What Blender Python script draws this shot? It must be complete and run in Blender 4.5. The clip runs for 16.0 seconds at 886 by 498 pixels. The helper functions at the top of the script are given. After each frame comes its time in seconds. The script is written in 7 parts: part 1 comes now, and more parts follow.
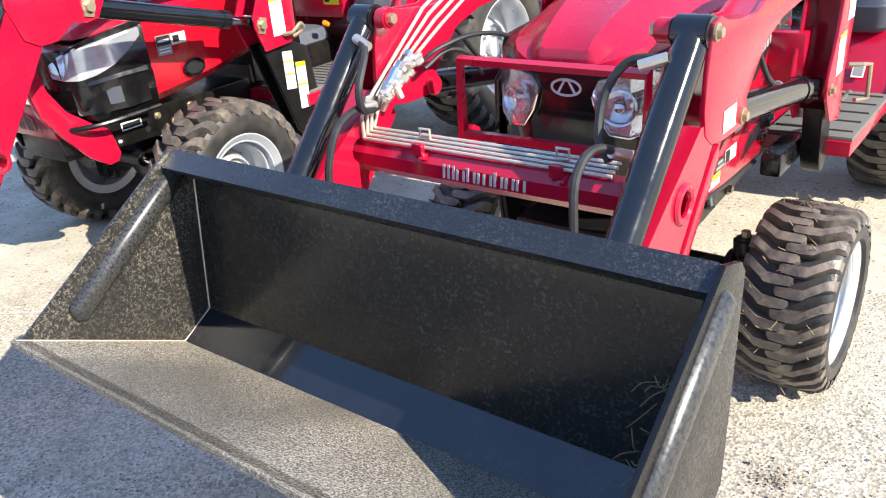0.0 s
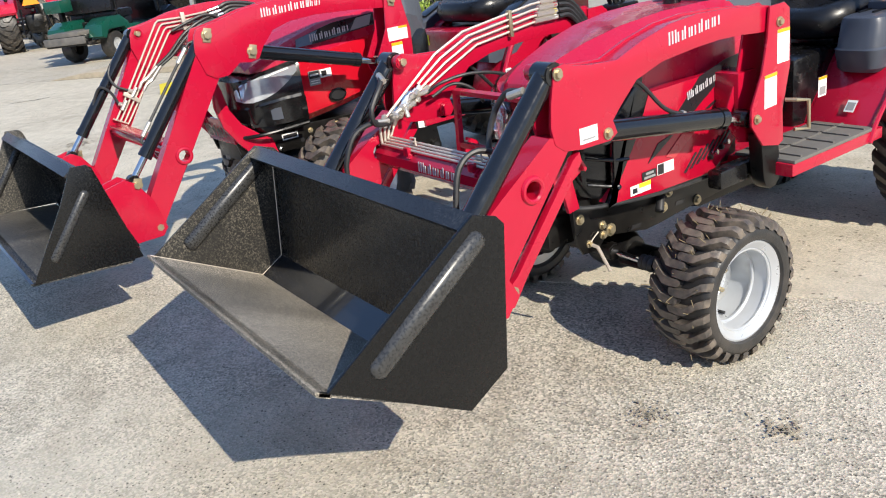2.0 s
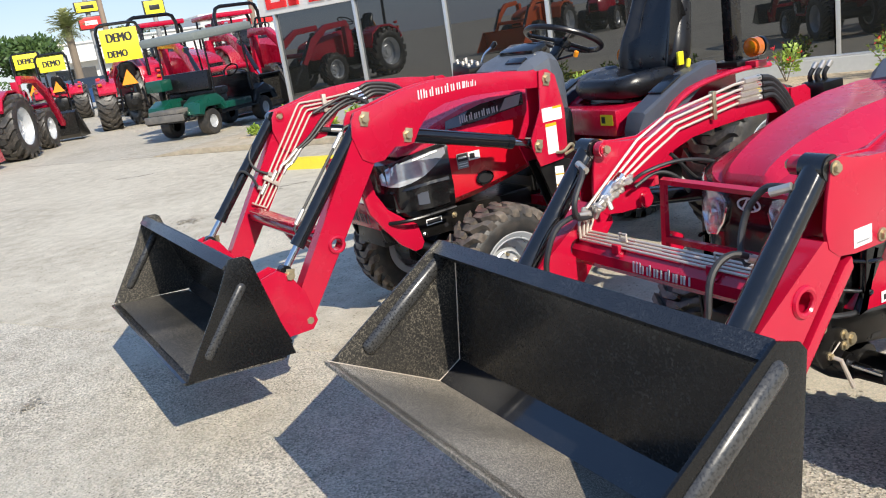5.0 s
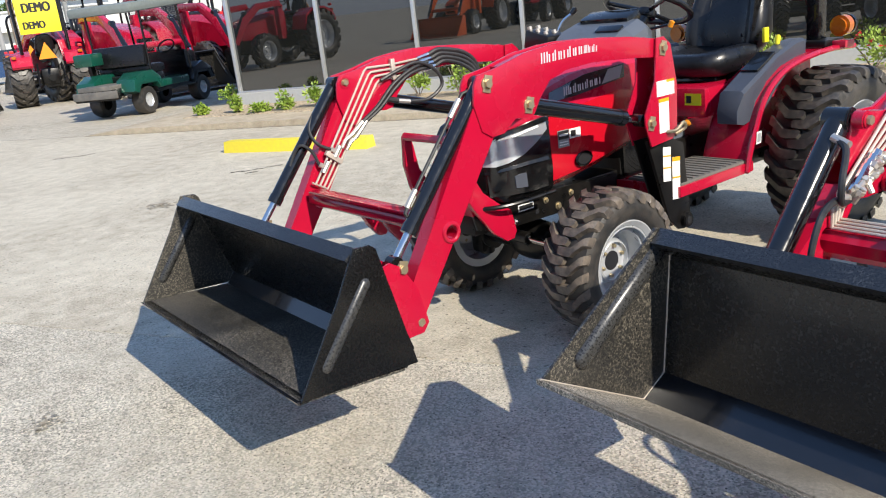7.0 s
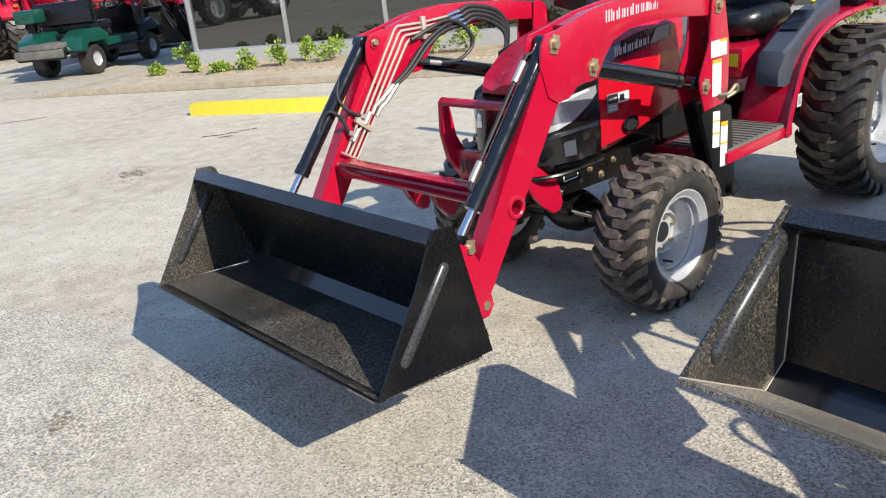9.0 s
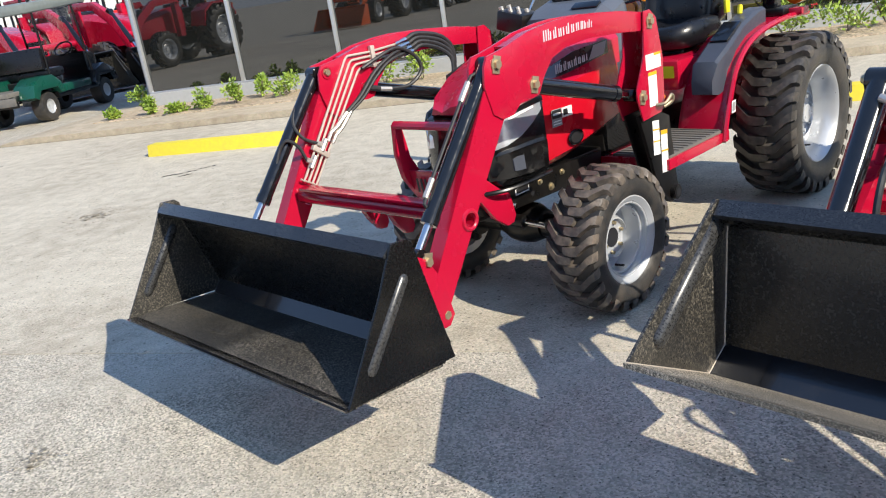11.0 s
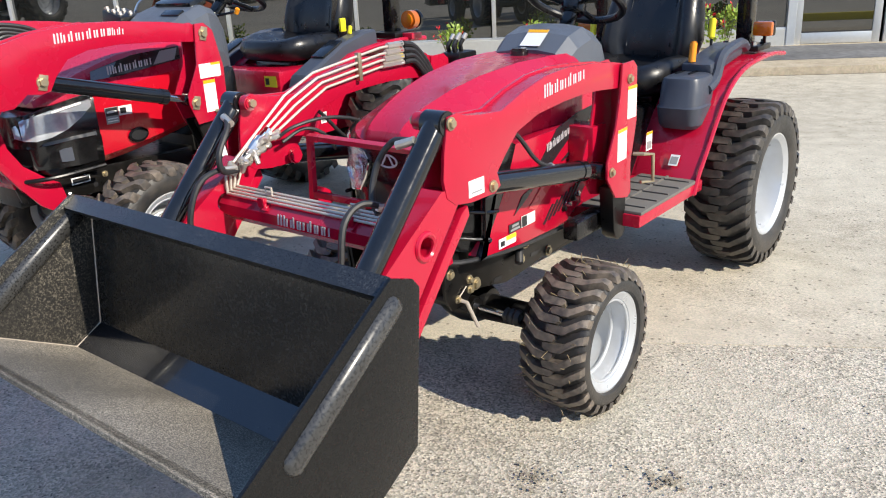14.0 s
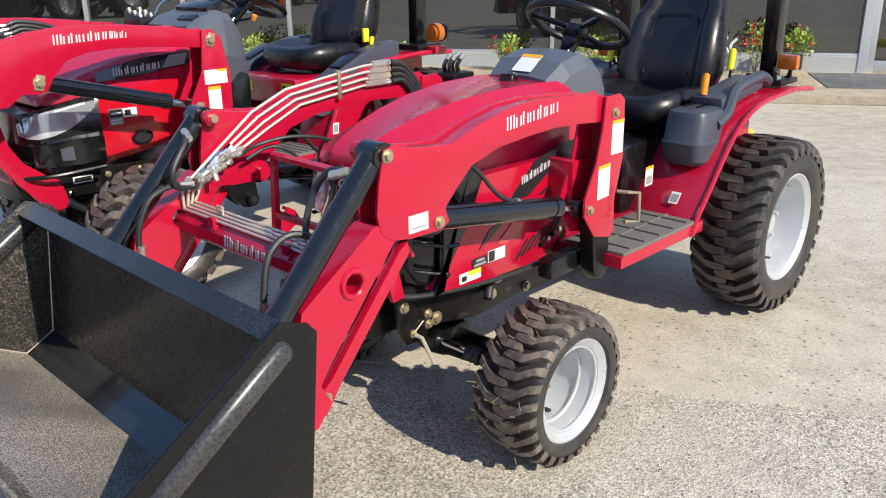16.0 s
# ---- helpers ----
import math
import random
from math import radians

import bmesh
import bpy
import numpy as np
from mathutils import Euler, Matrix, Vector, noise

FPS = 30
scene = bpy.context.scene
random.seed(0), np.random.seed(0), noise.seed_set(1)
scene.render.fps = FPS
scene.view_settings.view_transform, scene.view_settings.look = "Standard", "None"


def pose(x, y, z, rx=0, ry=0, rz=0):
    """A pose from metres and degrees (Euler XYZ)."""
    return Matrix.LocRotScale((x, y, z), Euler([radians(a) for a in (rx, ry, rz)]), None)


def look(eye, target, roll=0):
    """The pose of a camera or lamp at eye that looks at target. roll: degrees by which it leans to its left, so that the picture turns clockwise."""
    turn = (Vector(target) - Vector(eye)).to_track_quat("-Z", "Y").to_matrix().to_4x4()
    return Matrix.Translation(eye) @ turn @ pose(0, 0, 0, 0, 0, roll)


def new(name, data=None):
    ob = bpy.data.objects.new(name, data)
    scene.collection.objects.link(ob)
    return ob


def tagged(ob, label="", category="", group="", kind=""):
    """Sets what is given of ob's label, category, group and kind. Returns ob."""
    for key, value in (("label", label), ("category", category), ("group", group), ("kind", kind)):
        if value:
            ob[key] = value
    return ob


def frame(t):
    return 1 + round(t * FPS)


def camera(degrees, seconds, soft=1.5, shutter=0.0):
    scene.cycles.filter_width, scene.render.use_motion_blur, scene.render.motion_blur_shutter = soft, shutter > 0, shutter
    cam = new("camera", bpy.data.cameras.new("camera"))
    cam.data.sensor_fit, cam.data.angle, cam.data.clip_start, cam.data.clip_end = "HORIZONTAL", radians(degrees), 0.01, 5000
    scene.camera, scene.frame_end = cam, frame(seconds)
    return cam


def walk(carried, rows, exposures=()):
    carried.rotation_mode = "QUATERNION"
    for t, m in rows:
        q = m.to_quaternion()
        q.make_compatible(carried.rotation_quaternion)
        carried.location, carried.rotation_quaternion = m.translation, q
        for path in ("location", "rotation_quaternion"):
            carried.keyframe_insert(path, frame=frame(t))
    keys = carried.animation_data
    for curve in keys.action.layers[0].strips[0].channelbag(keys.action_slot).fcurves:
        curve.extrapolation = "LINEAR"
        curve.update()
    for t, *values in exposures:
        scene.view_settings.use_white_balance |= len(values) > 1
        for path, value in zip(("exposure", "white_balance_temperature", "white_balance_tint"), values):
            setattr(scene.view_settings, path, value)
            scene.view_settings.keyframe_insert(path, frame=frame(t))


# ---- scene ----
cam = camera(57.2, 16.0, soft=1.1)
PATH = [
    (0, (0.846, -1.874, 1.242), (-0.306, -0.478, 0.392), -5.5),
    (0.5, (1.177, -1.968, 1.247), (-0.059, -0.64, 0.404), -4.1),
    (1, (1.415, -1.979, 1.261), (0.086, -0.724, 0.45), -1.2),
    (1.5, (1.646, -1.886, 1.275), (0.102, -0.862, 0.52), -5.9),
    (2, (1.858, -1.868, 1.306), (0.276, -0.874, 0.591), -8.2),
    (2.5, (1.991, -1.832, 1.301), (0.402, -0.854, 0.581), -4.8),
    (3, (2.006, -1.702, 1.291), (0.306, -0.886, 0.625), -1.3),
    (3.5, (1.991, -1.672, 1.299), (0.258, -0.92, 0.642), -0.9),
    (4, (1.892, -1.77, 1.277), (0.17, -0.992, 0.622), -2.8),
    (4.5, (1.696, -1.862, 1.314), (0.044, -0.93, 0.679), -1.5),
    (5, (1.417, -2.035, 1.366), (-0.285, -1.128, 0.835), -9.0),
    (5.2, (1.33, -2.108, 1.377), (-0.369, -1.199, 0.843), -9.4),
    (7.3, (0.536, -2.485, 1.329), (-1.028, -1.386, 0.743), -6.6),
    (7.5, (0.489, -2.534, 1.33), (-1.068, -1.428, 0.735), -6.8),
    (8, (0.351, -2.616, 1.342), (-1.148, -1.48, 0.663), -7.4),
    (8.5, (0.242, -2.588, 1.353), (-1.241, -1.442, 0.656), -6.3),
    (8.7, (0.219, -2.575, 1.358), (-1.261, -1.423, 0.662), -6.3),
    (10.8, (0.283, -2.609, 1.345), (-1.189, -1.413, 0.712), -7.5),
    (11, (0.327, -2.639, 1.352), (-1.108, -1.399, 0.717), -9.0),
    (11.5, (0.514, -2.58, 1.313), (-0.775, -1.198, 0.658), -9.1),
    (12, (0.718, -2.418, 1.307), (-0.573, -1.032, 0.664), -9.5),
    (12.3, (0.849, -2.4, 1.323), (-0.446, -1.005, 0.708), -9.8),
    (12.5, (0.949, -2.38, 1.314), (-0.336, -0.979, 0.69), -9.7),
    (12.6, (1.005, -2.381, 1.317), (-0.244, -0.963, 0.659), -9.3),
    (13, (1.187, -2.297, 1.293), (0.06, -0.82, 0.553), -7.3),
    (13.5, (1.333, -2.098, 1.273), (0.157, -0.627, 0.603), -3.6),
    (14, (1.51, -1.972, 1.313), (0.311, -0.52, 0.639), -3.0),
    (14.5, (1.643, -1.891, 1.332), (0.426, -0.46, 0.645), -2.2),
    (15, (1.638, -1.764, 1.338), (0.321, -0.421, 0.659), -1.8),
    (15.5, (1.652, -1.682, 1.331), (0.284, -0.376, 0.681), -0.8),
    (16, (1.655, -1.683, 1.344), (0.333, -0.334, 0.685), -0.8),
]
EXPOSURES = [(0.0, 1.00), (0.5, 0.68), (1.5, 0.38), (3.0, 0.20), (3.5, 0.19), (5.0, 0.30), (8.0, 0.32), (11.0, 0.34), (12.0, 0.70), (12.7, 0.68), (13.5, 0.45), (14.5, 0.30), (16.0, 0.24)]
walk(cam, [(t, look(eye, target, roll)) for t, eye, target, roll in PATH], EXPOSURES)

# ---- world and sun ----
world = bpy.data.worlds.new("world")
scene.world = world
world.use_nodes = True
wn = world.node_tree.nodes
sky = wn.new("ShaderNodeTexSky")
sky.sky_type, sky.sun_disc = "NISHITA", False
sky.sun_elevation, sky.sun_rotation = radians(35.7), radians(88.8)
sky.air_density, sky.dust_density, sky.ozone_density = 1.0, 0.3, 1.6
haze, cloud, whiten = wn.new("ShaderNodeMix"), wn.new("ShaderNodeTexNoise"), wn.new("ShaderNodeMix")
haze.data_type = whiten.data_type = "RGBA"
veil = wn.new("ShaderNodeMath")
veil.operation = "MULTIPLY"
cloud.inputs["Scale"].default_value, cloud.inputs["Detail"].default_value = 2.4, 6.0
whiten.inputs[6].default_value, whiten.inputs[7].default_value = (1.35, 2.65, 5.6, 1), (3.9, 4.5, 5.8, 1)
wl = world.node_tree.links.new
wl(wn.new("ShaderNodeTexCoord").outputs["Generated"], cloud.inputs["Vector"]), wl(cloud.outputs[0], veil.inputs[0]), wl(veil.outputs[0], whiten.inputs[0])
clear, up = wn.new("ShaderNodeMapRange"), wn.new("ShaderNodeSeparateXYZ")
wl(wn["Texture Coordinate"].outputs["Generated"], up.inputs[0]), wl(up.outputs["Z"], clear.inputs["Value"]), wl(clear.outputs[0], veil.inputs[1])
clear.inputs["From Min"].default_value, clear.inputs["From Max"].default_value = 0.05, 0.60
clear.inputs["To Min"].default_value, clear.inputs["To Max"].default_value = 1.0, 0.10
haze.inputs[0].default_value = 0.62
wl(sky.outputs[0], haze.inputs[6]), wl(whiten.outputs[2], haze.inputs[7]), wl(haze.outputs[2], wn["Background"].inputs[0])
wn["Background"].inputs[1].default_value = 0.13
sun_data = bpy.data.lights.new("sun", "SUN")
sun_data.energy, sun_data.angle, sun_data.color = 5.0, radians(0.5), (1.0, 0.922, 0.79)
sun = new("sun", sun_data)
sun.matrix_world = look((13.9, 0.3, 10.0), (0, 0, 0))


# ---- materials ----
def material(name, colour, rough=0.5, metal=0.0, spots=None, scale=20.0, amount=0.25, bump=0.0, bump_scale=200.0, coat=0.0, spec=0.5, big=1.5, cut=(0.12, 0.42), drift=0.0, thin=0.42, stretch=(1, 1, 1)):
    """A surface with variation at two scales: broad blotches and fine grain, towards the colour spots."""
    m = bpy.data.materials.new(name)
    m.use_nodes = True
    nt = m.node_tree
    n, link = nt.nodes, nt.links.new
    b = n["Principled BSDF"]
    b.inputs["Roughness"].default_value, b.inputs["Metallic"].default_value = rough, metal
    b.inputs["Coat Weight"].default_value, b.inputs["Coat Roughness"].default_value = coat, 0.06
    b.inputs["Specular IOR Level"].default_value = spec
    spots = spots or tuple(c * 0.6 for c in colour)
    co = n.new("ShaderNodeTexCoord")
    large, fine = n.new("ShaderNodeTexNoise"), n.new("ShaderNodeTexNoise")
    large.inputs["Scale"].default_value, large.inputs["Detail"].default_value = big, 5.0
    fine.inputs["Scale"].default_value, fine.inputs["Detail"].default_value = scale, 6.0
    for t in (large, fine):
        link(co.outputs["Object"], t.inputs["Vector"])
    add = n.new("ShaderNodeMath")
    add.operation = "MULTIPLY"
    link(large.outputs[0], add.inputs[0]), link(fine.outputs[0], add.inputs[1])
    ramp = n.new("ShaderNodeMapRange")
    ramp.inputs["From Min"].default_value, ramp.inputs["From Max"].default_value = cut
    ramp.inputs["To Min"].default_value, ramp.inputs["To Max"].default_value = 0.0, amount
    link(add.outputs[0], ramp.inputs["Value"])
    mix = n.new("ShaderNodeMix")
    mix.data_type = "RGBA"
    mix.inputs[6].default_value, mix.inputs[7].default_value = (*colour, 1), (*spots, 1)
    amount_out = ramp.outputs[0]
    if drift:  # dust lies in broad uneven drifts
        broad, spread, both = n.new("ShaderNodeTexNoise"), n.new("ShaderNodeMapRange"), n.new("ShaderNodeMath")
        broad.inputs["Scale"].default_value, broad.inputs["Detail"].default_value, broad.inputs["Distortion"].default_value = drift, 8.0, 0.6
        spread.inputs["From Min"].default_value, spread.inputs["From Max"].default_value, spread.inputs["To Min"].default_value = 0.36, 0.62, thin
        drawn = n.new("ShaderNodeMapping")
        drawn.inputs["Scale"].default_value = stretch
        link(co.outputs["Object"], drawn.inputs["Vector"]), link(drawn.outputs[0], broad.inputs["Vector"]), link(broad.outputs[0], spread.inputs["Value"])
        both.operation = "MULTIPLY"
        link(ramp.outputs[0], both.inputs[0]), link(spread.outputs[0], both.inputs[1])
        amount_out = both.outputs[0]
    link(amount_out, mix.inputs[0])
    link(mix.outputs[2], b.inputs["Base Color"])
    rr = n.new("ShaderNodeMapRange")
    rr.inputs["From Min"].default_value, rr.inputs["From Max"].default_value = 0.3, 0.7
    rr.inputs["To Min"].default_value, rr.inputs["To Max"].default_value = max(0.02, rough - 0.08), min(1.0, rough + 0.08)
    link(fine.outputs[0], rr.inputs["Value"]), link(rr.outputs[0], b.inputs["Roughness"])
    if bump:
        grain = n.new("ShaderNodeTexNoise")
        grain.inputs["Scale"].default_value, grain.inputs["Detail"].default_value = bump_scale, 4.0
        link(co.outputs["Object"], grain.inputs["Vector"])
        bp = n.new("ShaderNodeBump")
        bp.inputs["Strength"].default_value, bp.inputs["Distance"].default_value = bump, 0.004
        link(grain.outputs[0], bp.inputs["Height"]), link(bp.outputs[0], b.inputs["Normal"])
    return m


RED = material("red_paint", (0.46, 0.005, 0.032), 0.24, spots=(0.39, 0.004, 0.026), scale=9, amount=0.5, coat=0.4)
HOODRED = material("hood_red", (0.46, 0.004, 0.036), 0.28, spots=(0.48, 0.030, 0.058), scale=14, amount=0.35, coat=0.35)
SIDERED = material("side_panel_crimson", (0.44, 0.003, 0.026), 0.22, spots=(0.38, 0.003, 0.022), scale=12, amount=0.4, coat=0.5)
PANELRED = material("panel_red", (0.52, 0.005, 0.019), 0.24, spots=(0.45, 0.005, 0.016), scale=12, amount=0.4, coat=0.5)
BLACK = material("black_paint", (0.005, 0.005, 0.006), 0.24, spots=(0.02, 0.018, 0.016), scale=40, amount=0.2, coat=0.2)
BUCKET = material("bucket_black", (0.005, 0.005, 0.0052), 0.27, spots=(0.030, 0.028, 0.024), scale=120, amount=0.22, coat=0.05, spec=0.40, big=3.0, cut=(0.2, 0.42), drift=2.0, thin=0.15)
DUSTY = material("dusty_bucket_black", (0.018, 0.0175, 0.0165), 0.34, spots=(0.36, 0.32, 0.25), scale=330, amount=0.75, coat=0.1, bump=0.10, bump_scale=500, big=150.0, cut=(0.235, 0.39), drift=3.2, thin=0.26)
# worn paint, greyed further so the rib's sun highlight is in the colour
GLINTRIB = material("worn_glint_rib", (0.020, 0.020, 0.020), 0.30, spots=(0.20, 0.195, 0.185), scale=160, amount=0.22, big=5.0, cut=(0.16, 0.40), coat=0.35)
BAR = material("scuffed_bar_black", (0.013, 0.0145, 0.018), 0.32, spots=(0.16, 0.165, 0.17), scale=420, amount=0.45, coat=0.2, bump=0.16, bump_scale=220, big=190.0, cut=(0.25, 0.40), drift=6.0, thin=0.2)
DARKFLOOR = material("dusty_dark_floor", (0.016, 0.0155, 0.014), 0.45, spots=(0.36, 0.325, 0.265), scale=330, amount=0.85, bump=0.3, bump_scale=500, big=150.0, cut=(0.225, 0.37), drift=3.0, thin=0.25, stretch=(1.0, 0.4, 0.4))
SLOPE = material("bucket_slope_black", (0.008, 0.009, 0.012), 0.17, spots=(0.10, 0.09, 0.075), scale=160, amount=0.35, coat=0.6, big=8.0, cut=(0.24, 0.44), drift=2.0, thin=0.1)
BACK = material("bucket_back_black", (0.015, 0.0147, 0.0142), 0.25, spots=(0.09, 0.082, 0.066), scale=120, amount=0.36, coat=0.08, spec=0.5, big=30.0, cut=(0.24, 0.44), drift=2.0, thin=0.12)
FLOORPLATE = material("dusty_bucket_floor", (0.075, 0.068, 0.056), 0.6, spots=(0.72, 0.64, 0.52), scale=620, amount=0.95, bump=0.5, bump_scale=420, big=260.0, cut=(0.20, 0.35), drift=3.0, thin=0.36, stretch=(1.0, 0.45, 0.45))
CYL = material("cylinder_black", (0.006, 0.0065, 0.008), 0.14, spots=(0.02, 0.02, 0.02), scale=30, amount=0.25, coat=0.5)
CHROME = material("chrome", (0.72, 0.72, 0.72), 0.14, 1.0, amount=0.1)
ZINC = material("zinc_bolt", (0.52, 0.44, 0.29), 0.42, 0.75, spots=(0.30, 0.25, 0.16), scale=60, amount=0.7)
NICKEL = material("nickel_fitting", (0.64, 0.60, 0.54), 0.40, 0.75, spots=(0.45, 0.41, 0.36), scale=40, amount=0.5)
STEEL = material("steel_line", (0.66, 0.58, 0.50), 0.46, 0.45, spots=(0.44, 0.38, 0.31), scale=60, amount=0.5)
RUBBER = material("tyre_rubber", (0.024, 0.0235, 0.023), 0.46, spots=(0.11, 0.092, 0.074), scale=22, amount=0.5, bump=0.25, bump_scale=160, big=5.0, cut=(0.17, 0.42))
TREAD = material("dusty_tread", (0.064, 0.056, 0.050), 0.46, spots=(0.26, 0.21, 0.16), scale=40, amount=0.7, bump=0.35, bump_scale=140, big=9.0, cut=(0.16, 0.40))
CLEANTREAD = material("clean_tread", (0.034, 0.032, 0.030), 0.42, spots=(0.16, 0.135, 0.11), scale=40, amount=0.55, bump=0.3, bump_scale=140, big=9.0, cut=(0.18, 0.42))
HOSE = material("hose", (0.016, 0.016, 0.0175), 0.5, spots=(0.06, 0.06, 0.06), scale=60, amount=0.4)
RIM = material("silver_rim", (0.60, 0.62, 0.64), 0.34, 0.45, spots=(0.48, 0.48, 0.48), scale=25, amount=0.35)
GREY = material("grey_plastic", (0.092, 0.105, 0.128), 0.42, spots=(0.14, 0.15, 0.17), scale=30, amount=0.3, bump=0.12, bump_scale=700)
DARKPLASTIC = material("dark_plastic", (0.0045, 0.0045, 0.005), 0.20, spots=(0.014, 0.014, 0.014), scale=30, amount=0.25, coat=0.3)
VINYL = material("seat_vinyl", (0.006, 0.006, 0.007), 0.32, spots=(0.016, 0.016, 0.018), scale=25, amount=0.4, bump=0.1, bump_scale=500)
MAT = material("rubber_mat", (0.125, 0.118, 0.106), 0.7, spots=(0.19, 0.175, 0.15), scale=40, amount=0.5, bump=0.2)
FRAME = material("frame_black", (0.004, 0.004, 0.0042), 0.34, spots=(0.026, 0.021, 0.016), scale=25, amount=0.3, spec=0.42)
STRIPE = material("faded_red_decal", (0.50, 0.05, 0.06), 0.3, amount=0.2, coat=0.4)
CONSOLE = material("dark_slate_plastic", (0.050, 0.058, 0.078), 0.42, spots=(0.08, 0.085, 0.10), scale=30, amount=0.3, bump=0.08, bump_scale=700)
HEADLAMP = material("headlamp_silver", (0.84, 0.86, 0.89), 0.06, 1.0, spots=(0.45, 0.46, 0.48), scale=30, amount=0.3, bump=0.9, bump_scale=26)
# pale blotches are bright lens reflections put into the lamp's colour
LAMPGLINTS = material("glazed_lamp_glints", (0.50, 0.54, 0.60), 0.10, 0.5, spots=(0.84, 0.87, 0.90), scale=9, amount=0.85, coat=1.0, big=12.0, cut=(0.22, 0.34))
BLUEDECAL = material("slate_blue_decal", (0.16, 0.23, 0.31), 0.3, amount=0.3, coat=0.4)
WHITE = material("white_sticker", (0.80, 0.80, 0.78), 0.4, amount=0.1)
STICKGREY = material("sticker_grey", (0.30, 0.30, 0.30), 0.45, amount=0.1)
STICKBLACK = material("sticker_black", (0.02, 0.02, 0.022), 0.35, amount=0.2)
ORANGE = material("orange_band", (0.85, 0.42, 0.01), 0.4, amount=0.1)
KNOB = material("orange_knob", (0.85, 0.30, 0.015), 0.35, amount=0.2)
YELLOW = material("yellow_plastic", (0.85, 0.72, 0.02), 0.4, amount=0.2)
YPAINT = material("yellow_kerb_paint", (0.82, 0.67, 0.035), 0.7, spots=(0.58, 0.46, 0.10), scale=30, amount=0.5, bump=0.3, bump_scale=150)
SILVER = material("silver_lettering", (0.62, 0.58, 0.60), 0.35, amount=0.1)
DECAL = material("dark_decal", (0.018, 0.019, 0.022), 0.3, amount=0.2, coat=0.3)
CHECK = material("grass_debris", (0.28, 0.22, 0.12), 0.9, amount=0.4)
CARTGREEN = material("cart_green", (0.004, 0.070, 0.046), 0.32, spots=(0.010, 0.05, 0.036), scale=8, amount=0.4, coat=0.4)
AMBER = material("amber_lens", (0.52, 0.13, 0.008), 0.12, spots=(0.30, 0.06, 0.0), scale=80, amount=0.5, coat=0.6)


def glass_material(name, colour, rough, alpha=1.0, metal=0.0):
    m = bpy.data.materials.new(name)
    m.use_nodes = True
    b = m.node_tree.nodes["Principled BSDF"]
    b.inputs["Base Color"].default_value, b.inputs["Roughness"].default_value = (*colour, 1), rough
    b.inputs["Transmission Weight"].default_value, b.inputs["IOR"].default_value = alpha, 1.5
    b.inputs["Metallic"].default_value = metal
    return m


LENS = glass_material("clear_lens", (0.95, 0.96, 0.97), 0.03, 0.9)
GLASS = glass_material("window_glass", (0.012, 0.013, 0.012), 0.012, 0.12)
GLASS.node_tree.nodes["Principled BSDF"].inputs["IOR"].default_value = 2.2
REFLECTOR = material("lamp_reflector", (0.85, 0.86, 0.88), 0.12, 1.0, amount=0.05)


# ---- building helpers ----
def part(name, bm, mat, parent, label="", smooth=True, angle=35):
    """Links a bmesh as one mesh object under a thing or a part."""
    me = bpy.data.meshes.new(name)
    bmesh.ops.recalc_face_normals(bm, faces=bm.faces)
    for f in bm.faces:
        f.smooth = smooth
    for e in bm.edges:
        if len(e.link_faces) == 2 and e.calc_face_angle(0) > radians(angle):
            e.smooth = False
    bm.to_mesh(me)
    bm.free()
    me.materials.append(mat)
    ob = new(name, me)
    ob.parent = parent
    return tagged(ob, label)


def thing(name, m, label, category, group=""):
    ob = new(name)
    ob.empty_display_size = 0.1
    ob.matrix_world = m
    return tagged(ob, label, category, group)


def box(c, s, rot=(0, 0, 0), bevel=0.0, bm=None):
    """A box about c with sizes s, edges rounded by bevel."""
    out = bmesh.new()
    bmesh.ops.create_cube(out, size=1, matrix=Matrix.Diagonal((*s, 1)))
    if bevel:
        bmesh.ops.bevel(out, geom=out.edges[:], offset=bevel, segments=2, profile=0.6, affect="EDGES")
    out.transform(pose(*c, *rot))
    return merge(bm, out)


def merge(bm, out):
    if bm is None:
        return out
    me = bpy.data.meshes.new("joining")
    out.to_mesh(me)
    out.free()
    bm.from_mesh(me)
    bpy.data.meshes.remove(me)
    return bm


def plate(pts, x0, x1, bevel=0.0, bm=None, axis="x"):
    """A polygon in the y,z plane (x,z for axis y; x,y for axis z) with thickness from x0 to x1."""
    out = bmesh.new()
    put = {"x": lambda h, a, b: (h, a, b), "y": lambda h, a, b: (a, h, b), "z": lambda h, a, b: (a, b, h)}[axis]
    a = [out.verts.new(put(x0, *p)) for p in pts]
    b = [out.verts.new(put(x1, *p)) for p in pts]
    n = len(pts)
    out.faces.new(a), out.faces.new(b[::-1])
    for i in range(n):
        out.faces.new((a[i], b[i], b[(i + 1) % n], a[(i + 1) % n]))
    bmesh.ops.recalc_face_normals(out, faces=out.faces)
    if bevel:
        rim = [e for e in out.edges if abs(e.verts[0].co["xyz".index(axis)] - e.verts[1].co["xyz".index(axis)]) < 1e-6]
        bmesh.ops.bevel(out, geom=rim, offset=bevel, segments=2, profile=0.6, affect="EDGES")
    return merge(bm, out)


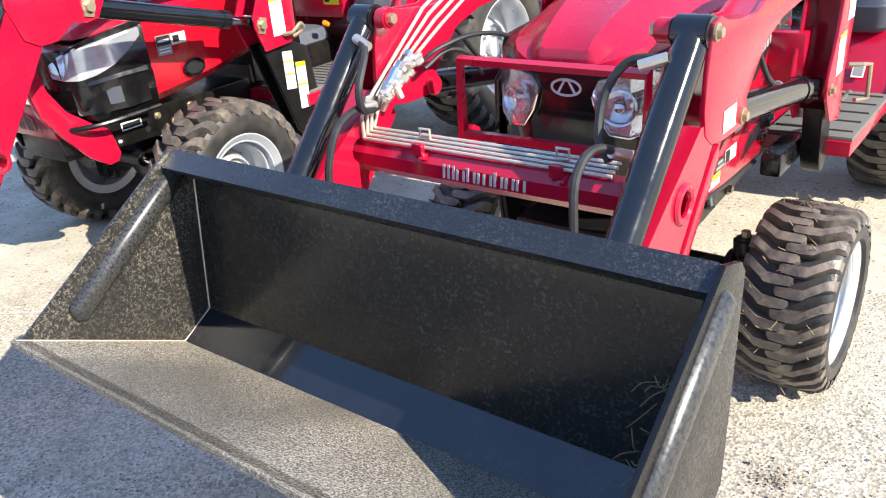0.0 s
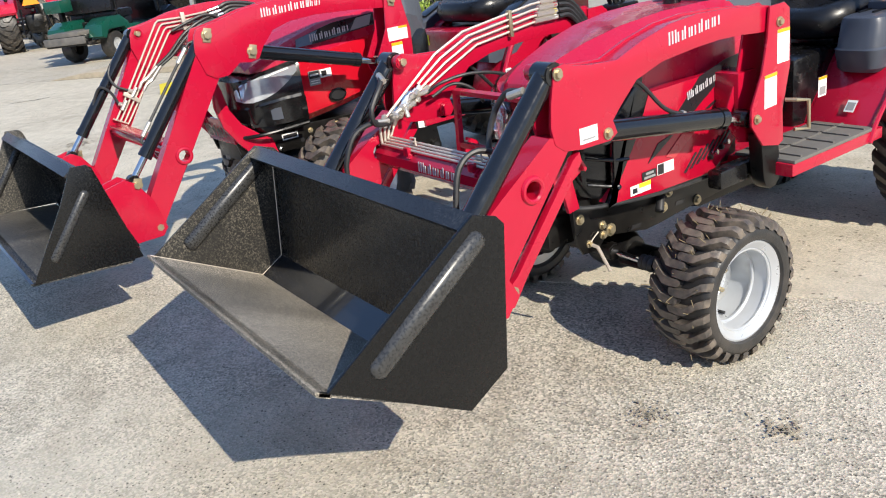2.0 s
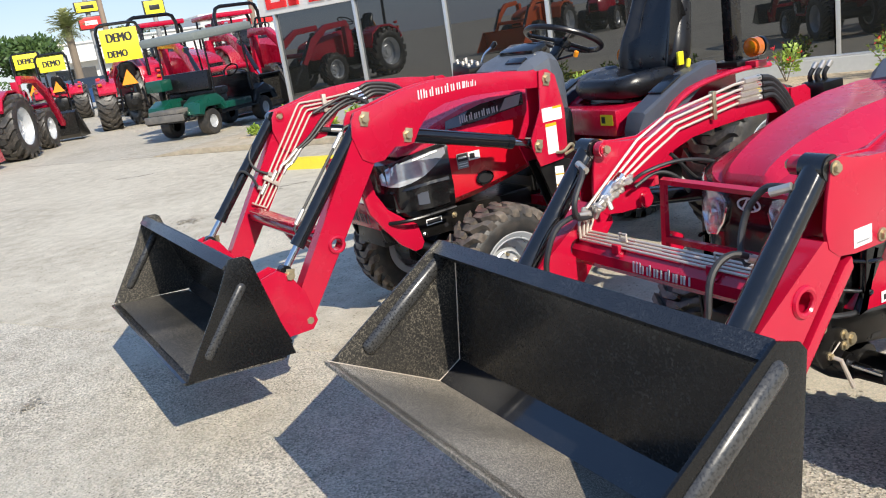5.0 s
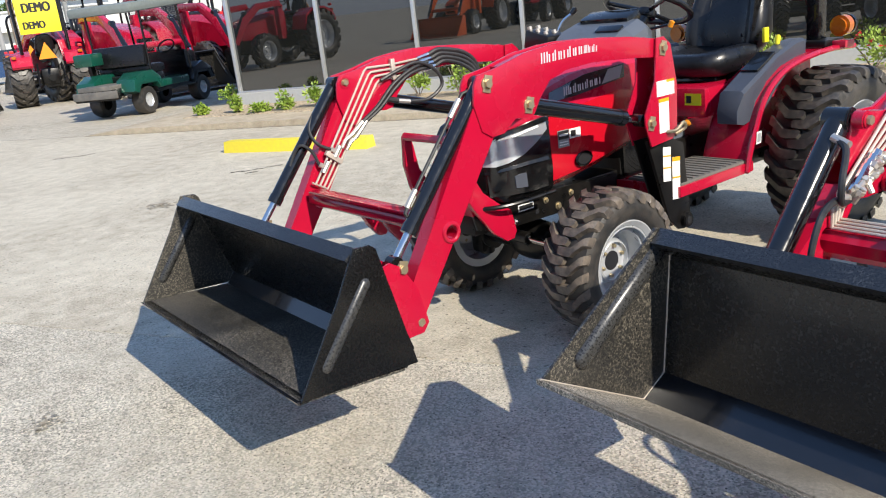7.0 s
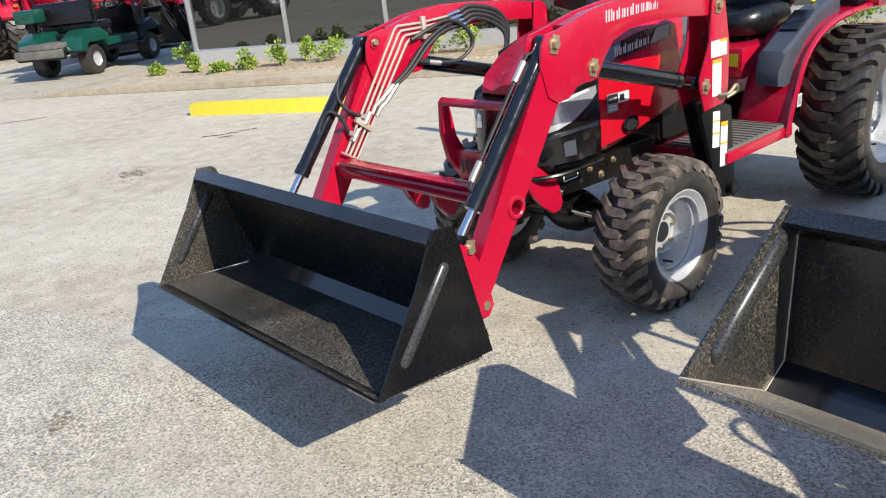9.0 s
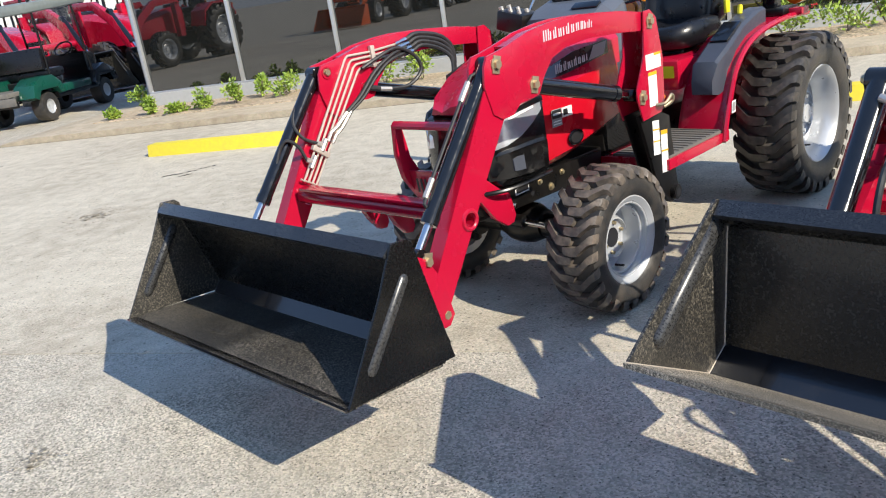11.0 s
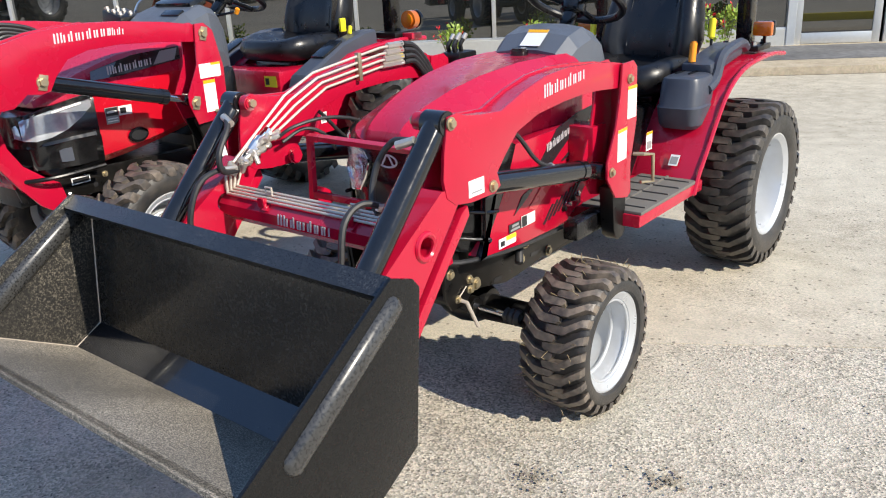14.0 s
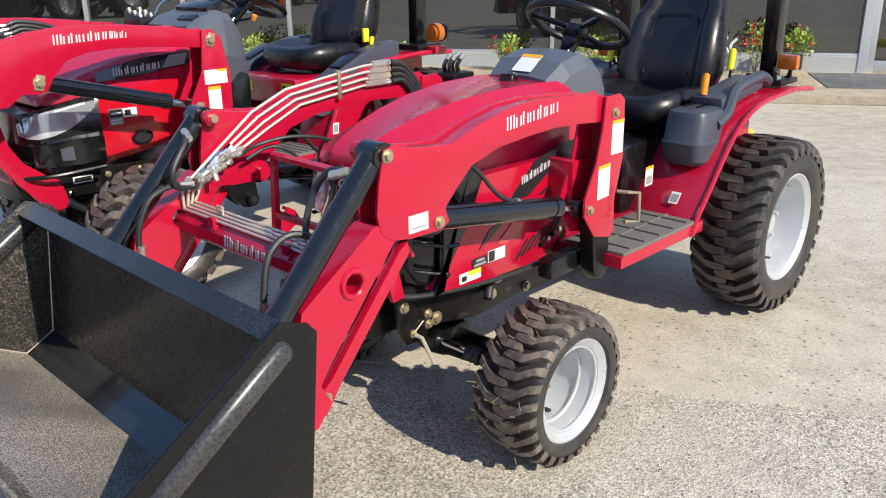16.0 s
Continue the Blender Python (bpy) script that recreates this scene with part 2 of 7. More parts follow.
def rod(a, b, r, seg=16, bm=None, r2=None, bevel=0.0):
    """A round bar from a to b."""
    a, b = Vector(a), Vector(b)
    out = bmesh.new()
    bmesh.ops.create_cone(out, cap_ends=True, segments=seg, radius1=r, radius2=r if r2 is None else r2, depth=(b - a).length)
    if bevel:
        bmesh.ops.bevel(out, geom=[e for e in out.edges if abs(e.verts[0].co.z - e.verts[1].co.z) < 1e-6], offset=bevel, segments=2, affect="EDGES")
    out.transform(Matrix.Translation((a + b) / 2) @ (b - a).to_track_quat("Z", "Y").to_matrix().to_4x4())
    return merge(bm, out)


def smooth_path(pts, steps=6):
    """Points on a smooth curve through pts."""
    p = [Vector(q) for q in pts]
    p = [2 * p[0] - p[1], *p, 2 * p[-1] - p[-2]]
    out = []
    for i in range(1, len(p) - 2):
        for k in range(steps):
            t = k / steps
            out.append(0.5 * (2 * p[i] + (p[i + 1] - p[i - 1]) * t + (2 * p[i - 1] - 5 * p[i] + 4 * p[i + 1] - p[i + 2]) * t * t + (3 * p[i] - p[i - 1] - 3 * p[i + 1] + p[i + 2]) * t ** 3))
    return out + [p[-2]]


def tube(pts, r, seg=8, bm=None, curve=False, closed=False):
    """A round tube along pts; curve smooths the way."""
    p = smooth_path(pts) if curve else [Vector(q) for q in pts]
    out = bmesh.new()
    rings, up = [], None
    for i, q in enumerate(p):
        a, b = p[i - 1] if (i or closed) else q, p[(i + 1) % len(p)] if (i < len(p) - 1 or closed) else q
        d = (b - a).normalized()
        if up is None:
            up = d.orthogonal().normalized()
        up = (up - d * up.dot(d)).normalized()
        side = d.cross(up)
        rings.append([out.verts.new(q + r * (math.cos(2 * math.pi * k / seg) * up + math.sin(2 * math.pi * k / seg) * side)) for k in range(seg)])
    for i in range(len(rings) - (0 if closed else 1)):
        u, v = rings[i], rings[(i + 1) % len(rings)]
        for k in range(seg):
            out.faces.new((u[k], u[(k + 1) % seg], v[(k + 1) % seg], v[k]))
    if not closed:
        out.faces.new(rings[0]), out.faces.new(rings[-1][::-1])
    return merge(bm, out)


def lathe(profile, seg=40, axis="x", bm=None, closed=False):
    """Turns (radius, height) pairs about an axis through the origin."""
    out = bmesh.new()
    rings = []
    for k in range(seg):
        c, s = math.cos(2 * math.pi * k / seg), math.sin(2 * math.pi * k / seg)
        rings.append([out.verts.new((h, r * c, r * s) if axis == "x" else (r * c, r * s, h)) for r, h in profile])
    n = len(profile)
    for k in range(seg):
        u, v = rings[k], rings[(k + 1) % seg]
        for i in range(n if closed else n - 1):
            out.faces.new((u[i], u[(i + 1) % n], v[(i + 1) % n], v[i]))
    bmesh.ops.remove_doubles(out, verts=out.verts, dist=1e-5)
    return merge(bm, out)


def loft(sections, cap=True, bm=None):
    """A skin through rings of equal count."""
    out = bmesh.new()
    rings = [[out.verts.new(p) for p in s] for s in sections]
    n = len(rings[0])
    for u, v in zip(rings, rings[1:]):
        for k in range(n):
            out.faces.new((u[k], u[(k + 1) % n], v[(k + 1) % n], v[k]))
    if cap:
        out.faces.new(rings[0]), out.faces.new(rings[-1][::-1])
    return merge(bm, out)


def moved(bm, m):
    bm.transform(m)
    return bm


def bolt(name, at, parent, r=0.014, side=1, mat=None, h=0.012):
    """A hexagon bolt head on a plate, with its washer, facing along x."""
    x, y, z = at
    bm = rod((x, y, z), (x + side * 0.004, y, z), r * 1.25, 20)
    rod((x, y, z), (x + side * h, y, z), r * 0.85, 6, bm, bevel=0.001)
    return part(name, bm, mat or ZINC, parent)


def word_bars(name, mat, parent, origin, right, up, height, letters, label="", depth=0.0015, wide=0.68):
    """A word as plain bars of its size and colour, standing a little proud of its surface."""
    o, r, u = Vector(origin), Vector(right).normalized(), Vector(up).normalized()
    n = r.cross(u)
    bm = bmesh.new()
    x = 0.0
    for i in range(letters):
        h, w = height * (1.0 if i in (0, 2, 5) else 0.76), height * wide * (1.35 if i == 0 else 0.42 if i == 3 else 1.0)
        k = 0.25 * height * wide
        bars = [(0.0, k, 0.0, h)] if i == 3 else [(0.0, k, 0.0, h), (w - k, w, 0.0, 0.76 * height if i else h)]
        if i == 0:
            bars.append((w / 2 - k / 2, w / 2 + k / 2, 0.0, h))
        for x0, x1, y0, y1 in bars:
            vs = [[bm.verts.new(o + r * (x + p + 0.10 * q) + u * q + n * d) for p, q in ((x0, y0), (x1, y0), (x1, y1), (x0, y1))] for d in (0, depth)]
            bm.faces.new(vs[1])
            for q in range(4):
                bm.faces.new((vs[0][q], vs[0][(q + 1) % 4], vs[1][(q + 1) % 4], vs[1][q]))
        x += w + 0.20 * height * wide
    return part(name, bm, mat, parent, label, smooth=False)


def sticker(parent, at, right, up, w, h, bands, name="decal", label=""):
    """A flat label: a white sheet with coloured bands (material, from, to as shares of its height) and bars of small print."""
    o, r, u = Vector(at), Vector(right).normalized(), Vector(up).normalized()
    n = r.cross(u)

    def sheet(x0, x1, y0, y1, lift):
        bm = bmesh.new()
        vs = [[bm.verts.new(o + r * x * w + u * y * h + n * k) for x, y in ((x0, y0), (x1, y0), (x1, y1), (x0, y1))] for k in (lift - 0.0006, lift)]
        bm.faces.new(vs[1])
        for q in range(4):
            bm.faces.new((vs[0][q], vs[0][(q + 1) % 4], vs[1][(q + 1) % 4], vs[1][q]))
        return bm
    base = part(name, sheet(0, 1, 0, 1, 0.0012), bands[0], parent, label, smooth=False)
    for i, (m, x0, x1, y0, y1) in enumerate(bands[1:]):
        part("print", sheet(x0, x1, y0, y1, 0.0022 + 0.0003 * i), m, base, smooth=False)
    return base


# ---- kinds of things ----
def tyre_mesh(R, W, rim, lugs, lug_h):
    """A bar-lug industrial tyre about the x axis, with its lugs standing proud of the carcass."""
    Rc, h = R - lug_h, W / 2
    d = Rc - rim
    prof = [(rim - 0.004, -0.80 * h), (rim + 0.010, -0.90 * h), (rim + 0.22 * d, -0.99 * h), (rim + 0.5 * d, -1.03 * h), (rim + 0.74 * d, -0.99 * h), (rim + 0.90 * d, -0.90 * h), (rim + 0.975 * d, -0.72 * h), (Rc, -0.35 * h)]
    prof = prof + [(Rc + 0.003, 0)] + [(r, -x) for r, x in prof[::-1]]
    bm = lathe(prof, 56)
    carcass, bm = bm, bmesh.new()
    step = 2 * math.pi / lugs
    for side in (-1, 1):
        for k in range(lugs):
            base = step * (k + (0.5 if side > 0 else 0))
            rows = []
            for u, turn, half, top, bottom in ((-0.17, 0.10, 0.10, R - 0.002, Rc - 0.01), (-0.10, 0.04, 0.20, R, Rc - 0.01), (0.18, 0.02, 0.215, R + 0.001, Rc - 0.01), (0.42, 0.06, 0.215, R, Rc - 0.01), (0.56, 0.30, 0.20, R - 0.002, Rc - 0.012), (0.84, 0.74, 0.20, R - 0.005, rim + 0.88 * d), (0.97, 0.86, 0.23, R - 0.016, rim + 0.86 * d), (1.015, 0.92, 0.24, R - 0.034, rim + 0.82 * d), (1.01, 0.98, 0.17, rim + 0.77 * d, rim + 0.74 * d)):
                a = base - step * turn * 0.9
                ring = []
                for s, r, f in ((-1, bottom, 1.25), (-1, top, 1.0), (1, top, 1.0), (1, bottom, 1.25)):
                    t = a + s * half * f * step * 1.04
                    ring.append(bm.verts.new((side * u * h, r * math.cos(t), r * math.sin(t))))
                rows.append(ring)
            for p, q in zip(rows, rows[1:]):
                for i in range(3):
                    bm.faces.new((p[i], p[i + 1], q[i + 1], q[i]))
            bm.faces.new(rows[0]), bm.faces.new(rows[-1][::-1])
    return carcass, bm


def wheel(tractor, at, R, W, rim, lugs, lug_h, side, dish=0.05, holes=5, flat=False, tread_mat=None):
    """A silver disc wheel with its tyre, facing outwards along side."""
    h = W / 2
    prof = [(rim - 0.030, -0.85 * h), (rim + 0.012, -0.86 * h), (rim + 0.012, -0.80 * h), (rim - 0.010, -0.72 * h), (rim - 0.028, -0.3 * h), (rim - 0.028, 0.3 * h), (rim - 0.010, 0.72 * h), (rim + 0.012, 0.82 * h), (rim + 0.016, 0.88 * h), (rim + 0.004, 0.90 * h), (rim - 0.016, 0.78 * h), (rim - 0.030, 0.40 * h), (rim - 0.034, h - dish - 0.035), (rim * 0.62, h - dish - 0.045), (rim * 0.50, h - dish), (rim * 0.46, h - dish + 0.004), (rim * 0.44, h - dish - 0.012), (0.001, h - dish - 0.012)]
    m = Matrix.Translation(at) @ Matrix.Diagonal((side, 1, 1, 1))
    disc = part("wheel", moved(lathe(prof, 48), m), RIM, tractor, "silver-painted steel disc wheel")
    carcass, tread = tyre_mesh(R, W, rim, lugs, lug_h)
    part("tyre", moved(carcass, m), RUBBER, disc, "black rubber tyre")
    part("tread", moved(tread, m), tread_mat or CLEANTREAD, disc, "bar lugs of the tyre, dusty on top")
    for k in range(holes):
        t = 2 * math.pi * (k + 0.3) / holes
        y, z = rim * 0.36 * math.cos(t), rim * 0.36 * math.sin(t)
        part("lug_nut", moved(rod((h - dish - 0.014, y, z), (h - dish + (0.002 if flat else 0.012), y, z), 0.008 if flat else 0.010, 6, bevel=0.001), m), ZINC if flat else RIM, disc)
    part("hub", moved(rod((h - dish - 0.016, 0, 0), (h - dish + (-0.009 if flat else 0.016), 0, 0), rim * (0.24 if flat else 0.2), 20, bevel=0.002), m), STICKBLACK if flat else RIM, disc)
    if flat:
        for r, x in ((rim - 0.020, h - 0.030), (rim - 0.033, h - dish * 0.62)):
            ring = [(x, r * math.cos(q * math.pi / 20), r * math.sin(q * math.pi / 20)) for q in range(40)]
            part("rim_step", moved(tube(ring, 0.0055, 8, closed=True), m), RIM, disc)
    part("valve", moved(rod((h - dish - 0.02, rim * 0.1, -rim * 0.74), (h - dish + 0.02, rim * 0.1, -rim * 0.72), 0.005, 8), m), HOSE, disc)
    return disc


def bucket(parent, w, lip, fold, heel, top, flange, side, rib, floor_mat, seam_mat=DUSTY, back_mat=BACK, rib_half=0.019):
    """A loader bucket: floor, slope, back and top bar between two side plates with pressed ribs."""
    def sheet(a, b, t=0.009):
        a, b = Vector(a), Vector(b)
        n = Vector((-(b - a).y, (b - a).x)).normalized() * t
        return [tuple(a), tuple(b), tuple(b - n), tuple(a - n)]
    body = part("bucket", plate(sheet(heel, top), -w, w), back_mat, parent, "black painted steel loader bucket, scuffed and dusty inside")
    part("floor_plate", plate(sheet(lip, fold), -w, w), floor_mat, body, "dusty worn bucket floor")
    part("slope_plate", plate(sheet(fold, heel), -w, w), SLOPE, body)
    a, b = Vector(top), Vector(flange)
    part("top_bar", plate([(b.x - 0.022, b.y - 0.026), (b.x + 0.014, b.y + 0.002), (b.x + 0.024, b.y - 0.010), (b.x - 0.010, b.y - 0.039)], -w + 0.002, w - 0.002, 0.003), BAR, body, "scuffed black flat top bar")
    part("bar_web", plate([(b.x - 0.010, b.y - 0.036), (b.x + 0.022, b.y - 0.008), (a.x + 0.014, a.y - 0.012), (a.x, a.y - 0.012)], -w + 0.004, w - 0.004), BUCKET, body)
    a, b = Vector(lip), Vector(fold)
    d = (b - a).normalized()
    n = Vector((d.y, -d.x))
    part("cutting_edge", plate([tuple(a - d * 0.012), tuple(a + d * 0.028), tuple(a + d * 0.028 + n * 0.012), tuple(a - d * 0.004 + n * 0.012)], -w, w, 0.002), floor_mat if floor_mat is FLOORPLATE else SLOPE, body, "worn scratched cutting edge")
    for s in (-1, 1):
        p = part("side_plate", plate(side, s * w, s * (w + 0.009), 0.002), BUCKET if s > 0 else DUSTY, body, "black bucket side with a pressed rib")
        r0, r1 = Vector((s * (w + 0.004), *rib[0])), Vector((s * (w + 0.004), *rib[1]))
        rows = []
        along = (r1 - r0).normalized()
        across = Vector((0, -along.z, along.y))
        for t, k in ((-0.016, 0.2), (-0.011, 0.7), (0, 1.0), (0.5, 1.0), (1, 1.0), (1.011, 0.7), (1.016, 0.2)):
            if t <= 0:
                c = r0 + along * t
            elif t >= 1:
                c = r1 + along * (t - 1)
            else:
                c = r0.lerp(r1, t)
            rows.append([c + k * (across * rib_half * math.cos(q * math.pi / 6) + Vector((rib_half * 0.75, 0, 0)) * math.sin(q * math.pi / 6)) for q in range(12)])
        part("rib", loft(rows), GLINTRIB, p)
        seam = [(s * (w - 0.001), y, z) for y, z in (lip, fold, heel, top)]
        part("weld_seam", tube(seam, 0.0022, 6), seam_mat if s < 0 else BUCKET, body)
    return body


def cylinder(parent, name, a, b, c, r, rr, label):
    """A hydraulic cylinder: barrel from a to b, chrome rod on to c, with end eyes."""
    a, b, c = Vector(a), Vector(b), Vector(c)
    d = (b - a).normalized()
    bm = rod(a - d * 0.012, b, r, 24, bevel=0.003)
    rod(b - d * 0.03, b + d * 0.004, r * 1.08, 24, bm, bevel=0.002)
    rod(a + Vector((-r * 1.05, 0, 0)), a + Vector((r * 1.05, 0, 0)), r * 1.05, 20, bm, bevel=0.003)
    barrel = part(name, bm, CYL, parent, label)
    bm = rod(b, c, rr, 16)
    part("piston_rod", bm, CHROME, barrel, "bright chrome rod")
    part("rod_eye", rod(c + Vector((-r * 0.8, 0, 0)), c + Vector((r * 0.8, 0, 0)), rr * 1.7, 16, bevel=0.002), BLACK, barrel)
    return barrel


def seat_parts(t, y, z, sc=1.0, tall=0.42):
    """A high-backed black vinyl tractor seat: moulded cushion and back, with rounded borders."""
    def ring(c, hx, hy, k, n=20):
        out = []
        for i in range(n):
            a = 2 * math.pi * i / n
            ca, sa = math.cos(a), math.sin(a)
            out.append((c[0] + hx * math.copysign(abs(ca) ** 0.55, ca), c[1] + hy * math.copysign(abs(sa) ** 0.55, sa), c[2] + k * (abs(ca) ** 3) * 0.02))
        return out
    rows = [ring((0, y, z - 0.075), 0.17 * sc, 0.17 * sc, 0), ring((0, y, z - 0.06), 0.215 * sc, 0.215 * sc, 0), ring((0, y, z - 0.01), 0.235 * sc, 0.235 * sc, 0), ring((0, y, z + 0.028), 0.222 * sc, 0.222 * sc, 1), ring((0, y, z + 0.042), 0.185 * sc, 0.185 * sc, 1), ring((0, y + 0.01, z + 0.018), 0.13 * sc, 0.13 * sc, 1), ring((0, y + 0.01, z + 0.012), 0.05 * sc, 0.05 * sc, 0)]
    cushion = part("seat", loft(rows), VINYL, t, "moulded black vinyl seat cushion", angle=60)
    rows = []
    yb = y + 0.20 * sc
    for h, hw, th, lean in ((-0.02, 0.15, 0.05, 0.0), (0.03, 0.205, 0.080, 0.0), (0.10, 0.225, 0.100, 0.015), (0.20, 0.215, 0.095, 0.040), (0.30, 0.196, 0.082, 0.075), (tall - 0.02, 0.178, 0.070, 0.115), (tall + 0.03, 0.162, 0.058, 0.135), (tall + 0.065, 0.128, 0.045, 0.145), (tall + 0.08, 0.08, 0.028, 0.148)):
        c = (0, yb + lean, z + h)
        out = []
        for i in range(40):
            a = 2 * math.pi * i / 40
            ca, sa = math.cos(a), math.sin(a)
            x = hw * sc * math.copysign(abs(ca) ** 0.6, ca)
            k = min(1.0, max(0.0, (0.80 - abs(x) / (hw * sc)) / 0.28))
            dish = 0.062 * k * k * (3 - 2 * k) * min(1.0, th / 0.08) if sa < 0 else 0.0
            out.append((x, c[1] + th * math.copysign(abs(sa) ** 0.6, sa) + dish, c[2]))
        rows.append(out)
    back = part("backrest", loft(rows), VINYL, t, "black vinyl backrest with raised side bolsters", angle=60)
    def border(hw, z0, z1):
        pts = []
        for x, h in ((-hw, z0), (-hw * 1.05, (z0 + z1) / 2), (-hw * 0.9, z1), (0, z1 + 0.015), (hw * 0.9, z1), (hw * 1.05, (z0 + z1) / 2), (hw, z0)):
            lean = max(0.0, 0.36 * (h - 0.09))
            d = 0.062 if abs(x) < 0.11 * sc else 0.055
            pts.append((x, yb + lean - 0.090 + d + 0.004, z + h))
        return pts
    part("piping", tube(border(0.098 * sc, 0.08, tall - 0.06), 0.0032, 6, curve=True), VINYL, back)
    part("seat_base", box((0, y + 0.03, z - 0.13), (0.34, 0.32, 0.12), bevel=0.02), DARKPLASTIC, t)
    return cushion


def steering(t, hub, r, tilt, column_foot):
    """A steering wheel with three spokes on a column."""
    hub, foot = Vector(hub), Vector(column_foot)
    n = Vector((0, math.sin(radians(tilt)), math.cos(radians(tilt))))
    u, v = Vector((1, 0, 0)), n.cross(Vector((1, 0, 0)))
    rim = [hub + n * 0.02 + r * (math.cos(2 * math.pi * k / 36) * u + math.sin(2 * math.pi * k / 36) * v) for k in range(36)]
    w = part("steering_wheel", tube(rim, 0.0145, 10, closed=True), VINYL, t, "black steering wheel")
    for k in (90, 210, 330):
        e = hub + n * 0.018 + (r - 0.008) * (math.cos(radians(k)) * u + math.sin(radians(k)) * v)
        part("spoke", tube([hub + n * 0.002, hub.lerp(e, 0.5) + n * 0.002, e], 0.011, 8), DARKPLASTIC, w)
    part("steering_hub", rod(hub - n * 0.03, hub + n * 0.012, 0.045, 20, bevel=0.006), DARKPLASTIC, w)
    part("steering_column", rod(foot, hub, 0.028, 16), DARKPLASTIC, t)
    return w


# ---- compact tractor with the dusty bucket ----
def bored(outline, at, c, r):
    """The outline of a plate with a round hole at c, cut open to it after point number at."""
    a, b = outline[at], outline[at + 1]
    m = ((a[0] + b[0]) / 2, (a[1] + b[1]) / 2)
    start = math.atan2(m[1] - c[1], m[0] - c[0])
    area = sum(p[0] * q[1] - q[0] * p[1] for p, q in zip(outline, outline[1:] + outline[:1]))
    turn = -1 if area > 0 else 1
    ring = [(c[0] + r * math.cos(start + turn * 2 * math.pi * k / 20), c[1] + r * math.sin(start + turn * 2 * math.pi * k / 20)) for k in range(21)]
    return outline[:at + 1] + [m] + ring + [m] + outline[at + 1:]


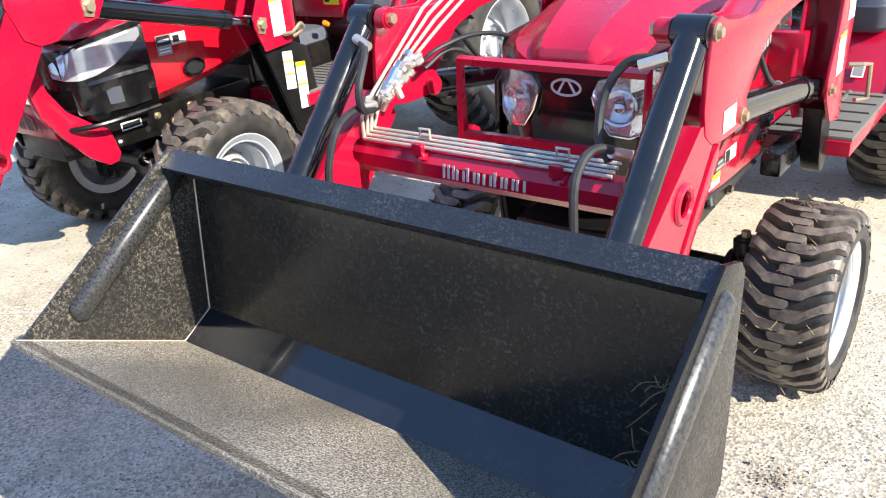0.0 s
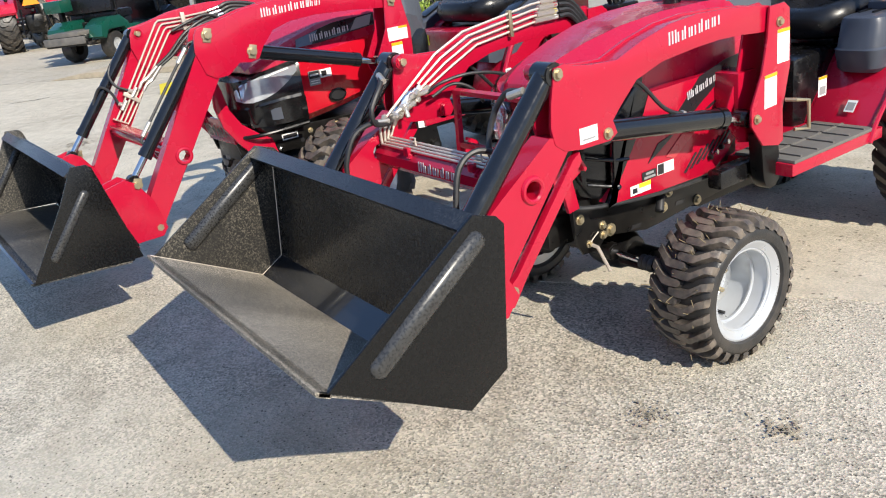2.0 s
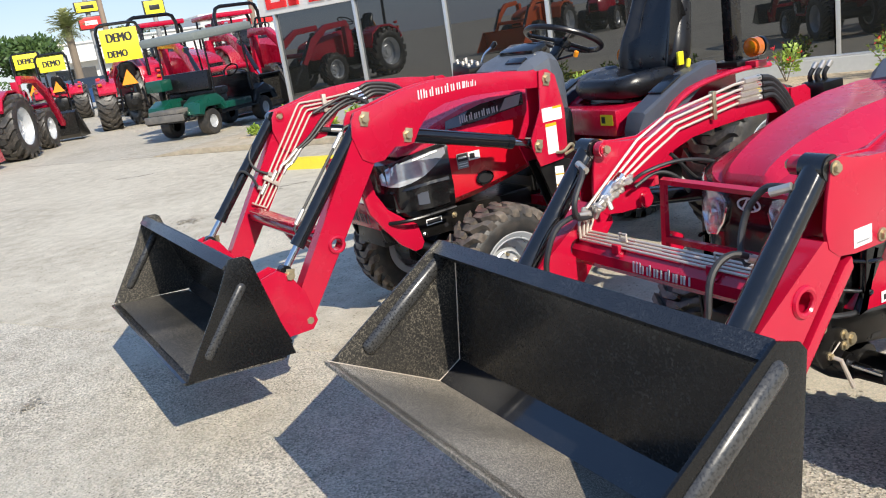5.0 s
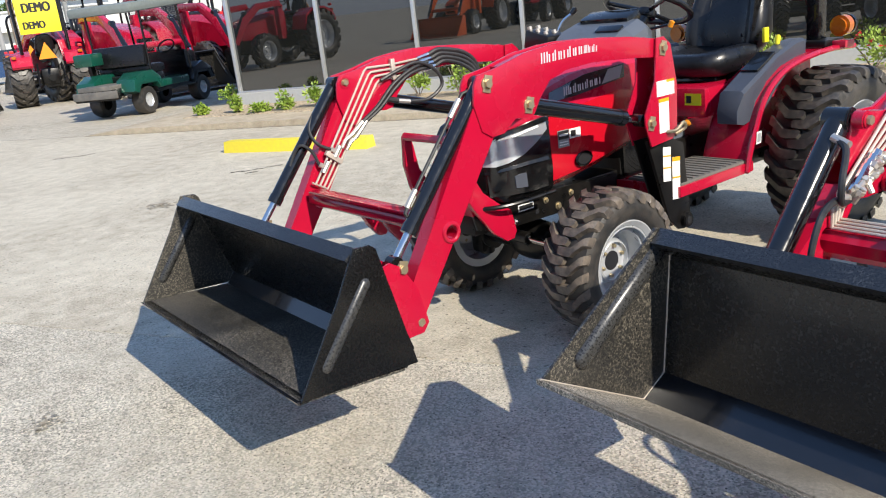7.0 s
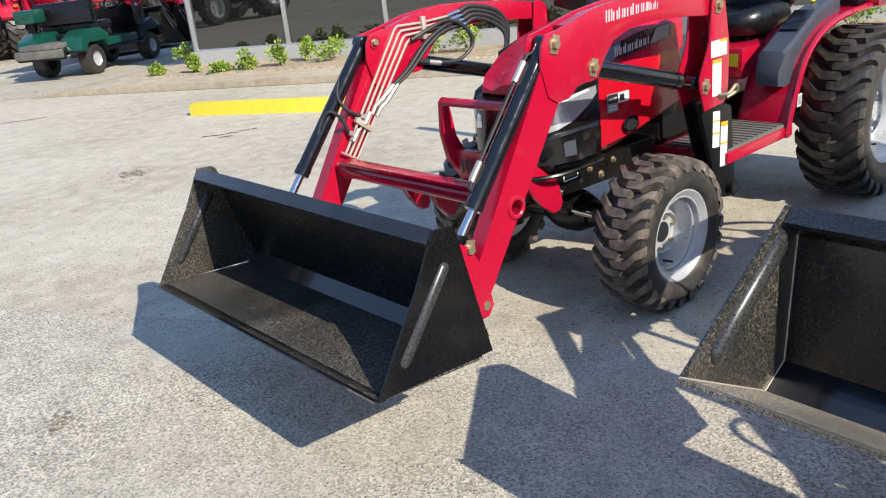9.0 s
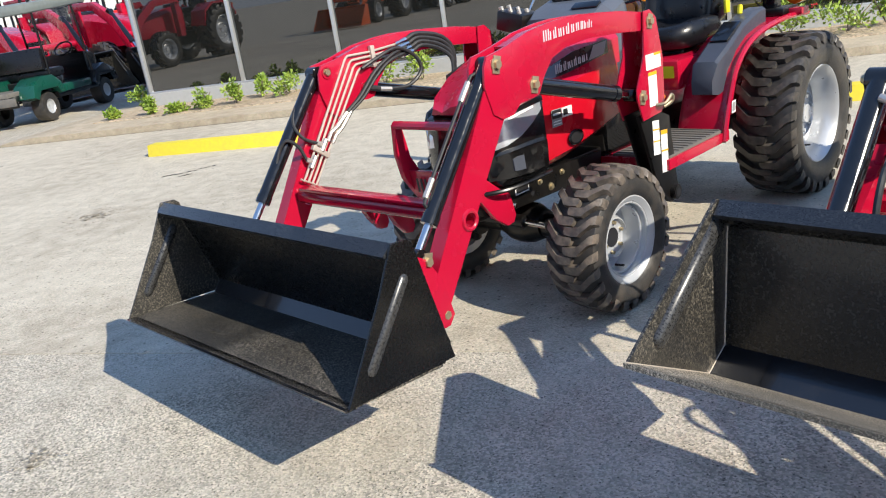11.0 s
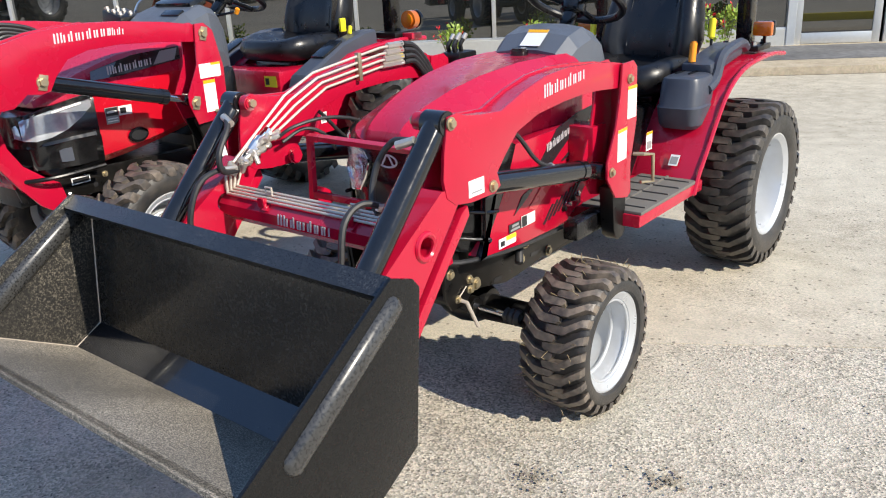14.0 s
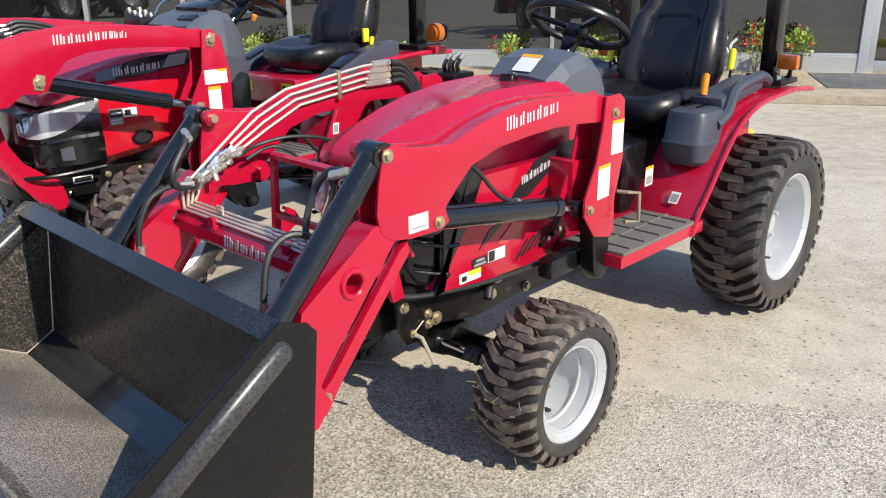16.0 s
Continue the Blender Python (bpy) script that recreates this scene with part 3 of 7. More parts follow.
def small_tractor():
    t = thing("compact_tractor", pose(-0.04, 0, 0), "small red compact tractor with a black front loader bucket", "tractor", "tractors with loaders")
    # wheels
    for s in (-1, 1):
        wheel(t, (s * 0.462, 0.0, 0.222), 0.228, 0.205, 0.145, 27, 0.024, s, dish=0.125, flat=True, tread_mat=TREAD)
        wheel(t, (s * 0.412, 1.465, 0.345), 0.350, 0.262, 0.207, 31, 0.028, s, dish=0.10)
    # chassis
    part("front_axle", rod((-0.37, 0, 0.235), (0.37, 0, 0.235), 0.042, 16), FRAME, t)
    for s in (-1, 1):
        part("knuckle", box((s * 0.345, 0, 0.235), (0.07, 0.10, 0.15), bevel=0.015), FRAME, t)
        part("steering_arm", tube([(s * 0.33, -0.08, 0.25), (s * 0.15, -0.10, 0.25)], 0.012), FRAME, t)
    part("frame_rail", box((0, 0.02, 0.415), (0.24, 0.78, 0.10), bevel=0.01), FRAME, t, "black steel frame rail")
    part("gearbox", box((0, 0.9, 0.40), (0.26, 1.2, 0.20), bevel=0.03), FRAME, t)
    part("rear_axle", rod((-0.34, 1.465, 0.345), (0.34, 1.465, 0.345), 0.075, 16), FRAME, t)
    part("axle_housing", moved(lathe([(0.001, -0.10), (0.05, -0.095), (0.072, -0.05), (0.078, 0.0), (0.072, 0.05), (0.05, 0.095), (0.001, 0.10)], 24), pose(0.02, 0, 0.245)), FRAME, t)
    ram = part("steering_ram", rod((-0.14, -0.115, 0.285), (0.13, -0.115, 0.285), 0.024, 18, bevel=0.003), FRAME, t, "black steering cylinder")
    for s in (-1, 1):
        part("ram_rod", rod((s * 0.13, -0.115, 0.285), (s * 0.24, -0.108, 0.278), 0.010, 12), CHROME, ram)
        part("ram_gland", rod((s * 0.115, -0.115, 0.285), (s * 0.145, -0.115, 0.285), 0.030, 18, bevel=0.004), FRAME, ram)
        part("rod_boot", moved(lathe([(0.012, 0.0), (0.024, 0.01), (0.020, 0.02), (0.026, 0.03), (0.021, 0.04), (0.027, 0.05), (0.020, 0.062)], 18), pose(s * 0.24, -0.108, 0.278, 0, 0, 0 if s > 0 else 180)), HOSE, ram)
        part("king_pin", rod((s * 0.325, -0.01, 0.14), (s * 0.315, 0.0, 0.345), 0.030, 18, bevel=0.006), FRAME, t)
        part("pin_bolt", rod((s * 0.315, 0.0, 0.345), (s * 0.314, 0.0, 0.362), 0.012, 6), ZINC, t)
        part("axle_flange", rod((s * 0.275, 0, 0.238), (s * 0.292, 0, 0.238), 0.066, 24, bevel=0.003), FRAME, t)
        mount = part("loader_mount", plate([(-0.312, 0.520), (-0.330, 0.500), (-0.315, 0.385), (-0.215, 0.380), (-0.15, 0.368), (-0.015, 0.340), (0.05, 0.342), (0.16, 0.352), (0.38, 0.364), (0.38, 0.470), (0.0, 0.490), (-0.21, 0.512)], s * 0.173, s * 0.185, 0.002), FRAME, t, "black loader mounting plate")
        part("mount_ear", plate([(-0.290, 0.500), (-0.332, 0.497), (-0.320, 0.385), (-0.300, 0.350), (-0.238, 0.346), (-0.205, 0.378), (-0.200, 0.430), (-0.235, 0.446), (-0.262, 0.452), (-0.268, 0.470)], s * 0.185, s * 0.194, 0.002), FRAME, mount)
        for y, z, r in ((-0.307, 0.466, 0.013), (-0.217, 0.421, 0.011), (-0.216, 0.389, 0.011), (-0.174, 0.391, 0.016), (-0.275, 0.378, 0.010), (0.095, 0.434, 0.012), (0.068, 0.392, 0.014), (0.234, 0.369, 0.014)):
            bolt("bolt", (s * (0.194 if y < -0.20 else 0.185), y, z), mount, r, s)
        for y, z in ((0.150, 0.385), (-0.060, 0.366)):
            part("mount_slot", plate([(y - 0.024, z - 0.005), (y + 0.018, z - 0.008), (y + 0.024, z + 0.005), (y - 0.018, z + 0.008)], s * 0.1845, s * 0.1860), STICKBLACK, mount, smooth=False)
        part("drain_pipe", tube([(s * 0.180, 0.065, 0.440), (s * 0.196, 0.045, 0.428), (s * 0.212, 0.020, 0.398)], 0.014, 12, curve=True), HOSE, mount)
        part("pipe_bore", rod((s * 0.2121, 0.0198, 0.3978), (s * 0.2126, 0.0190, 0.3968), 0.011, 12), STICKBLACK, mount)
        part("hitch_pin", tube([(s * 0.190, -0.275, 0.378), (s * 0.222, -0.268, 0.372), (s * 0.232, -0.232, 0.285)], 0.006), STEEL, mount)
        part("pin_clip", tube([(s * 0.196, -0.285, 0.372), (s * 0.200, -0.255, 0.398), (s * 0.200, -0.240, 0.408)], 0.0022, 6), STEEL, mount)
        part("skid_trim", tube([(s * 0.19, -0.365, 0.520), (s * 0.235, -0.31, 0.512), (s * 0.254, -0.22, 0.502), (s * 0.258, -0.03, 0.482), (s * 0.258, 0.20, 0.470)], 0.0075, 8, curve=True), HOSE, t, "dull grey lower trim")
        part("rail_tube", box((s * 0.310, 0.265, 0.476), (0.055, 0.20, 0.062), bevel=0.012), BLACK, t)
        part("post_foot", plate([(0.285, 0.60), (0.372, 0.60), (0.384, 0.47), (0.380, 0.435), (0.362, 0.417), (0.335, 0.415), (0.312, 0.430), (0.300, 0.46)], s * 0.345, s * 0.395, 0.006), FRAME, t)
        # levers and linkage over the rail
        for k in range(4):
            part("linkage", rod((s * 0.24, 0.20 + k * 0.028, 0.530 + k * 0.010), (s * 0.275, 0.205 + k * 0.028, 0.538 + k * 0.010), 0.009, 8, bevel=0.002), CHROME if k % 2 else FRAME, t)
        part("brake_quadrant", plate([(0.395 + 0.012 * q, 0.40 + (0.012 if q % 2 else 0.0) + 0.018 * q) for q in range(6)] + [(0.44, 0.49), (0.385, 0.42)], s * 0.36, s * 0.364), ZINC, t)
    # hood: crowned shell over black side grilles
    rows = []
    for y, top, hw, low, edge, c in ((-0.335, 0.846, 0.085, 0.826, 0.836, 0.052), (-0.328, 0.866, 0.108, 0.828, 0.842, 0.054), (-0.310, 0.884, 0.136, 0.834, 0.852, 0.057), (-0.275, 0.903, 0.164, 0.842, 0.862, 0.061), (-0.22, 0.925, 0.187, 0.850, 0.872, 0.068), (-0.13, 0.953, 0.203, 0.82, 0.884, 0.081), (0.0, 0.979, 0.212, 0.79, 0.892, 0.097), (0.17, 0.996, 0.219, 0.79, 0.901, 0.115), (0.35, 0.998, 0.225, 0.79, 0.904, 0.131), (0.45, 0.994, 0.228, 0.79, 0.902, 0.137)):
        r = [(-hw, y, low), (-hw, y, max(low + 0.004, edge - 0.028)), (-hw * 0.965, y, edge), (-(hw + c) * 0.5, y, top - 0.030), (-c - 0.016, y, top - 0.008), (-c - 0.004, y, top), (-c + 0.008, y, top - 0.004), (0, y, top - 0.002)]
        rows.append(r + [(-x, yy, zz) for x, yy, zz in r[-2::-1]])
    hood = part("hood", loft(rows), HOODRED, t, "dusty faded red bonnet", angle=22)
    for s in (-1, 1):
        part("hood_side", plate([(-0.242, 0.508), (-0.03, 0.488), (0.22, 0.482), (0.30, 0.53), (0.42, 0.66), (0.42, 0.80), (-0.06, 0.80), (-0.112, 0.69)], s * 0.205, s * 0.262, 0.003), SIDERED, t, "glossy red side panel")
    part("engine_block", box((0, 0.08, 0.62), (0.44, 0.66, 0.30), bevel=0.03), FRAME, t)
    part("cap", rod((0.01, 0.345, 0.985), (0.01, 0.345, 1.018), 0.030, 20, bevel=0.005), DARKPLASTIC, hood)
    nose = part("nose", loft([[(-hw, y, lo), (-hw, y, hi), (hw, y, hi), (hw, y, lo)] for y, hw, lo, hi in ((-0.352, 0.085, 0.575, 0.830), (-0.338, 0.150, 0.545, 0.835), (-0.29, 0.205, 0.525, 0.85), (-0.22, 0.244, 0.512, 0.86), (-0.10, 0.247, 0.52, 0.87))]), DARKPLASTIC, t, "black plastic nose and grille", angle=62)
    for s in (-1, 1):
        fascia = part("side_grille", plate([(-0.225, 0.512), (-0.246, 0.508), (-0.114, 0.692), (-0.064, 0.80), (-0.12, 0.83), (-0.215, 0.75), (-0.222, 0.65)], s * 0.246, s * 0.266, 0.004), DARKPLASTIC, nose, "glossy black side grille")
        for z in (0.640, 0.560):
            part("grille_fold", tube([(s * 0.215, -0.285, z + 0.012), (s * 0.248, -0.235, z), (s * 0.265, -0.205, z - 0.006), (s * 0.2665, -0.165 if z > 0.6 else -0.215, z - 0.012)], 0.006, 10, curve=True), DARKPLASTIC, fascia)
        stations = ((0.068, -0.357, 0.772, 0.779), (0.082, -0.359, 0.728, 0.806), (0.110, -0.356, 0.690, 0.813), (0.150, -0.346, 0.684, 0.820), (0.195, -0.306, 0.699, 0.830), (0.234, -0.248, 0.716, 0.845))
        lamp = part("headlight", loft([[(s * x, y + 0.016, lo), (s * x, y, lo + 0.002), (s * (x - 0.004), y + 0.010, (lo + hi) / 2), (s * x, y, hi - 0.002), (s * x, y + 0.016, hi)] for x, y, lo, hi in stations]), HEADLAMP, nose, "clear headlight with chrome reflector", angle=20)
        part("lamp_bowl", moved(lathe([(0.040, 0.006), (0.040, -0.002), (0.034, -0.001), (0.024, -0.008), (0.012, -0.011), (0.010, 0.004), (0.001, 0.006)], 24, "z"), pose(s * 0.128, -0.354, 0.748, 84, 0, s * 14)), REFLECTOR, lamp)
        part("lamp_rim", tube([(s * x, y - 0.003, lo - 0.002) for x, y, lo, hi in stations], 0.0035, 6), REFLECTOR, lamp)
        part("lens", loft([[(s * (x + 0.002), y - 0.004, lo), (s * (x + 0.003), y - 0.007, lo), (s * (x + 0.003), y - 0.007, hi), (s * (x + 0.002), y - 0.004, hi)] for x, y, lo, hi in stations]), LENS, lamp, "clear lens")
    badge = [(0.036 * math.cos(a * math.pi / 12), -0.353, 0.782 + 0.018 * math.sin(a * math.pi / 12)) for a in range(24)]
    part("badge", tube(badge, 0.003, 6, closed=True), SILVER, nose, "silver oval badge")
    part("badge_fins", tube([(-0.020, -0.3525, 0.770), (-0.004, -0.3525, 0.797), (0.006, -0.3525, 0.797), (0.022, -0.3525, 0.770)], 0.003, 6), SILVER, nose)
    for ob in (nose, *nose.children_recursive):
        if ob.name.split(".")[0] not in ("side_grille", "grille_fold"):
            ob.data.transform(Matrix.Translation((0, 0.030, -0.004)))
    # side decals
    for s in (-1, 1):
        x = s * 0.2635
        part("decal_panel", plate([(0.05, 0.705), (0.165, 0.802), (0.28, 0.830), (0.40, 0.842), (0.40, 0.805), (0.250, 0.766), (0.135, 0.702)], x - s * 0.001, x + s * 0.0012), DECAL, t, "dark decal on the bonnet side", smooth=False)
        part("decal_panel", plate([(-0.079, 0.589), (-0.032, 0.639), (0.051, 0.659), (-0.019, 0.620)], x - s * 0.001, x + s * 0.0012), DECAL, t, smooth=False)
        part("decal_panel", plate([(0.000, 0.590), (0.040, 0.577), (0.137, 0.635), (0.075, 0.643)], x - s * 0.001, x + s * 0.0012), STRIPE, t, smooth=False)
        for i in range(7):
            y0, z0 = 0.081 + i * 0.029, 0.517 + i * 0.0065
            part("vent_slot", plate([(y0, z0), (y0 + 0.007, z0 - 0.002), (y0 + 0.062, z0 + 0.050), (y0 + 0.056, z0 + 0.053)], x - s * 0.004, x + s * 0.0025), DECAL, t, smooth=False)
        for i in range(4):
            y0, z0 = 0.242 + i * 0.020, 0.618 - i * 0.006
            part("vent_slot", plate([(y0, z0), (y0 + 0.006, z0 - 0.002), (y0 + 0.038, z0 + 0.028), (y0 + 0.032, z0 + 0.030)], x - s * 0.004, x + s * 0.0025), DECAL, t, smooth=False)
        for i in range(3):
            y0, z0 = 0.190 + i * 0.030, 0.696 - i * 0.008
            part("vent_slot", plate([(y0, z0), (y0 + 0.015, z0 - 0.001), (y0 + 0.14, z0 + 0.052), (y0 + 0.132, z0 + 0.055)], x - s * 0.004, x + s * 0.0025), DECAL, t, smooth=False)
        word_bars("lettering", SILVER, t, (x + s * 0.0012, 0.105 if s > 0 else 0.24, 0.742 if s > 0 else 0.775), (0, s, 0.25 * s), (0, -0.2, 1), 0.024, 8)
        sticker(t, (x, -0.107 if s > 0 else -0.045, 0.541), (0, s, 0.0), (0, 0, 1), 0.062, 0.027, (STICKBLACK, (STICKGREY, 0.25, 0.8, 0.58, 0.85), (STICKGREY, 0.1, 0.9, 0.15, 0.4)), label="black warranty sticker")
        sticker(t, (x, -0.041 if s > 0 else 0.034, 0.541), (0, s, 0.0), (0, 0, 1), 0.075, 0.035, (WHITE, (STICKBLACK, 0.03, 0.38, 0.05, 0.95)), label="white sticker with a dark emblem")
        sticker(t, (x, -0.160 if s > 0 else -0.07, 0.508), (0, s, 0), (0, 0, 1), 0.088, 0.030, (WHITE, (YELLOW, 0.42, 1.0, 0.55, 1.0), (STICKBLACK, 0.1, 0.32, 0.2, 0.7)), label="white and yellow warning sticker")
    # dashboard, steering, seat
    rows = []
    for y, hw, z0, z1 in ((0.40, 0.148, 0.90, 1.006), (0.47, 0.160, 0.88, 1.056), (0.56, 0.162, 0.87, 1.078), (0.64, 0.158, 0.86, 1.05), (0.70, 0.140, 0.80, 0.99)):
        r = [(-hw, y, z0), (-hw, y, z1 - 0.05), (-hw * 0.78, y, z1 - 0.01), (-hw * 0.3, y, z1), (hw * 0.3, y, z1), (hw * 0.78, y, z1 - 0.01), (hw, y, z1 - 0.05), (hw, y, z0)]
        rows.append(r)
    dash = part("dashboard", loft(rows), GREY, t, "grey plastic dashboard cowl", angle=16)
    sticker(dash, (-0.030, 0.408, 1.0175), (1, 0, 0), (0, 0.07, 0.050), 0.080, 0.080, (WHITE, (ORANGE, 0, 1, 0.82, 1.0)), label="white warning sticker")
    part("column_cover", box((0, 0.55, 0.70), (0.26, 0.22, 0.40), bevel=0.04), DARKPLASTIC, t)
    steering(t, (0, 0.72, 1.125), 0.175, 28, (0, 0.60, 0.98))
    seat_parts(t, 1.17, 0.835, 0.98, 0.36)
    part("control_tunnel", box((0, 1.06, 0.60), (0.40, 0.62, 0.28), bevel=0.03), BLACK, t)
    # platform, fenders, console
    part("platform", plate([(0.36, 0.455), (0.88, 0.455), (0.88, 0.495), (0.36, 0.495)], -0.455, 0.455, 0.006), RED, t, "red foot platform")
    for s in (-1, 1):
        mat = part("step_mat", box((s * 0.345, 0.60, 0.500), (0.22, 0.46, 0.012), bevel=0.003), MAT, t, "ribbed grey rubber mat")
        for i in range(5):
            part("mat_rib", box((s * 0.345, 0.42 + i * 0.09, 0.507), (0.20, 0.008, 0.008)), MAT, mat)
        part("mat_rib", box((s * 0.345, 0.60, 0.507), (0.008, 0.44, 0.008)), MAT, mat)
        arc = [(0.80, 0.46), (0.83, 0.52), (0.90, 0.60), (0.985, 0.70), (1.08, 0.79), (1.20, 0.845), (1.34, 0.868), (1.56, 0.875), (1.72, 0.86)]
        inner = [(y + 0.012, z - 0.012) for y, z in arc[::-1]]
        fender = part("fender", plate(arc + inner, s * 0.20, s * 0.455, 0.003), RED, t, "red rear fender")
        part("fender_side", plate(arc + [(1.72, 0.60), (1.40, 0.45), (0.80, 0.44)], s * 0.20, s * 0.212), RED, fender)
        part("fender_lip", tube([(s * 0.455, y, z - 0.004) for y, z in arc], 0.010, 8, curve=True), RED, fender)
        rows = []
        for z, hx, hy, cy in ((0.665, 0.070, 0.085, 1.005), (0.680, 0.082, 0.098, 1.005), (0.745, 0.088, 0.106, 1.00), (0.752, 0.082, 0.100, 1.00), (0.835, 0.078, 0.094, 1.01), (0.850, 0.072, 0.088, 1.01), (0.856, 0.060, 0.075, 1.01)):
            rows.append([(s * 0.325 + hx * math.copysign(abs(math.cos(q * math.pi / 12)) ** 0.5, math.cos(q * math.pi / 12)), cy + hy * math.copysign(abs(math.sin(q * math.pi / 12)) ** 0.5, math.sin(q * math.pi / 12)), z) for q in range(24)])
        cons = part("console", loft(rows), CONSOLE, t, "dark slate plastic lever console", angle=30)
        part("console_rail", tube([(s * 0.395, 1.02, 0.80), (s * 0.395, 1.10, 0.83), (s * 0.393, 1.16, 0.905), (s * 0.39, 1.28, 0.928), (s * 0.38, 1.40, 0.930), (s * 0.37, 1.48, 0.905)], 0.022, 8, curve=True), CONSOLE, cons)
        part("console_deck", box((s * 0.325, 1.25, 0.885), (0.12, 0.34, 0.05), (8, 0, 0), 0.015), CONSOLE, cons)
        for x, y, z, m in ((0.30, 1.10, 0.90, KNOB), (0.27, 1.36, 0.965, YELLOW)):
            lever = part("lever", rod((s * x, y, z - 0.08), (s * x, y + 0.008, z), 0.006, 8), FRAME, cons)
            part("knob", rod((s * x, y, z - 0.015), (s * x, y + 0.012, z + 0.065), 0.014, 14, bevel=0.005), m, lever)
        for dx in (-0.03, 0.02):
            part("lever_slot", box((s * 0.31 + dx, 1.07, 0.858), (0.008, 0.13, 0.006)), DARKPLASTIC, cons)
        # rops foot, post and amber lamp
        foot = part("rops_foot", box((s * 0.33, 1.585, 0.895), (0.17, 0.16, 0.022), bevel=0.004), FRAME, t)
        part("rops_post", box((s * 0.33, 1.59, 1.30), (0.06, 0.075, 0.80), bevel=0.010), BLACK, t, "black roll bar post")
        for dx, dy in ((-0.06, -0.055), (0.06, -0.055), (0.06, 0.055)):
            part("bolt", rod((s * 0.33 + dx, 1.585 + dy, 0.905), (s * 0.33 + dx, 1.585 + dy, 0.922), 0.011, 6), CHROME, foot)
        lamp = part("turn_signal", box((s * 0.412, 1.560, 0.972), (0.078, 0.036, 0.058), bevel=0.010), AMBER, t, "box-shaped amber turn signal lamp")
        part("lamp_bracket", tube([(s * 0.39, 1.60, 0.905), (s * 0.405, 1.605, 0.915), (s * 0.410, 1.590, 0.945)], 0.008), FRAME, lamp)
        part("lamp_housing", box((s * 0.412, 1.588, 0.972), (0.080, 0.022, 0.060), bevel=0.006), DARKPLASTIC, lamp)
    part("rops_bar", box((0, 1.59, 1.73), (0.72, 0.075, 0.06), bevel=0.010), BLACK, t)
    sticker(t, (0.267, 0.79, 0.60), (0, 1, 0), (0, 0, 1), 0.05, 0.07, (WHITE, (ORANGE, 0, 1, 0.86, 1), (STICKGREY, 0.15, 0.85, 0.1, 0.5)))
    sticker(t, (0.335, 0.838, 0.545), (1, 0, 0), (0, 0.65, 0.76), 0.036, 0.046, (WHITE, (STICKGREY, 0.12, 0.88, 0.15, 0.8)))
    # loader: booms, posts, lower arms
    boom = [(-0.545, 0.972), (-0.51, 0.978), (-0.48, 0.967), (-0.42, 0.958), (-0.33, 0.952), (-0.23, 0.985), (-0.125, 1.008), (-0.015, 1.016), (0.12, 1.010), (0.25, 0.998), (0.33, 0.984), (0.33, 0.915), (0.267, 0.917), (0.17, 0.926), (0.075, 0.930), (-0.033, 0.926), (-0.164, 0.915), (-0.262, 0.887), (-0.32, 0.837), (-0.356, 0.801), (-0.342, 0.765), (-0.37, 0.750), (-0.47, 0.752), (-0.528, 0.761), (-0.560, 0.785), (-0.570, 0.83), (-0.562, 0.893), (-0.552, 0.935)]
    post = [(0.29, 0.988), (0.36, 0.990), (0.386, 0.970), (0.393, 0.80), (0.358, 0.67), (0.364, 0.572), (0.34, 0.560), (0.262, 0.578), (0.205, 0.650), (0.205, 0.705), (0.255, 0.80), (0.280, 0.90)]
    arm = [(-0.577, 0.806), (-0.785, 0.667), (-0.800, 0.60), (-0.795, 0.450), (-0.783, 0.436), (-0.722, 0.520), (-0.518, 0.760), (-0.53, 0.80)]
    strip = [(-0.716, 0.484), (-0.783, 0.436), (-0.765, 0.412), (-0.737, 0.402), (-0.704, 0.446), (-0.688, 0.468), (-0.470, 0.720), (-0.476, 0.746), (-0.500, 0.732)]
    for s in (-1, 1):
        b = part("loader_boom", plate(boom, s * 0.395, s * 0.405, 0.002), RED, t, "curved red loader boom")
        part("boom_plate", plate(boom, s * 0.333, s * 0.343, 0.002), RED, b)
        top = [(-0.46, 0.958), (-0.33, 0.946), (-0.23, 0.979), (-0.125, 1.002), (-0.015, 1.010), (0.12, 1.004), (0.33, 0.978)]
        part("boom_cap", plate(top + [(y, z - 0.008) for y, z in top[::-1]], s * 0.343, s * 0.395), RED, b)
        under = [(0.267, 0.925), (0.075, 0.938), (-0.033, 0.934), (-0.164, 0.923), (-0.262, 0.895)]
        part("boom_floor", plate(under + [(y, z + 0.008) for y, z in under[::-1]], s * 0.343, s * 0.395), RED, b)
        p = part("loader_post", plate(post, s * 0.325, s * 0.333, 0.002), RED, t, "red loader upright")
        part("post_plate", plate(post, s * 0.410, s * 0.418, 0.002), RED, p)
        web = [(0.386, 0.960), (0.393, 0.80), (0.358, 0.67), (0.364, 0.575)]
        part("post_web", plate(web + [(y - 0.008, z) for y, z in web[::-1]], s * 0.333, s * 0.410), RED, p)
        part("post_brace", box((s * 0.30, 0.28, 0.72), (0.10, 0.09, 0.16), bevel=0.006), RED, p)
        a = part("loader_arm", plate(bored(arm, 0, (-0.645, 0.692), 0.027), s * 0.335, s * 0.403), RED, t, "red lower loader arm")
        part("arm_strip", plate(strip, s * 0.376, s * 0.400, 0.003), RED, a)
        ring = [(s * 0.403, -0.645 + 0.030 * math.cos(q * math.pi / 12), 0.692 + 0.030 * math.sin(q * math.pi / 12)) for q in range(24)]
        part("pivot_ring", tube(ring, 0.008, 8, closed=True), RED, a)
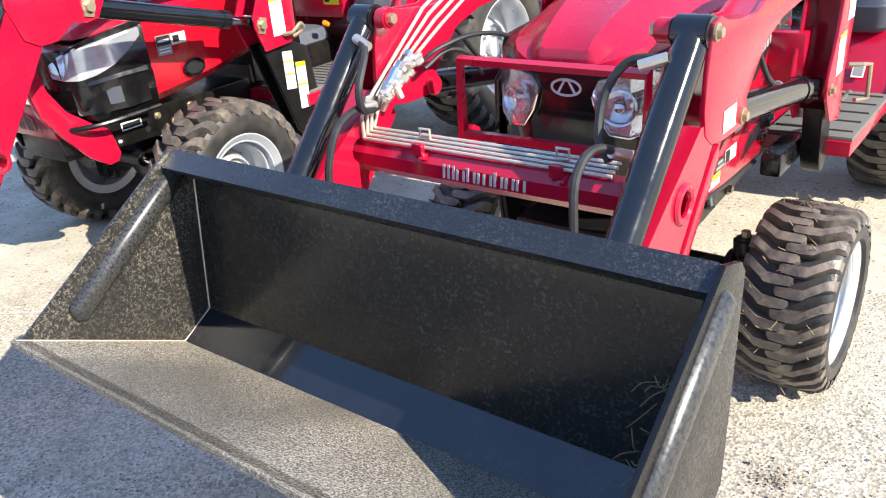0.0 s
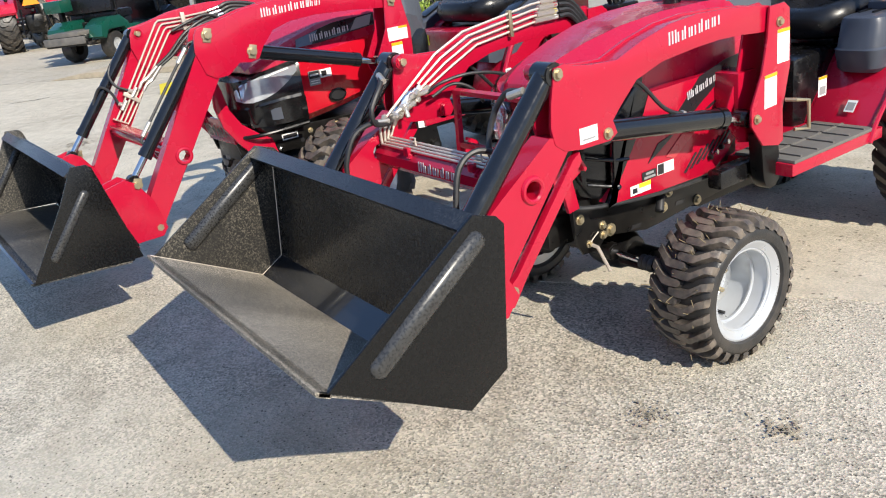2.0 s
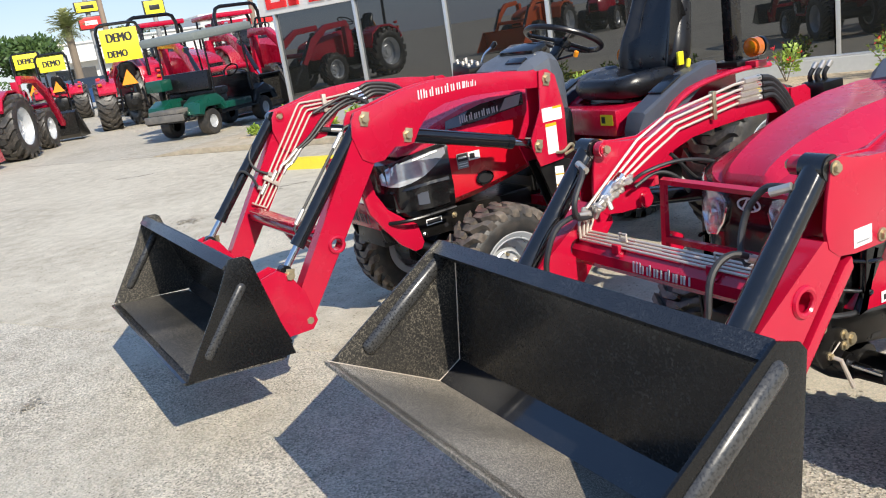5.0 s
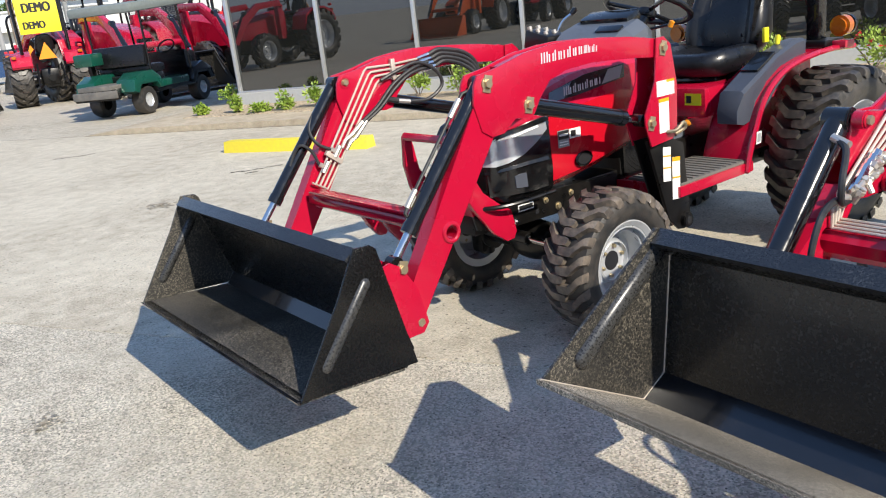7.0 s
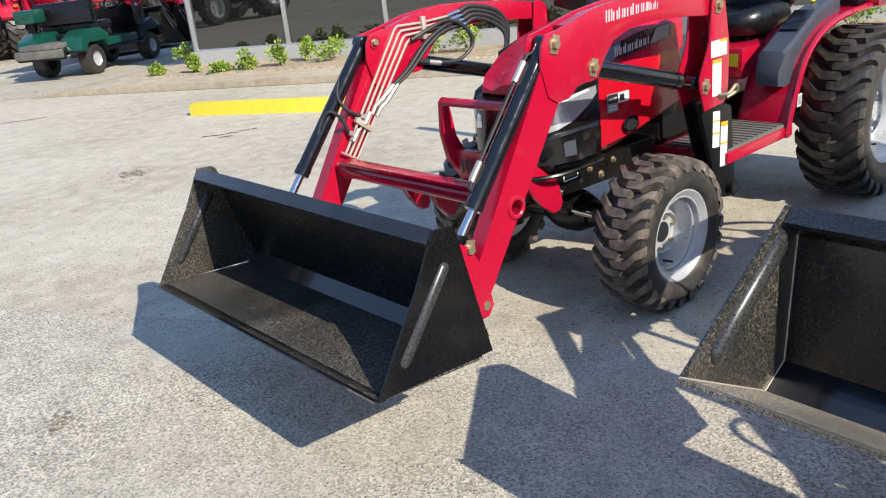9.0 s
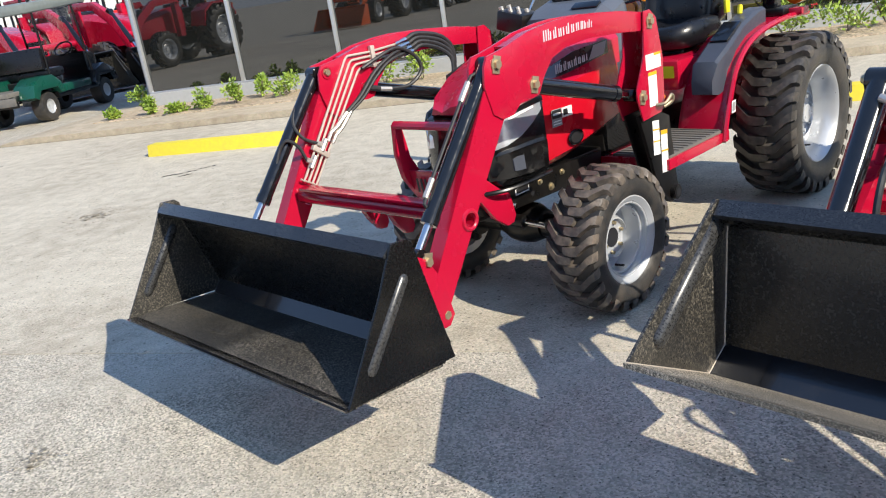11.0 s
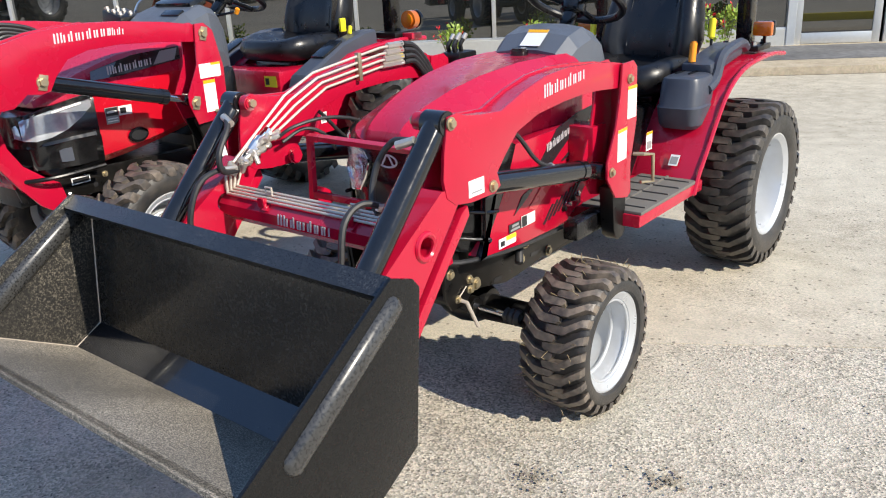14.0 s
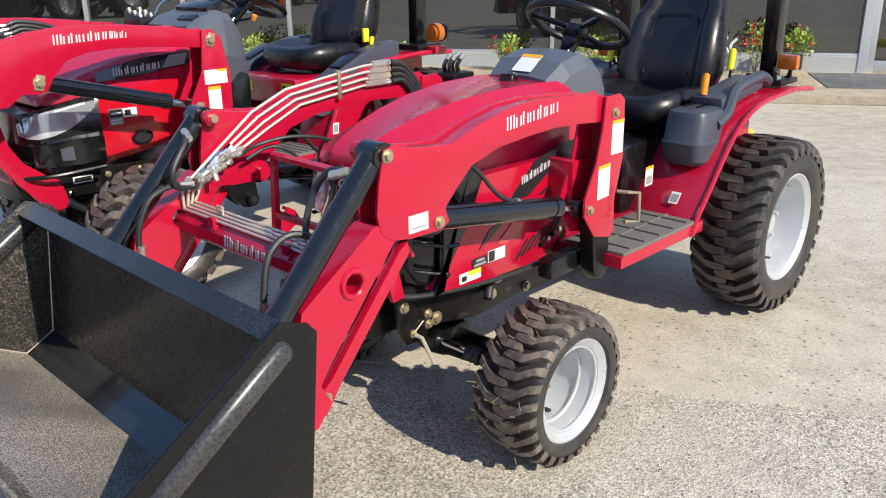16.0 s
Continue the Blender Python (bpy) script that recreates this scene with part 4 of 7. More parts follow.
        strap = part("guard_strap", plate([(-0.390, 0.650), (-0.362, 0.680), (-0.340, 0.668), (-0.325, 0.640), (-0.332, 0.628), (-0.365, 0.610), (-0.345, 0.523), (-0.386, 0.518), (-0.404, 0.587)], s * 0.228, s * 0.242, 0.003), RED, t, "red bent strap of the bonnet guard")
        part("strap_flange", plate([(-0.362, 0.680), (-0.340, 0.668), (-0.325, 0.640), (-0.332, 0.634), (-0.345, 0.660), (-0.364, 0.670)], s * 0.242, s * 0.262), RED, strap)
        for y, z, r, x in ((-0.536, 0.957, 0.0125, 0.405), (-0.379, 0.772, 0.0125, 0.405), (0.334, 0.938, 0.012, 0.418), (0.228, 0.668, 0.012, 0.418), (-0.775, 0.455, 0.020, 0.403), (-0.755, 0.432, 0.011, 0.403), (-0.735, 0.447, 0.011, 0.400)):
            bolt("bolt", (s * x, y, z), b, r, s)
        cylinder(t, "bucket_cylinder", (s * 0.369, -0.540, 0.955), (s * 0.369, -0.835, 0.640), (s * 0.369, -0.86, 0.610), 0.030, 0.014, "black bucket cylinder with a glossy barrel")
        cylinder(t, "lift_cylinder", (s * 0.372, -0.379, 0.772), (s * 0.372, 0.128, 0.691), (s * 0.372, 0.228, 0.668), 0.0300, 0.016, "black lift cylinder with a chrome rod")
        if s > 0:
            word_bars("lettering", SILVER, b, (0.405, -0.135, 0.952), (0, 1, 0.10), (0, -0.10, 1), 0.034, 8, "silver lettering")
        else:
            word_bars("lettering", SILVER, b, (-0.405, 0.05, 0.955), (0, -1, -0.02), (0, 0, 1), 0.034, 8, "silver lettering")
        sticker(b, (s * 0.405, -0.478 if s > 0 else -0.415, 0.765), (0, s, 0), (0, 0, 1), 0.063, 0.042, (WHITE, (STICKGREY, 0.15, 0.85, 0.2, 0.3)), label="white sticker")
        sticker(p, (s * 0.418, 0.325 if s > 0 else 0.385, 0.815), (0, s, 0), (0, 0, 1), 0.060, 0.100, (WHITE, (ORANGE, 0, 1, 0.9, 1)), label="white and orange warning sticker")
        sticker(p, (s * 0.418, 0.265 if s > 0 else 0.325, 0.690), (0, s, 0.05), (0, 0, 1), 0.060, 0.100, (WHITE, (ORANGE, 0, 1, 0.9, 1)), label="white and orange warning sticker")
        part("lock_pin", tube([(s * 0.425, 0.36, 0.70), (s * 0.455, 0.37, 0.70), (s * 0.465, 0.42, 0.69), (s * 0.465, 0.425, 0.60), (s * 0.445, 0.378, 0.605)], 0.006, 8), ZINC, p, "zinc lock pin")
    tube_ring = [(0.037 * math.cos(radians(22.5 + 45 * k)), 0.037 * math.sin(radians(22.5 + 45 * k))) for k in range(8)]
    valve = part("coupler_block", box((-0.345, 0.475, 0.955), (0.09, 0.11, 0.06), bevel=0.012), FRAME, t, "black hydraulic coupler block with chrome ends")
    for i in range(4):
        x, y = -0.370 + 0.026 * (i % 2), 0.455 + 0.040 * (i // 2)
        part("coupler_hose", tube([(x, y, 0.975), (x + 0.008, y - 0.02, 1.005), (x + 0.016, y - 0.01, 1.030)], 0.008, 8, curve=True), HOSE, valve)
        part("coupler_end", rod((x + 0.015, y - 0.012, 1.026), (x + 0.020, y + 0.002, 1.046), 0.009, 10, bevel=0.002), NICKEL, valve)
    cross = part("torque_tube", plate([(-0.622 + y, 0.677 + z) for y, z in tube_ring], -0.35, 0.35), RED, t, "red cross tube with silver lettering")
    word_bars("lettering", SILVER, cross, (-0.100, -0.6568, 0.667), (1, 0, 0), (0, 0, 1), 0.030, 8, wide=0.72)
    guard = part("hood_guard", tube([(-0.228, -0.415, 0.56), (-0.228, -0.400, 0.842), (0.228, -0.400, 0.842), (0.228, -0.415, 0.56)], 0.0135, 4), RED, t, "red square-tube bonnet guard")
    part("guard_bar", tube([(-0.228, -0.408, 0.672), (0.228, -0.408, 0.672)], 0.012, 4), RED, guard)
    # bosses at the knees, valve fittings on the far arm
    for s in (-1, 1):
        part("knee_boss", rod((s * 0.302, -0.536, 0.957), (s * 0.335, -0.536, 0.957), 0.022, 18, bevel=0.004), RED, t)
        part("boss_nut", rod((s * 0.292, -0.536, 0.957), (s * 0.304, -0.536, 0.957), 0.012, 6), ZINC, t)
        part("lift_boss", rod((s * 0.318, -0.379, 0.772), (s * 0.335, -0.379, 0.772), 0.024, 18, bevel=0.004), RED, t)
    rng = random.Random(3)
    for k in range(16):
        u = (k // 2) / 7.0
        c = Vector((-0.300 + rng.uniform(-0.012, 0.022), -0.625 + 0.155 * u, 0.780 + 0.085 * u + rng.uniform(-0.012, 0.016)))
        d = Vector((rng.uniform(-0.7, 1), rng.uniform(-0.2, 1), rng.uniform(-0.2, 1))).normalized() * rng.uniform(0.014, 0.024)
        bm = rod(c - d, c + d, 0.0075, 8, bevel=0.001)
        rod(c + d * 0.2, c + d * 0.75, 0.0105, 6, bm, bevel=0.001)
        part("fitting", bm, NICKEL, t, "bright nickel hydraulic fitting")
    part("hose", tube([(-0.290, -0.470, 0.845), (-0.264, -0.43, 0.872), (-0.240, -0.33, 0.884), (-0.228, -0.21, 0.860), (-0.238, -0.10, 0.80)], 0.0056, 8, curve=True), HOSE, t, "black hydraulic hose")
    part("hose", tube([(-0.292, -0.450, 0.830), (-0.275, -0.38, 0.858), (-0.258, -0.32, 0.835), (-0.250, -0.28, 0.78)], 0.0056, 8, curve=True), HOSE, t, "black hydraulic hose")
    for s in (-1, 1):
        part("hose", tube([(s * 0.355, -0.300, 0.918), (s * 0.362, -0.262, 0.900), (s * 0.370, -0.205, 0.858), (s * 0.372, -0.135, 0.788), (s * 0.372, -0.085, 0.757), (s * 0.372, -0.045, 0.745)], 0.0062, 8, curve=True), HOSE, t, "black hydraulic hose")
    part("fitting", rod((0.372, -0.052, 0.747), (0.372, -0.030, 0.735), 0.010, 8), NICKEL, t)
    # bucket and its mounts
    bucket(t, 0.578, (-1.365, 0.517), (-1.033, 0.335), (-0.953, 0.380), (-0.916, 0.690), (-0.965, 0.757),
           [(-1.352, 0.512), (-1.030, 0.318), (-0.918, 0.380), (-0.882, 0.718), (-0.900, 0.740), (-0.961, 0.761)], ((-1.238, 0.512), (-0.957, 0.706)), FLOORPLATE, STEEL, rib_half=0.027)
    for s in (-1, 1):
        for x in (0.318, 0.418):
            part("bucket_ear", plate([(-0.905, 0.60), (-0.86, 0.64), (-0.83, 0.62), (-0.74, 0.45), (-0.78, 0.40), (-0.92, 0.40)], s * x, s * (x + 0.008)), RED, t)
    # hydraulic lines: steel along the cross tube and the far boom, hoses at the cylinders
    for i in range(4):
        part("steel_line", tube([(-0.325, -0.640 + 0.0115 * i, 0.719 + 0.0045 * i), (0.27, -0.640 + 0.0115 * i, 0.719 + 0.0045 * i)], 0.0040, 8), STEEL, t)
        d = 0.017 * i
        part("steel_line", tube([(-0.325, -0.640 + 0.0115 * i, 0.719 + 0.0045 * i), (-0.324, -0.640 + d, 0.765), (-0.322, -0.612 + d, 0.80), (-0.322, -0.40 + d * 1.1, 0.955 - d), (-0.322, -0.28 + d, 1.005 - d), (-0.322, 0.02, 1.045 - d * 1.2), (-0.322, 0.10, 1.048 - d * 1.2)], 0.0044, 8), STEEL, t, "pale steel hydraulic line")
        end = part("fitting", rod((-0.322, 0.06 - 0.01 * i, 1.048 - d * 1.2), (-0.322, 0.135, 1.048 - d * 1.2), 0.0105, 6), NICKEL, t)
        part("colour_ring", rod((-0.322, 0.118, 1.048 - d * 1.2), (-0.322, 0.130, 1.048 - d * 1.2), 0.0095, 12), (CARTGREEN, RED, YELLOW, WHITE)[i], end)
        part("hose", tube([(-0.322, 0.14, 1.048 - d * 1.2), (-0.322, 0.20, 1.03 - d), (-0.31, 0.26, 0.95 - d), (-0.29, 0.30, 0.80)], 0.010, 8, curve=True), HOSE, t)
        part("fitting", rod((-0.30, -0.60 + d, 0.80 + d * 0.5), (-0.30, -0.54 + d, 0.85 + d * 0.5), 0.011, 8), CHROME, t)
    for x in (-0.166, 0.161):
        clamp = part("line_clamp", box((x, -0.648, 0.716), (0.026, 0.014, 0.026), bevel=0.003), RED, t)
        part("clamp_foot", plate([(-0.66, 0.700), (-0.60, 0.735), (-0.60, 0.728), (-0.65, 0.697)], x + 0.006, x + 0.022), RED, clamp)
        part("clamp_staple", tube([(x - 0.013, -0.622, 0.732), (x - 0.013, -0.622, 0.752), (x + 0.013, -0.622, 0.752), (x + 0.013, -0.622, 0.732)], 0.0032, 6, closed=True), STEEL, clamp)
    part("line_clamp", box((-0.322, -0.08, 0.998), (0.018, 0.014, 0.088), bevel=0.002), ZINC, t)
    for s in (-1, 1):
        if s > 0:
            upper = [(0.345, -0.60, 0.925), (0.28, -0.60, 0.915), (0.245, -0.62, 0.86), (0.25, -0.65, 0.79), (0.275, -0.66, 0.755)]
            lower = [(0.30, -0.62, 0.755), (0.27, -0.70, 0.79), (0.265, -0.76, 0.76), (0.275, -0.79, 0.68), (0.285, -0.80, 0.62)]
        else:
            upper = [(-0.345, -0.60, 0.925), (-0.305, -0.625, 0.905), (-0.282, -0.68, 0.845), (-0.284, -0.675, 0.795), (-0.30, -0.615, 0.783)]
            lower = [(-0.30, -0.62, 0.79), (-0.295, -0.69, 0.797), (-0.288, -0.755, 0.775), (-0.286, -0.795, 0.70), (-0.285, -0.80, 0.62)]
        for way in (upper, lower):
            part("hose", tube(way, 0.0082, 8, curve=True), HOSE, t, "grey hydraulic hose")
        part("fitting", rod((s * 0.35, -0.60, 0.926), (s * 0.305, -0.612, 0.912), 0.0105, 10), NICKEL, t)
        part("fitting", rod((s * 0.28, -0.797, 0.660), (s * 0.288, -0.80, 0.60), 0.0105, 10), NICKEL, t)
        a, b = Vector(lower[0]), Vector(lower[1])
        part("fitting", rod(a, a.lerp(b, 0.6), 0.0105, 10), NICKEL, t)
    # dry grass caught in the bucket
    rng = random.Random(11)
    for n, (x, y, z, r) in enumerate(((0.560, -0.975, 0.56, 0.05), (0.555, -1.02, 0.47, 0.05), (0.52, -0.93, 0.42, 0.04))):
        bm = bmesh.new()
        for k in range(9):
            a = Vector((x, y, z)) + Vector((rng.uniform(-r, 0), rng.uniform(-0.02, 0.0), rng.uniform(-r, r) * 0.5))
            b = a + Vector((rng.uniform(-r, r * 0.2), rng.uniform(-0.02, 0.0), rng.uniform(-r, r)))
            tube([a, a.lerp(b, 0.5) + Vector((0, -0.012, rng.uniform(-0.01, 0.015))), b], 0.0008, 4, bm, curve=True)
        tuft = tagged(part("grass_tuft", bm, CHECK, t, "dry grass stalks stuck in the bucket"), kind="stuff")
    # hay caught in the front treads
    for s in (-1, 1):
        bm = bmesh.new()
        for k in range(100):
            a, x = rng.uniform(0, 6.28), s * 0.462 + rng.uniform(-0.10, 0.07)
            r = 0.222 + rng.uniform(-0.012, 0.004)
            p = Vector((x, r * math.cos(a), 0.222 + r * math.sin(a)))
            q = p + Vector((rng.uniform(-0.03, 0.03), 0.022 * math.cos(a + rng.uniform(-1, 1)), 0.022 * math.sin(a + rng.uniform(-1, 1))))
            if q.z > 0.01 and p.z > 0.01:
                tube([p, q], 0.0011, 4, bm)
        tagged(part("hay_bits", bm, CHECK, t, "dry hay caught in the tyre lugs"), kind="stuff")
    return t


small_tractor()


# ---- larger tractor with the clean bucket ----
def large_tractor():
    t = thing("compact_tractor", pose(-1.96, -0.186, 0, 0, 0, 2.0), "red compact tractor with a tall curved loader and clean black bucket", "tractor", "tractors with loaders")
    for s in (-1, 1):
        wheel(t, (s * 0.435, 0.0, 0.283), 0.290, 0.215, 0.165, 24, 0.024, s, dish=0.085, holes=6, flat=True, tread_mat=TREAD)
        wheel(t, (s * 0.475, 1.67, 0.405), 0.412, 0.30, 0.236, 27, 0.027, s, dish=0.10, holes=6)
        part("steering_knuckle", box((s * 0.31, 0, 0.30), (0.08, 0.12, 0.20), bevel=0.02), FRAME, t)
        part("tie_rod", tube([(s * 0.30, -0.09, 0.33), (s * 0.10, -0.10, 0.34)], 0.013), STEEL, t)
    part("front_axle", rod((-0.32, 0, 0.30), (0.32, 0, 0.30), 0.05, 16), FRAME, t)
    part("frame_rail", box((0, 0.02, 0.485), (0.26, 0.88, 0.09), bevel=0.012), FRAME, t, "black steel front frame")
    part("axle_housing", moved(lathe([(0.001, -0.11), (0.06, -0.105), (0.085, -0.05), (0.09, 0.0), (0.085, 0.05), (0.06, 0.105), (0.001, 0.11)], 24), pose(0.02, 0, 0.305)), FRAME, t)
    ram = part("steering_ram", rod((-0.15, -0.125, 0.355), (0.12, -0.125, 0.355), 0.026, 18, bevel=0.003), FRAME, t, "black steering cylinder")
    for s in (-1, 1):
        part("ram_rod", rod((s * 0.12, -0.125, 0.355), (s * 0.23, -0.115, 0.345), 0.011, 12), CHROME, ram)
        part("ball_joint", rod((s * 0.235, -0.115, 0.325), (s * 0.235, -0.115, 0.372), 0.021, 14, bevel=0.004), FRAME, ram)
        part("king_pin", rod((s * 0.30, -0.01, 0.19), (s * 0.29, 0.0, 0.425), 0.036, 18, bevel=0.006), FRAME, t)
        part("axle_flange", rod((s * 0.235, 0, 0.30), (s * 0.255, 0, 0.30), 0.078, 24, bevel=0.003), FRAME, t)
        side = part("frame_plate", plate([(-0.44, 0.545), (-0.42, 0.470), (-0.30, 0.440), (0.10, 0.430), (0.20, 0.400), (0.36, 0.400), (0.40, 0.520), (0.0, 0.540)], s * 0.140, s * 0.153, 0.002), FRAME, t, "black slotted frame plate")
        for y, z, r in ((-0.385, 0.515, 0.011), (-0.30, 0.500, 0.012), (-0.22, 0.455, 0.010), (-0.05, 0.505, 0.011), (0.02, 0.465, 0.013), (0.10, 0.505, 0.011), (0.16, 0.450, 0.013), (0.26, 0.470, 0.013), (0.32, 0.430, 0.012)):
            bolt("bolt", (s * 0.153, y, z), side, r, s, mat=CHROME if y < -0.1 else ZINC)
        for y, z in ((-0.34, 0.485), (-0.26, 0.480), (-0.10, 0.470)):
            part("plate_hole", rod((s * 0.1525, y, z), (s * 0.1540, y, z), 0.011, 16), STICKBLACK, side)
        part("nose_ledge", tube([(s * 0.10, -0.44, 0.555), (s * 0.19, -0.39, 0.556), (s * 0.245, -0.29, 0.560), (s * 0.262, -0.10, 0.568)], 0.009, 8, curve=True), FRAME, t)
        part("brake_pipe", tube([(s * 0.19, 0.05, 0.44), (s * 0.25, 0.02, 0.40), (s * 0.28, -0.04, 0.40)], 0.006, 6, curve=True), STEEL, t)
    part("gearbox", box((0, 1.05, 0.46), (0.30, 1.25, 0.26), bevel=0.03), FRAME, t)
    part("rear_axle", rod((-0.36, 1.67, 0.405), (0.36, 1.67, 0.405), 0.09, 16), FRAME, t)
    # bonnet: crowned red top, red sides, black nose
    rows = []
    for y, top, hw, low, edge in ((-0.295, 0.868, 0.155, 0.830, 0.855), (-0.24, 0.918, 0.195, 0.835, 0.888), (-0.12, 0.980, 0.228, 0.84, 0.945), (0.05, 1.045, 0.250, 0.86, 0.998), (0.25, 1.088, 0.262, 0.88, 1.020), (0.42, 1.105, 0.268, 0.90, 1.030)):
        r = [(-hw, y, low), (-hw, y, edge - 0.03), (-hw * 0.92, y, edge), (-hw * 0.6, y, top - 0.03), (-hw * 0.3, y, top - 0.008), (0, y, top)]
        rows.append(r + [(-x, yy, zz) for x, yy, zz in r[-2::-1]])
    hood = part("hood", loft(rows), HOODRED, t, "red bonnet", angle=25)
    rows = []
    for y, lo, hi, w in ((-0.088, 0.565, 0.86, 0.247), (0.06, 0.585, 0.875, 0.262), (0.22, 0.615, 0.895, 0.268), (0.40, 0.655, 0.915, 0.272)):
        r = [(-w + 0.055, y, lo), (-w + 0.012, y, lo + 0.035), (-w, y, (lo + hi) / 2), (-w + 0.006, y, hi)]
        rows.append(r + [(-x, yy, zz) for x, yy, zz in r[::-1]])
    part("hood_side", loft(rows), PANELRED, t, "glossy red side panel")
    outline = ((-0.372, 0.055), (-0.368, 0.090), (-0.357, 0.130), (-0.331, 0.168), (-0.292, 0.194), (-0.232, 0.217), (-0.163, 0.235), (-0.085, 0.246))

    def half(y):
        """Half width of the nose at y."""
        for (a, p), (b, q) in zip(outline, outline[1:]):
            if y <= b:
                return p + (q - p) * max(0.0, y - a) / (b - a)
        return outline[-1][1]
    rows = []
    for y, hw in outline:
        lo, hi = 0.555 + 0.05 * max(0.0, -0.31 - y) / 0.06, 0.80 + 0.25 * (y + 0.37)
        rows.append([(-hw * 0.88, y, lo), (-hw * 0.98, y, lo + 0.03), (-hw, y, lo + 0.10), (-hw * 0.985, y, hi - 0.03), (-hw * 0.90, y, hi), (hw * 0.90, y, hi), (hw * 0.985, y, hi - 0.03), (hw, y, lo + 0.10), (hw * 0.98, y, lo + 0.03), (hw * 0.88, y, lo)])
    nose = part("nose", loft(rows), DARKPLASTIC, t, "glossy black plastic nose", angle=50)

    def patch(name, s, rim, mat, lift, label=""):
        """A panel that follows the side of the nose: (y, low, high) stations."""
        rings = []
        for along, lo, hi in rim:
            y = -0.085 + (along + 0.10) * 0.864
            x = half(y) + lift
            rings.append([(s * (x - 0.012), y, lo), (s * x, y, lo), (s * (x - 0.004), y, hi), (s * (x - 0.016), y, hi)])
        return part(name, loft(rings), mat, nose, label)
    for s in (-1, 1):
        lamp = patch("headlight", s, ((-0.427, 0.715, 0.760), (-0.410, 0.705, 0.785), (-0.375, 0.702, 0.806), (-0.32, 0.712, 0.820), (-0.25, 0.735, 0.832), (-0.18, 0.775, 0.842), (-0.125, 0.815, 0.848)), LAMPGLINTS, 0.006, "swept-back clear headlight")
        patch("lamp_strip", s, ((-0.30, 0.806, 0.813), (-0.24, 0.818, 0.826), (-0.17, 0.830, 0.837)), WHITE, 0.0075)
        patch("lamp_brow", s, ((-0.40, 0.792, 0.800), (-0.32, 0.818, 0.832), (-0.20, 0.838, 0.856), (-0.115, 0.848, 0.868)), DARKPLASTIC, 0.010)
        patch("lower_vent", s, ((-0.40, 0.585, 0.668), (-0.33, 0.585, 0.680), (-0.22, 0.585, 0.690), (-0.135, 0.592, 0.692)), DARKPLASTIC, 0.004, "recessed black lower vent")
        patch("vent_rim", s, ((-0.41, 0.672, 0.682), (-0.33, 0.684, 0.696), (-0.22, 0.694, 0.706), (-0.125, 0.696, 0.710)), DARKPLASTIC, 0.010)
        patch("fog_lamp", s, ((-0.300, 0.610, 0.655), (-0.275, 0.608, 0.662), (-0.245, 0.608, 0.662)), CONSOLE, 0.008, "small clear fog lamp")
        # side decals
        x = s * 0.2665

        def leaning(ob):
            """Lets a flat decal follow the side, which draws in towards the nose."""
            for v in ob.data.vertices:
                v.co.x += s * 0.075 * min(0.0, v.co.y - 0.12)
        leaning(part("decal_panel", plate([(-0.09, 0.912), (0.05, 0.918), (0.17, 0.932), (0.34, 0.950), (0.34, 1.006), (0.10, 0.994), (-0.085, 0.950)], x, x + s * 0.0015), DECAL, t, "dark decal with silver lettering", smooth=False))
        leaning(part("decal_front", plate([(-0.09, 0.913), (-0.01, 0.916), (0.03, 0.975), (-0.085, 0.949)], x + s * 0.0016, x + s * 0.0022), BLUEDECAL, t, smooth=False))
        part("decal_plate", plate([(0.20, 0.942), (0.31, 0.952), (0.33, 1.000), (0.24, 0.995)], x + s * 0.002, x + s * 0.003), STICKGREY, t, smooth=False)
        word_bars("lettering", SILVER, t, (x + s * 0.0015, -0.02 if s > 0 else 0.15, 0.928 if s > 0 else 0.942), (0, s, 0.08 * s), (0, -0.1, 1), 0.034, 8)
        ring = [(s * 0.262, 0.078 + 0.042 * math.cos(q * math.pi / 12), 0.662 + 0.026 * math.sin(q * math.pi / 12)) for q in range(24)]
        part("oval_ring", tube(ring, 0.006, 6, closed=True), DARKPLASTIC, t, "black oval port")
        part("oval_port", moved(rod((0, 0, 0), (s * 0.004, 0, 0), 0.026, 20), Matrix.Translation((s * 0.261, 0.078, 0.662)) @ Matrix.Diagonal((1, 1.5, 0.9, 1))), STICKBLACK, t)
        sticker(t, (s * 0.2535, -0.055, 0.728) if s > 0 else (-0.2605, 0.0, 0.728), (0.11, s, 0), (0, 0, 1), 0.056, 0.068, (STICKGREY, (STICKBLACK, 0.04, 0.96, 0.48, 0.96), (WHITE, 0.12, 0.88, 0.66, 0.78), (WHITE, 0.10, 0.90, 0.12, 0.18), (WHITE, 0.10, 0.90, 0.28, 0.34)), label="black and grey warranty sticker")
        sticker(t, (0.2605, 0.003, 0.756) if s > 0 else (-0.2665, 0.063, 0.756), (0.08, s, 0), (0, 0, 1), 0.060, 0.039, (WHITE, (STICKBLACK, 0.12, 0.55, 0.2, 0.8)), label="white sticker with a dark emblem")
        sticker(t, (s * 0.154, -0.205 if s > 0 else -0.12, 0.490), (0, s, 0), (0, 0, 1), 0.085, 0.03, (WHITE, (STICKBLACK, 0.06, 0.94, 0.2, 0.8)))
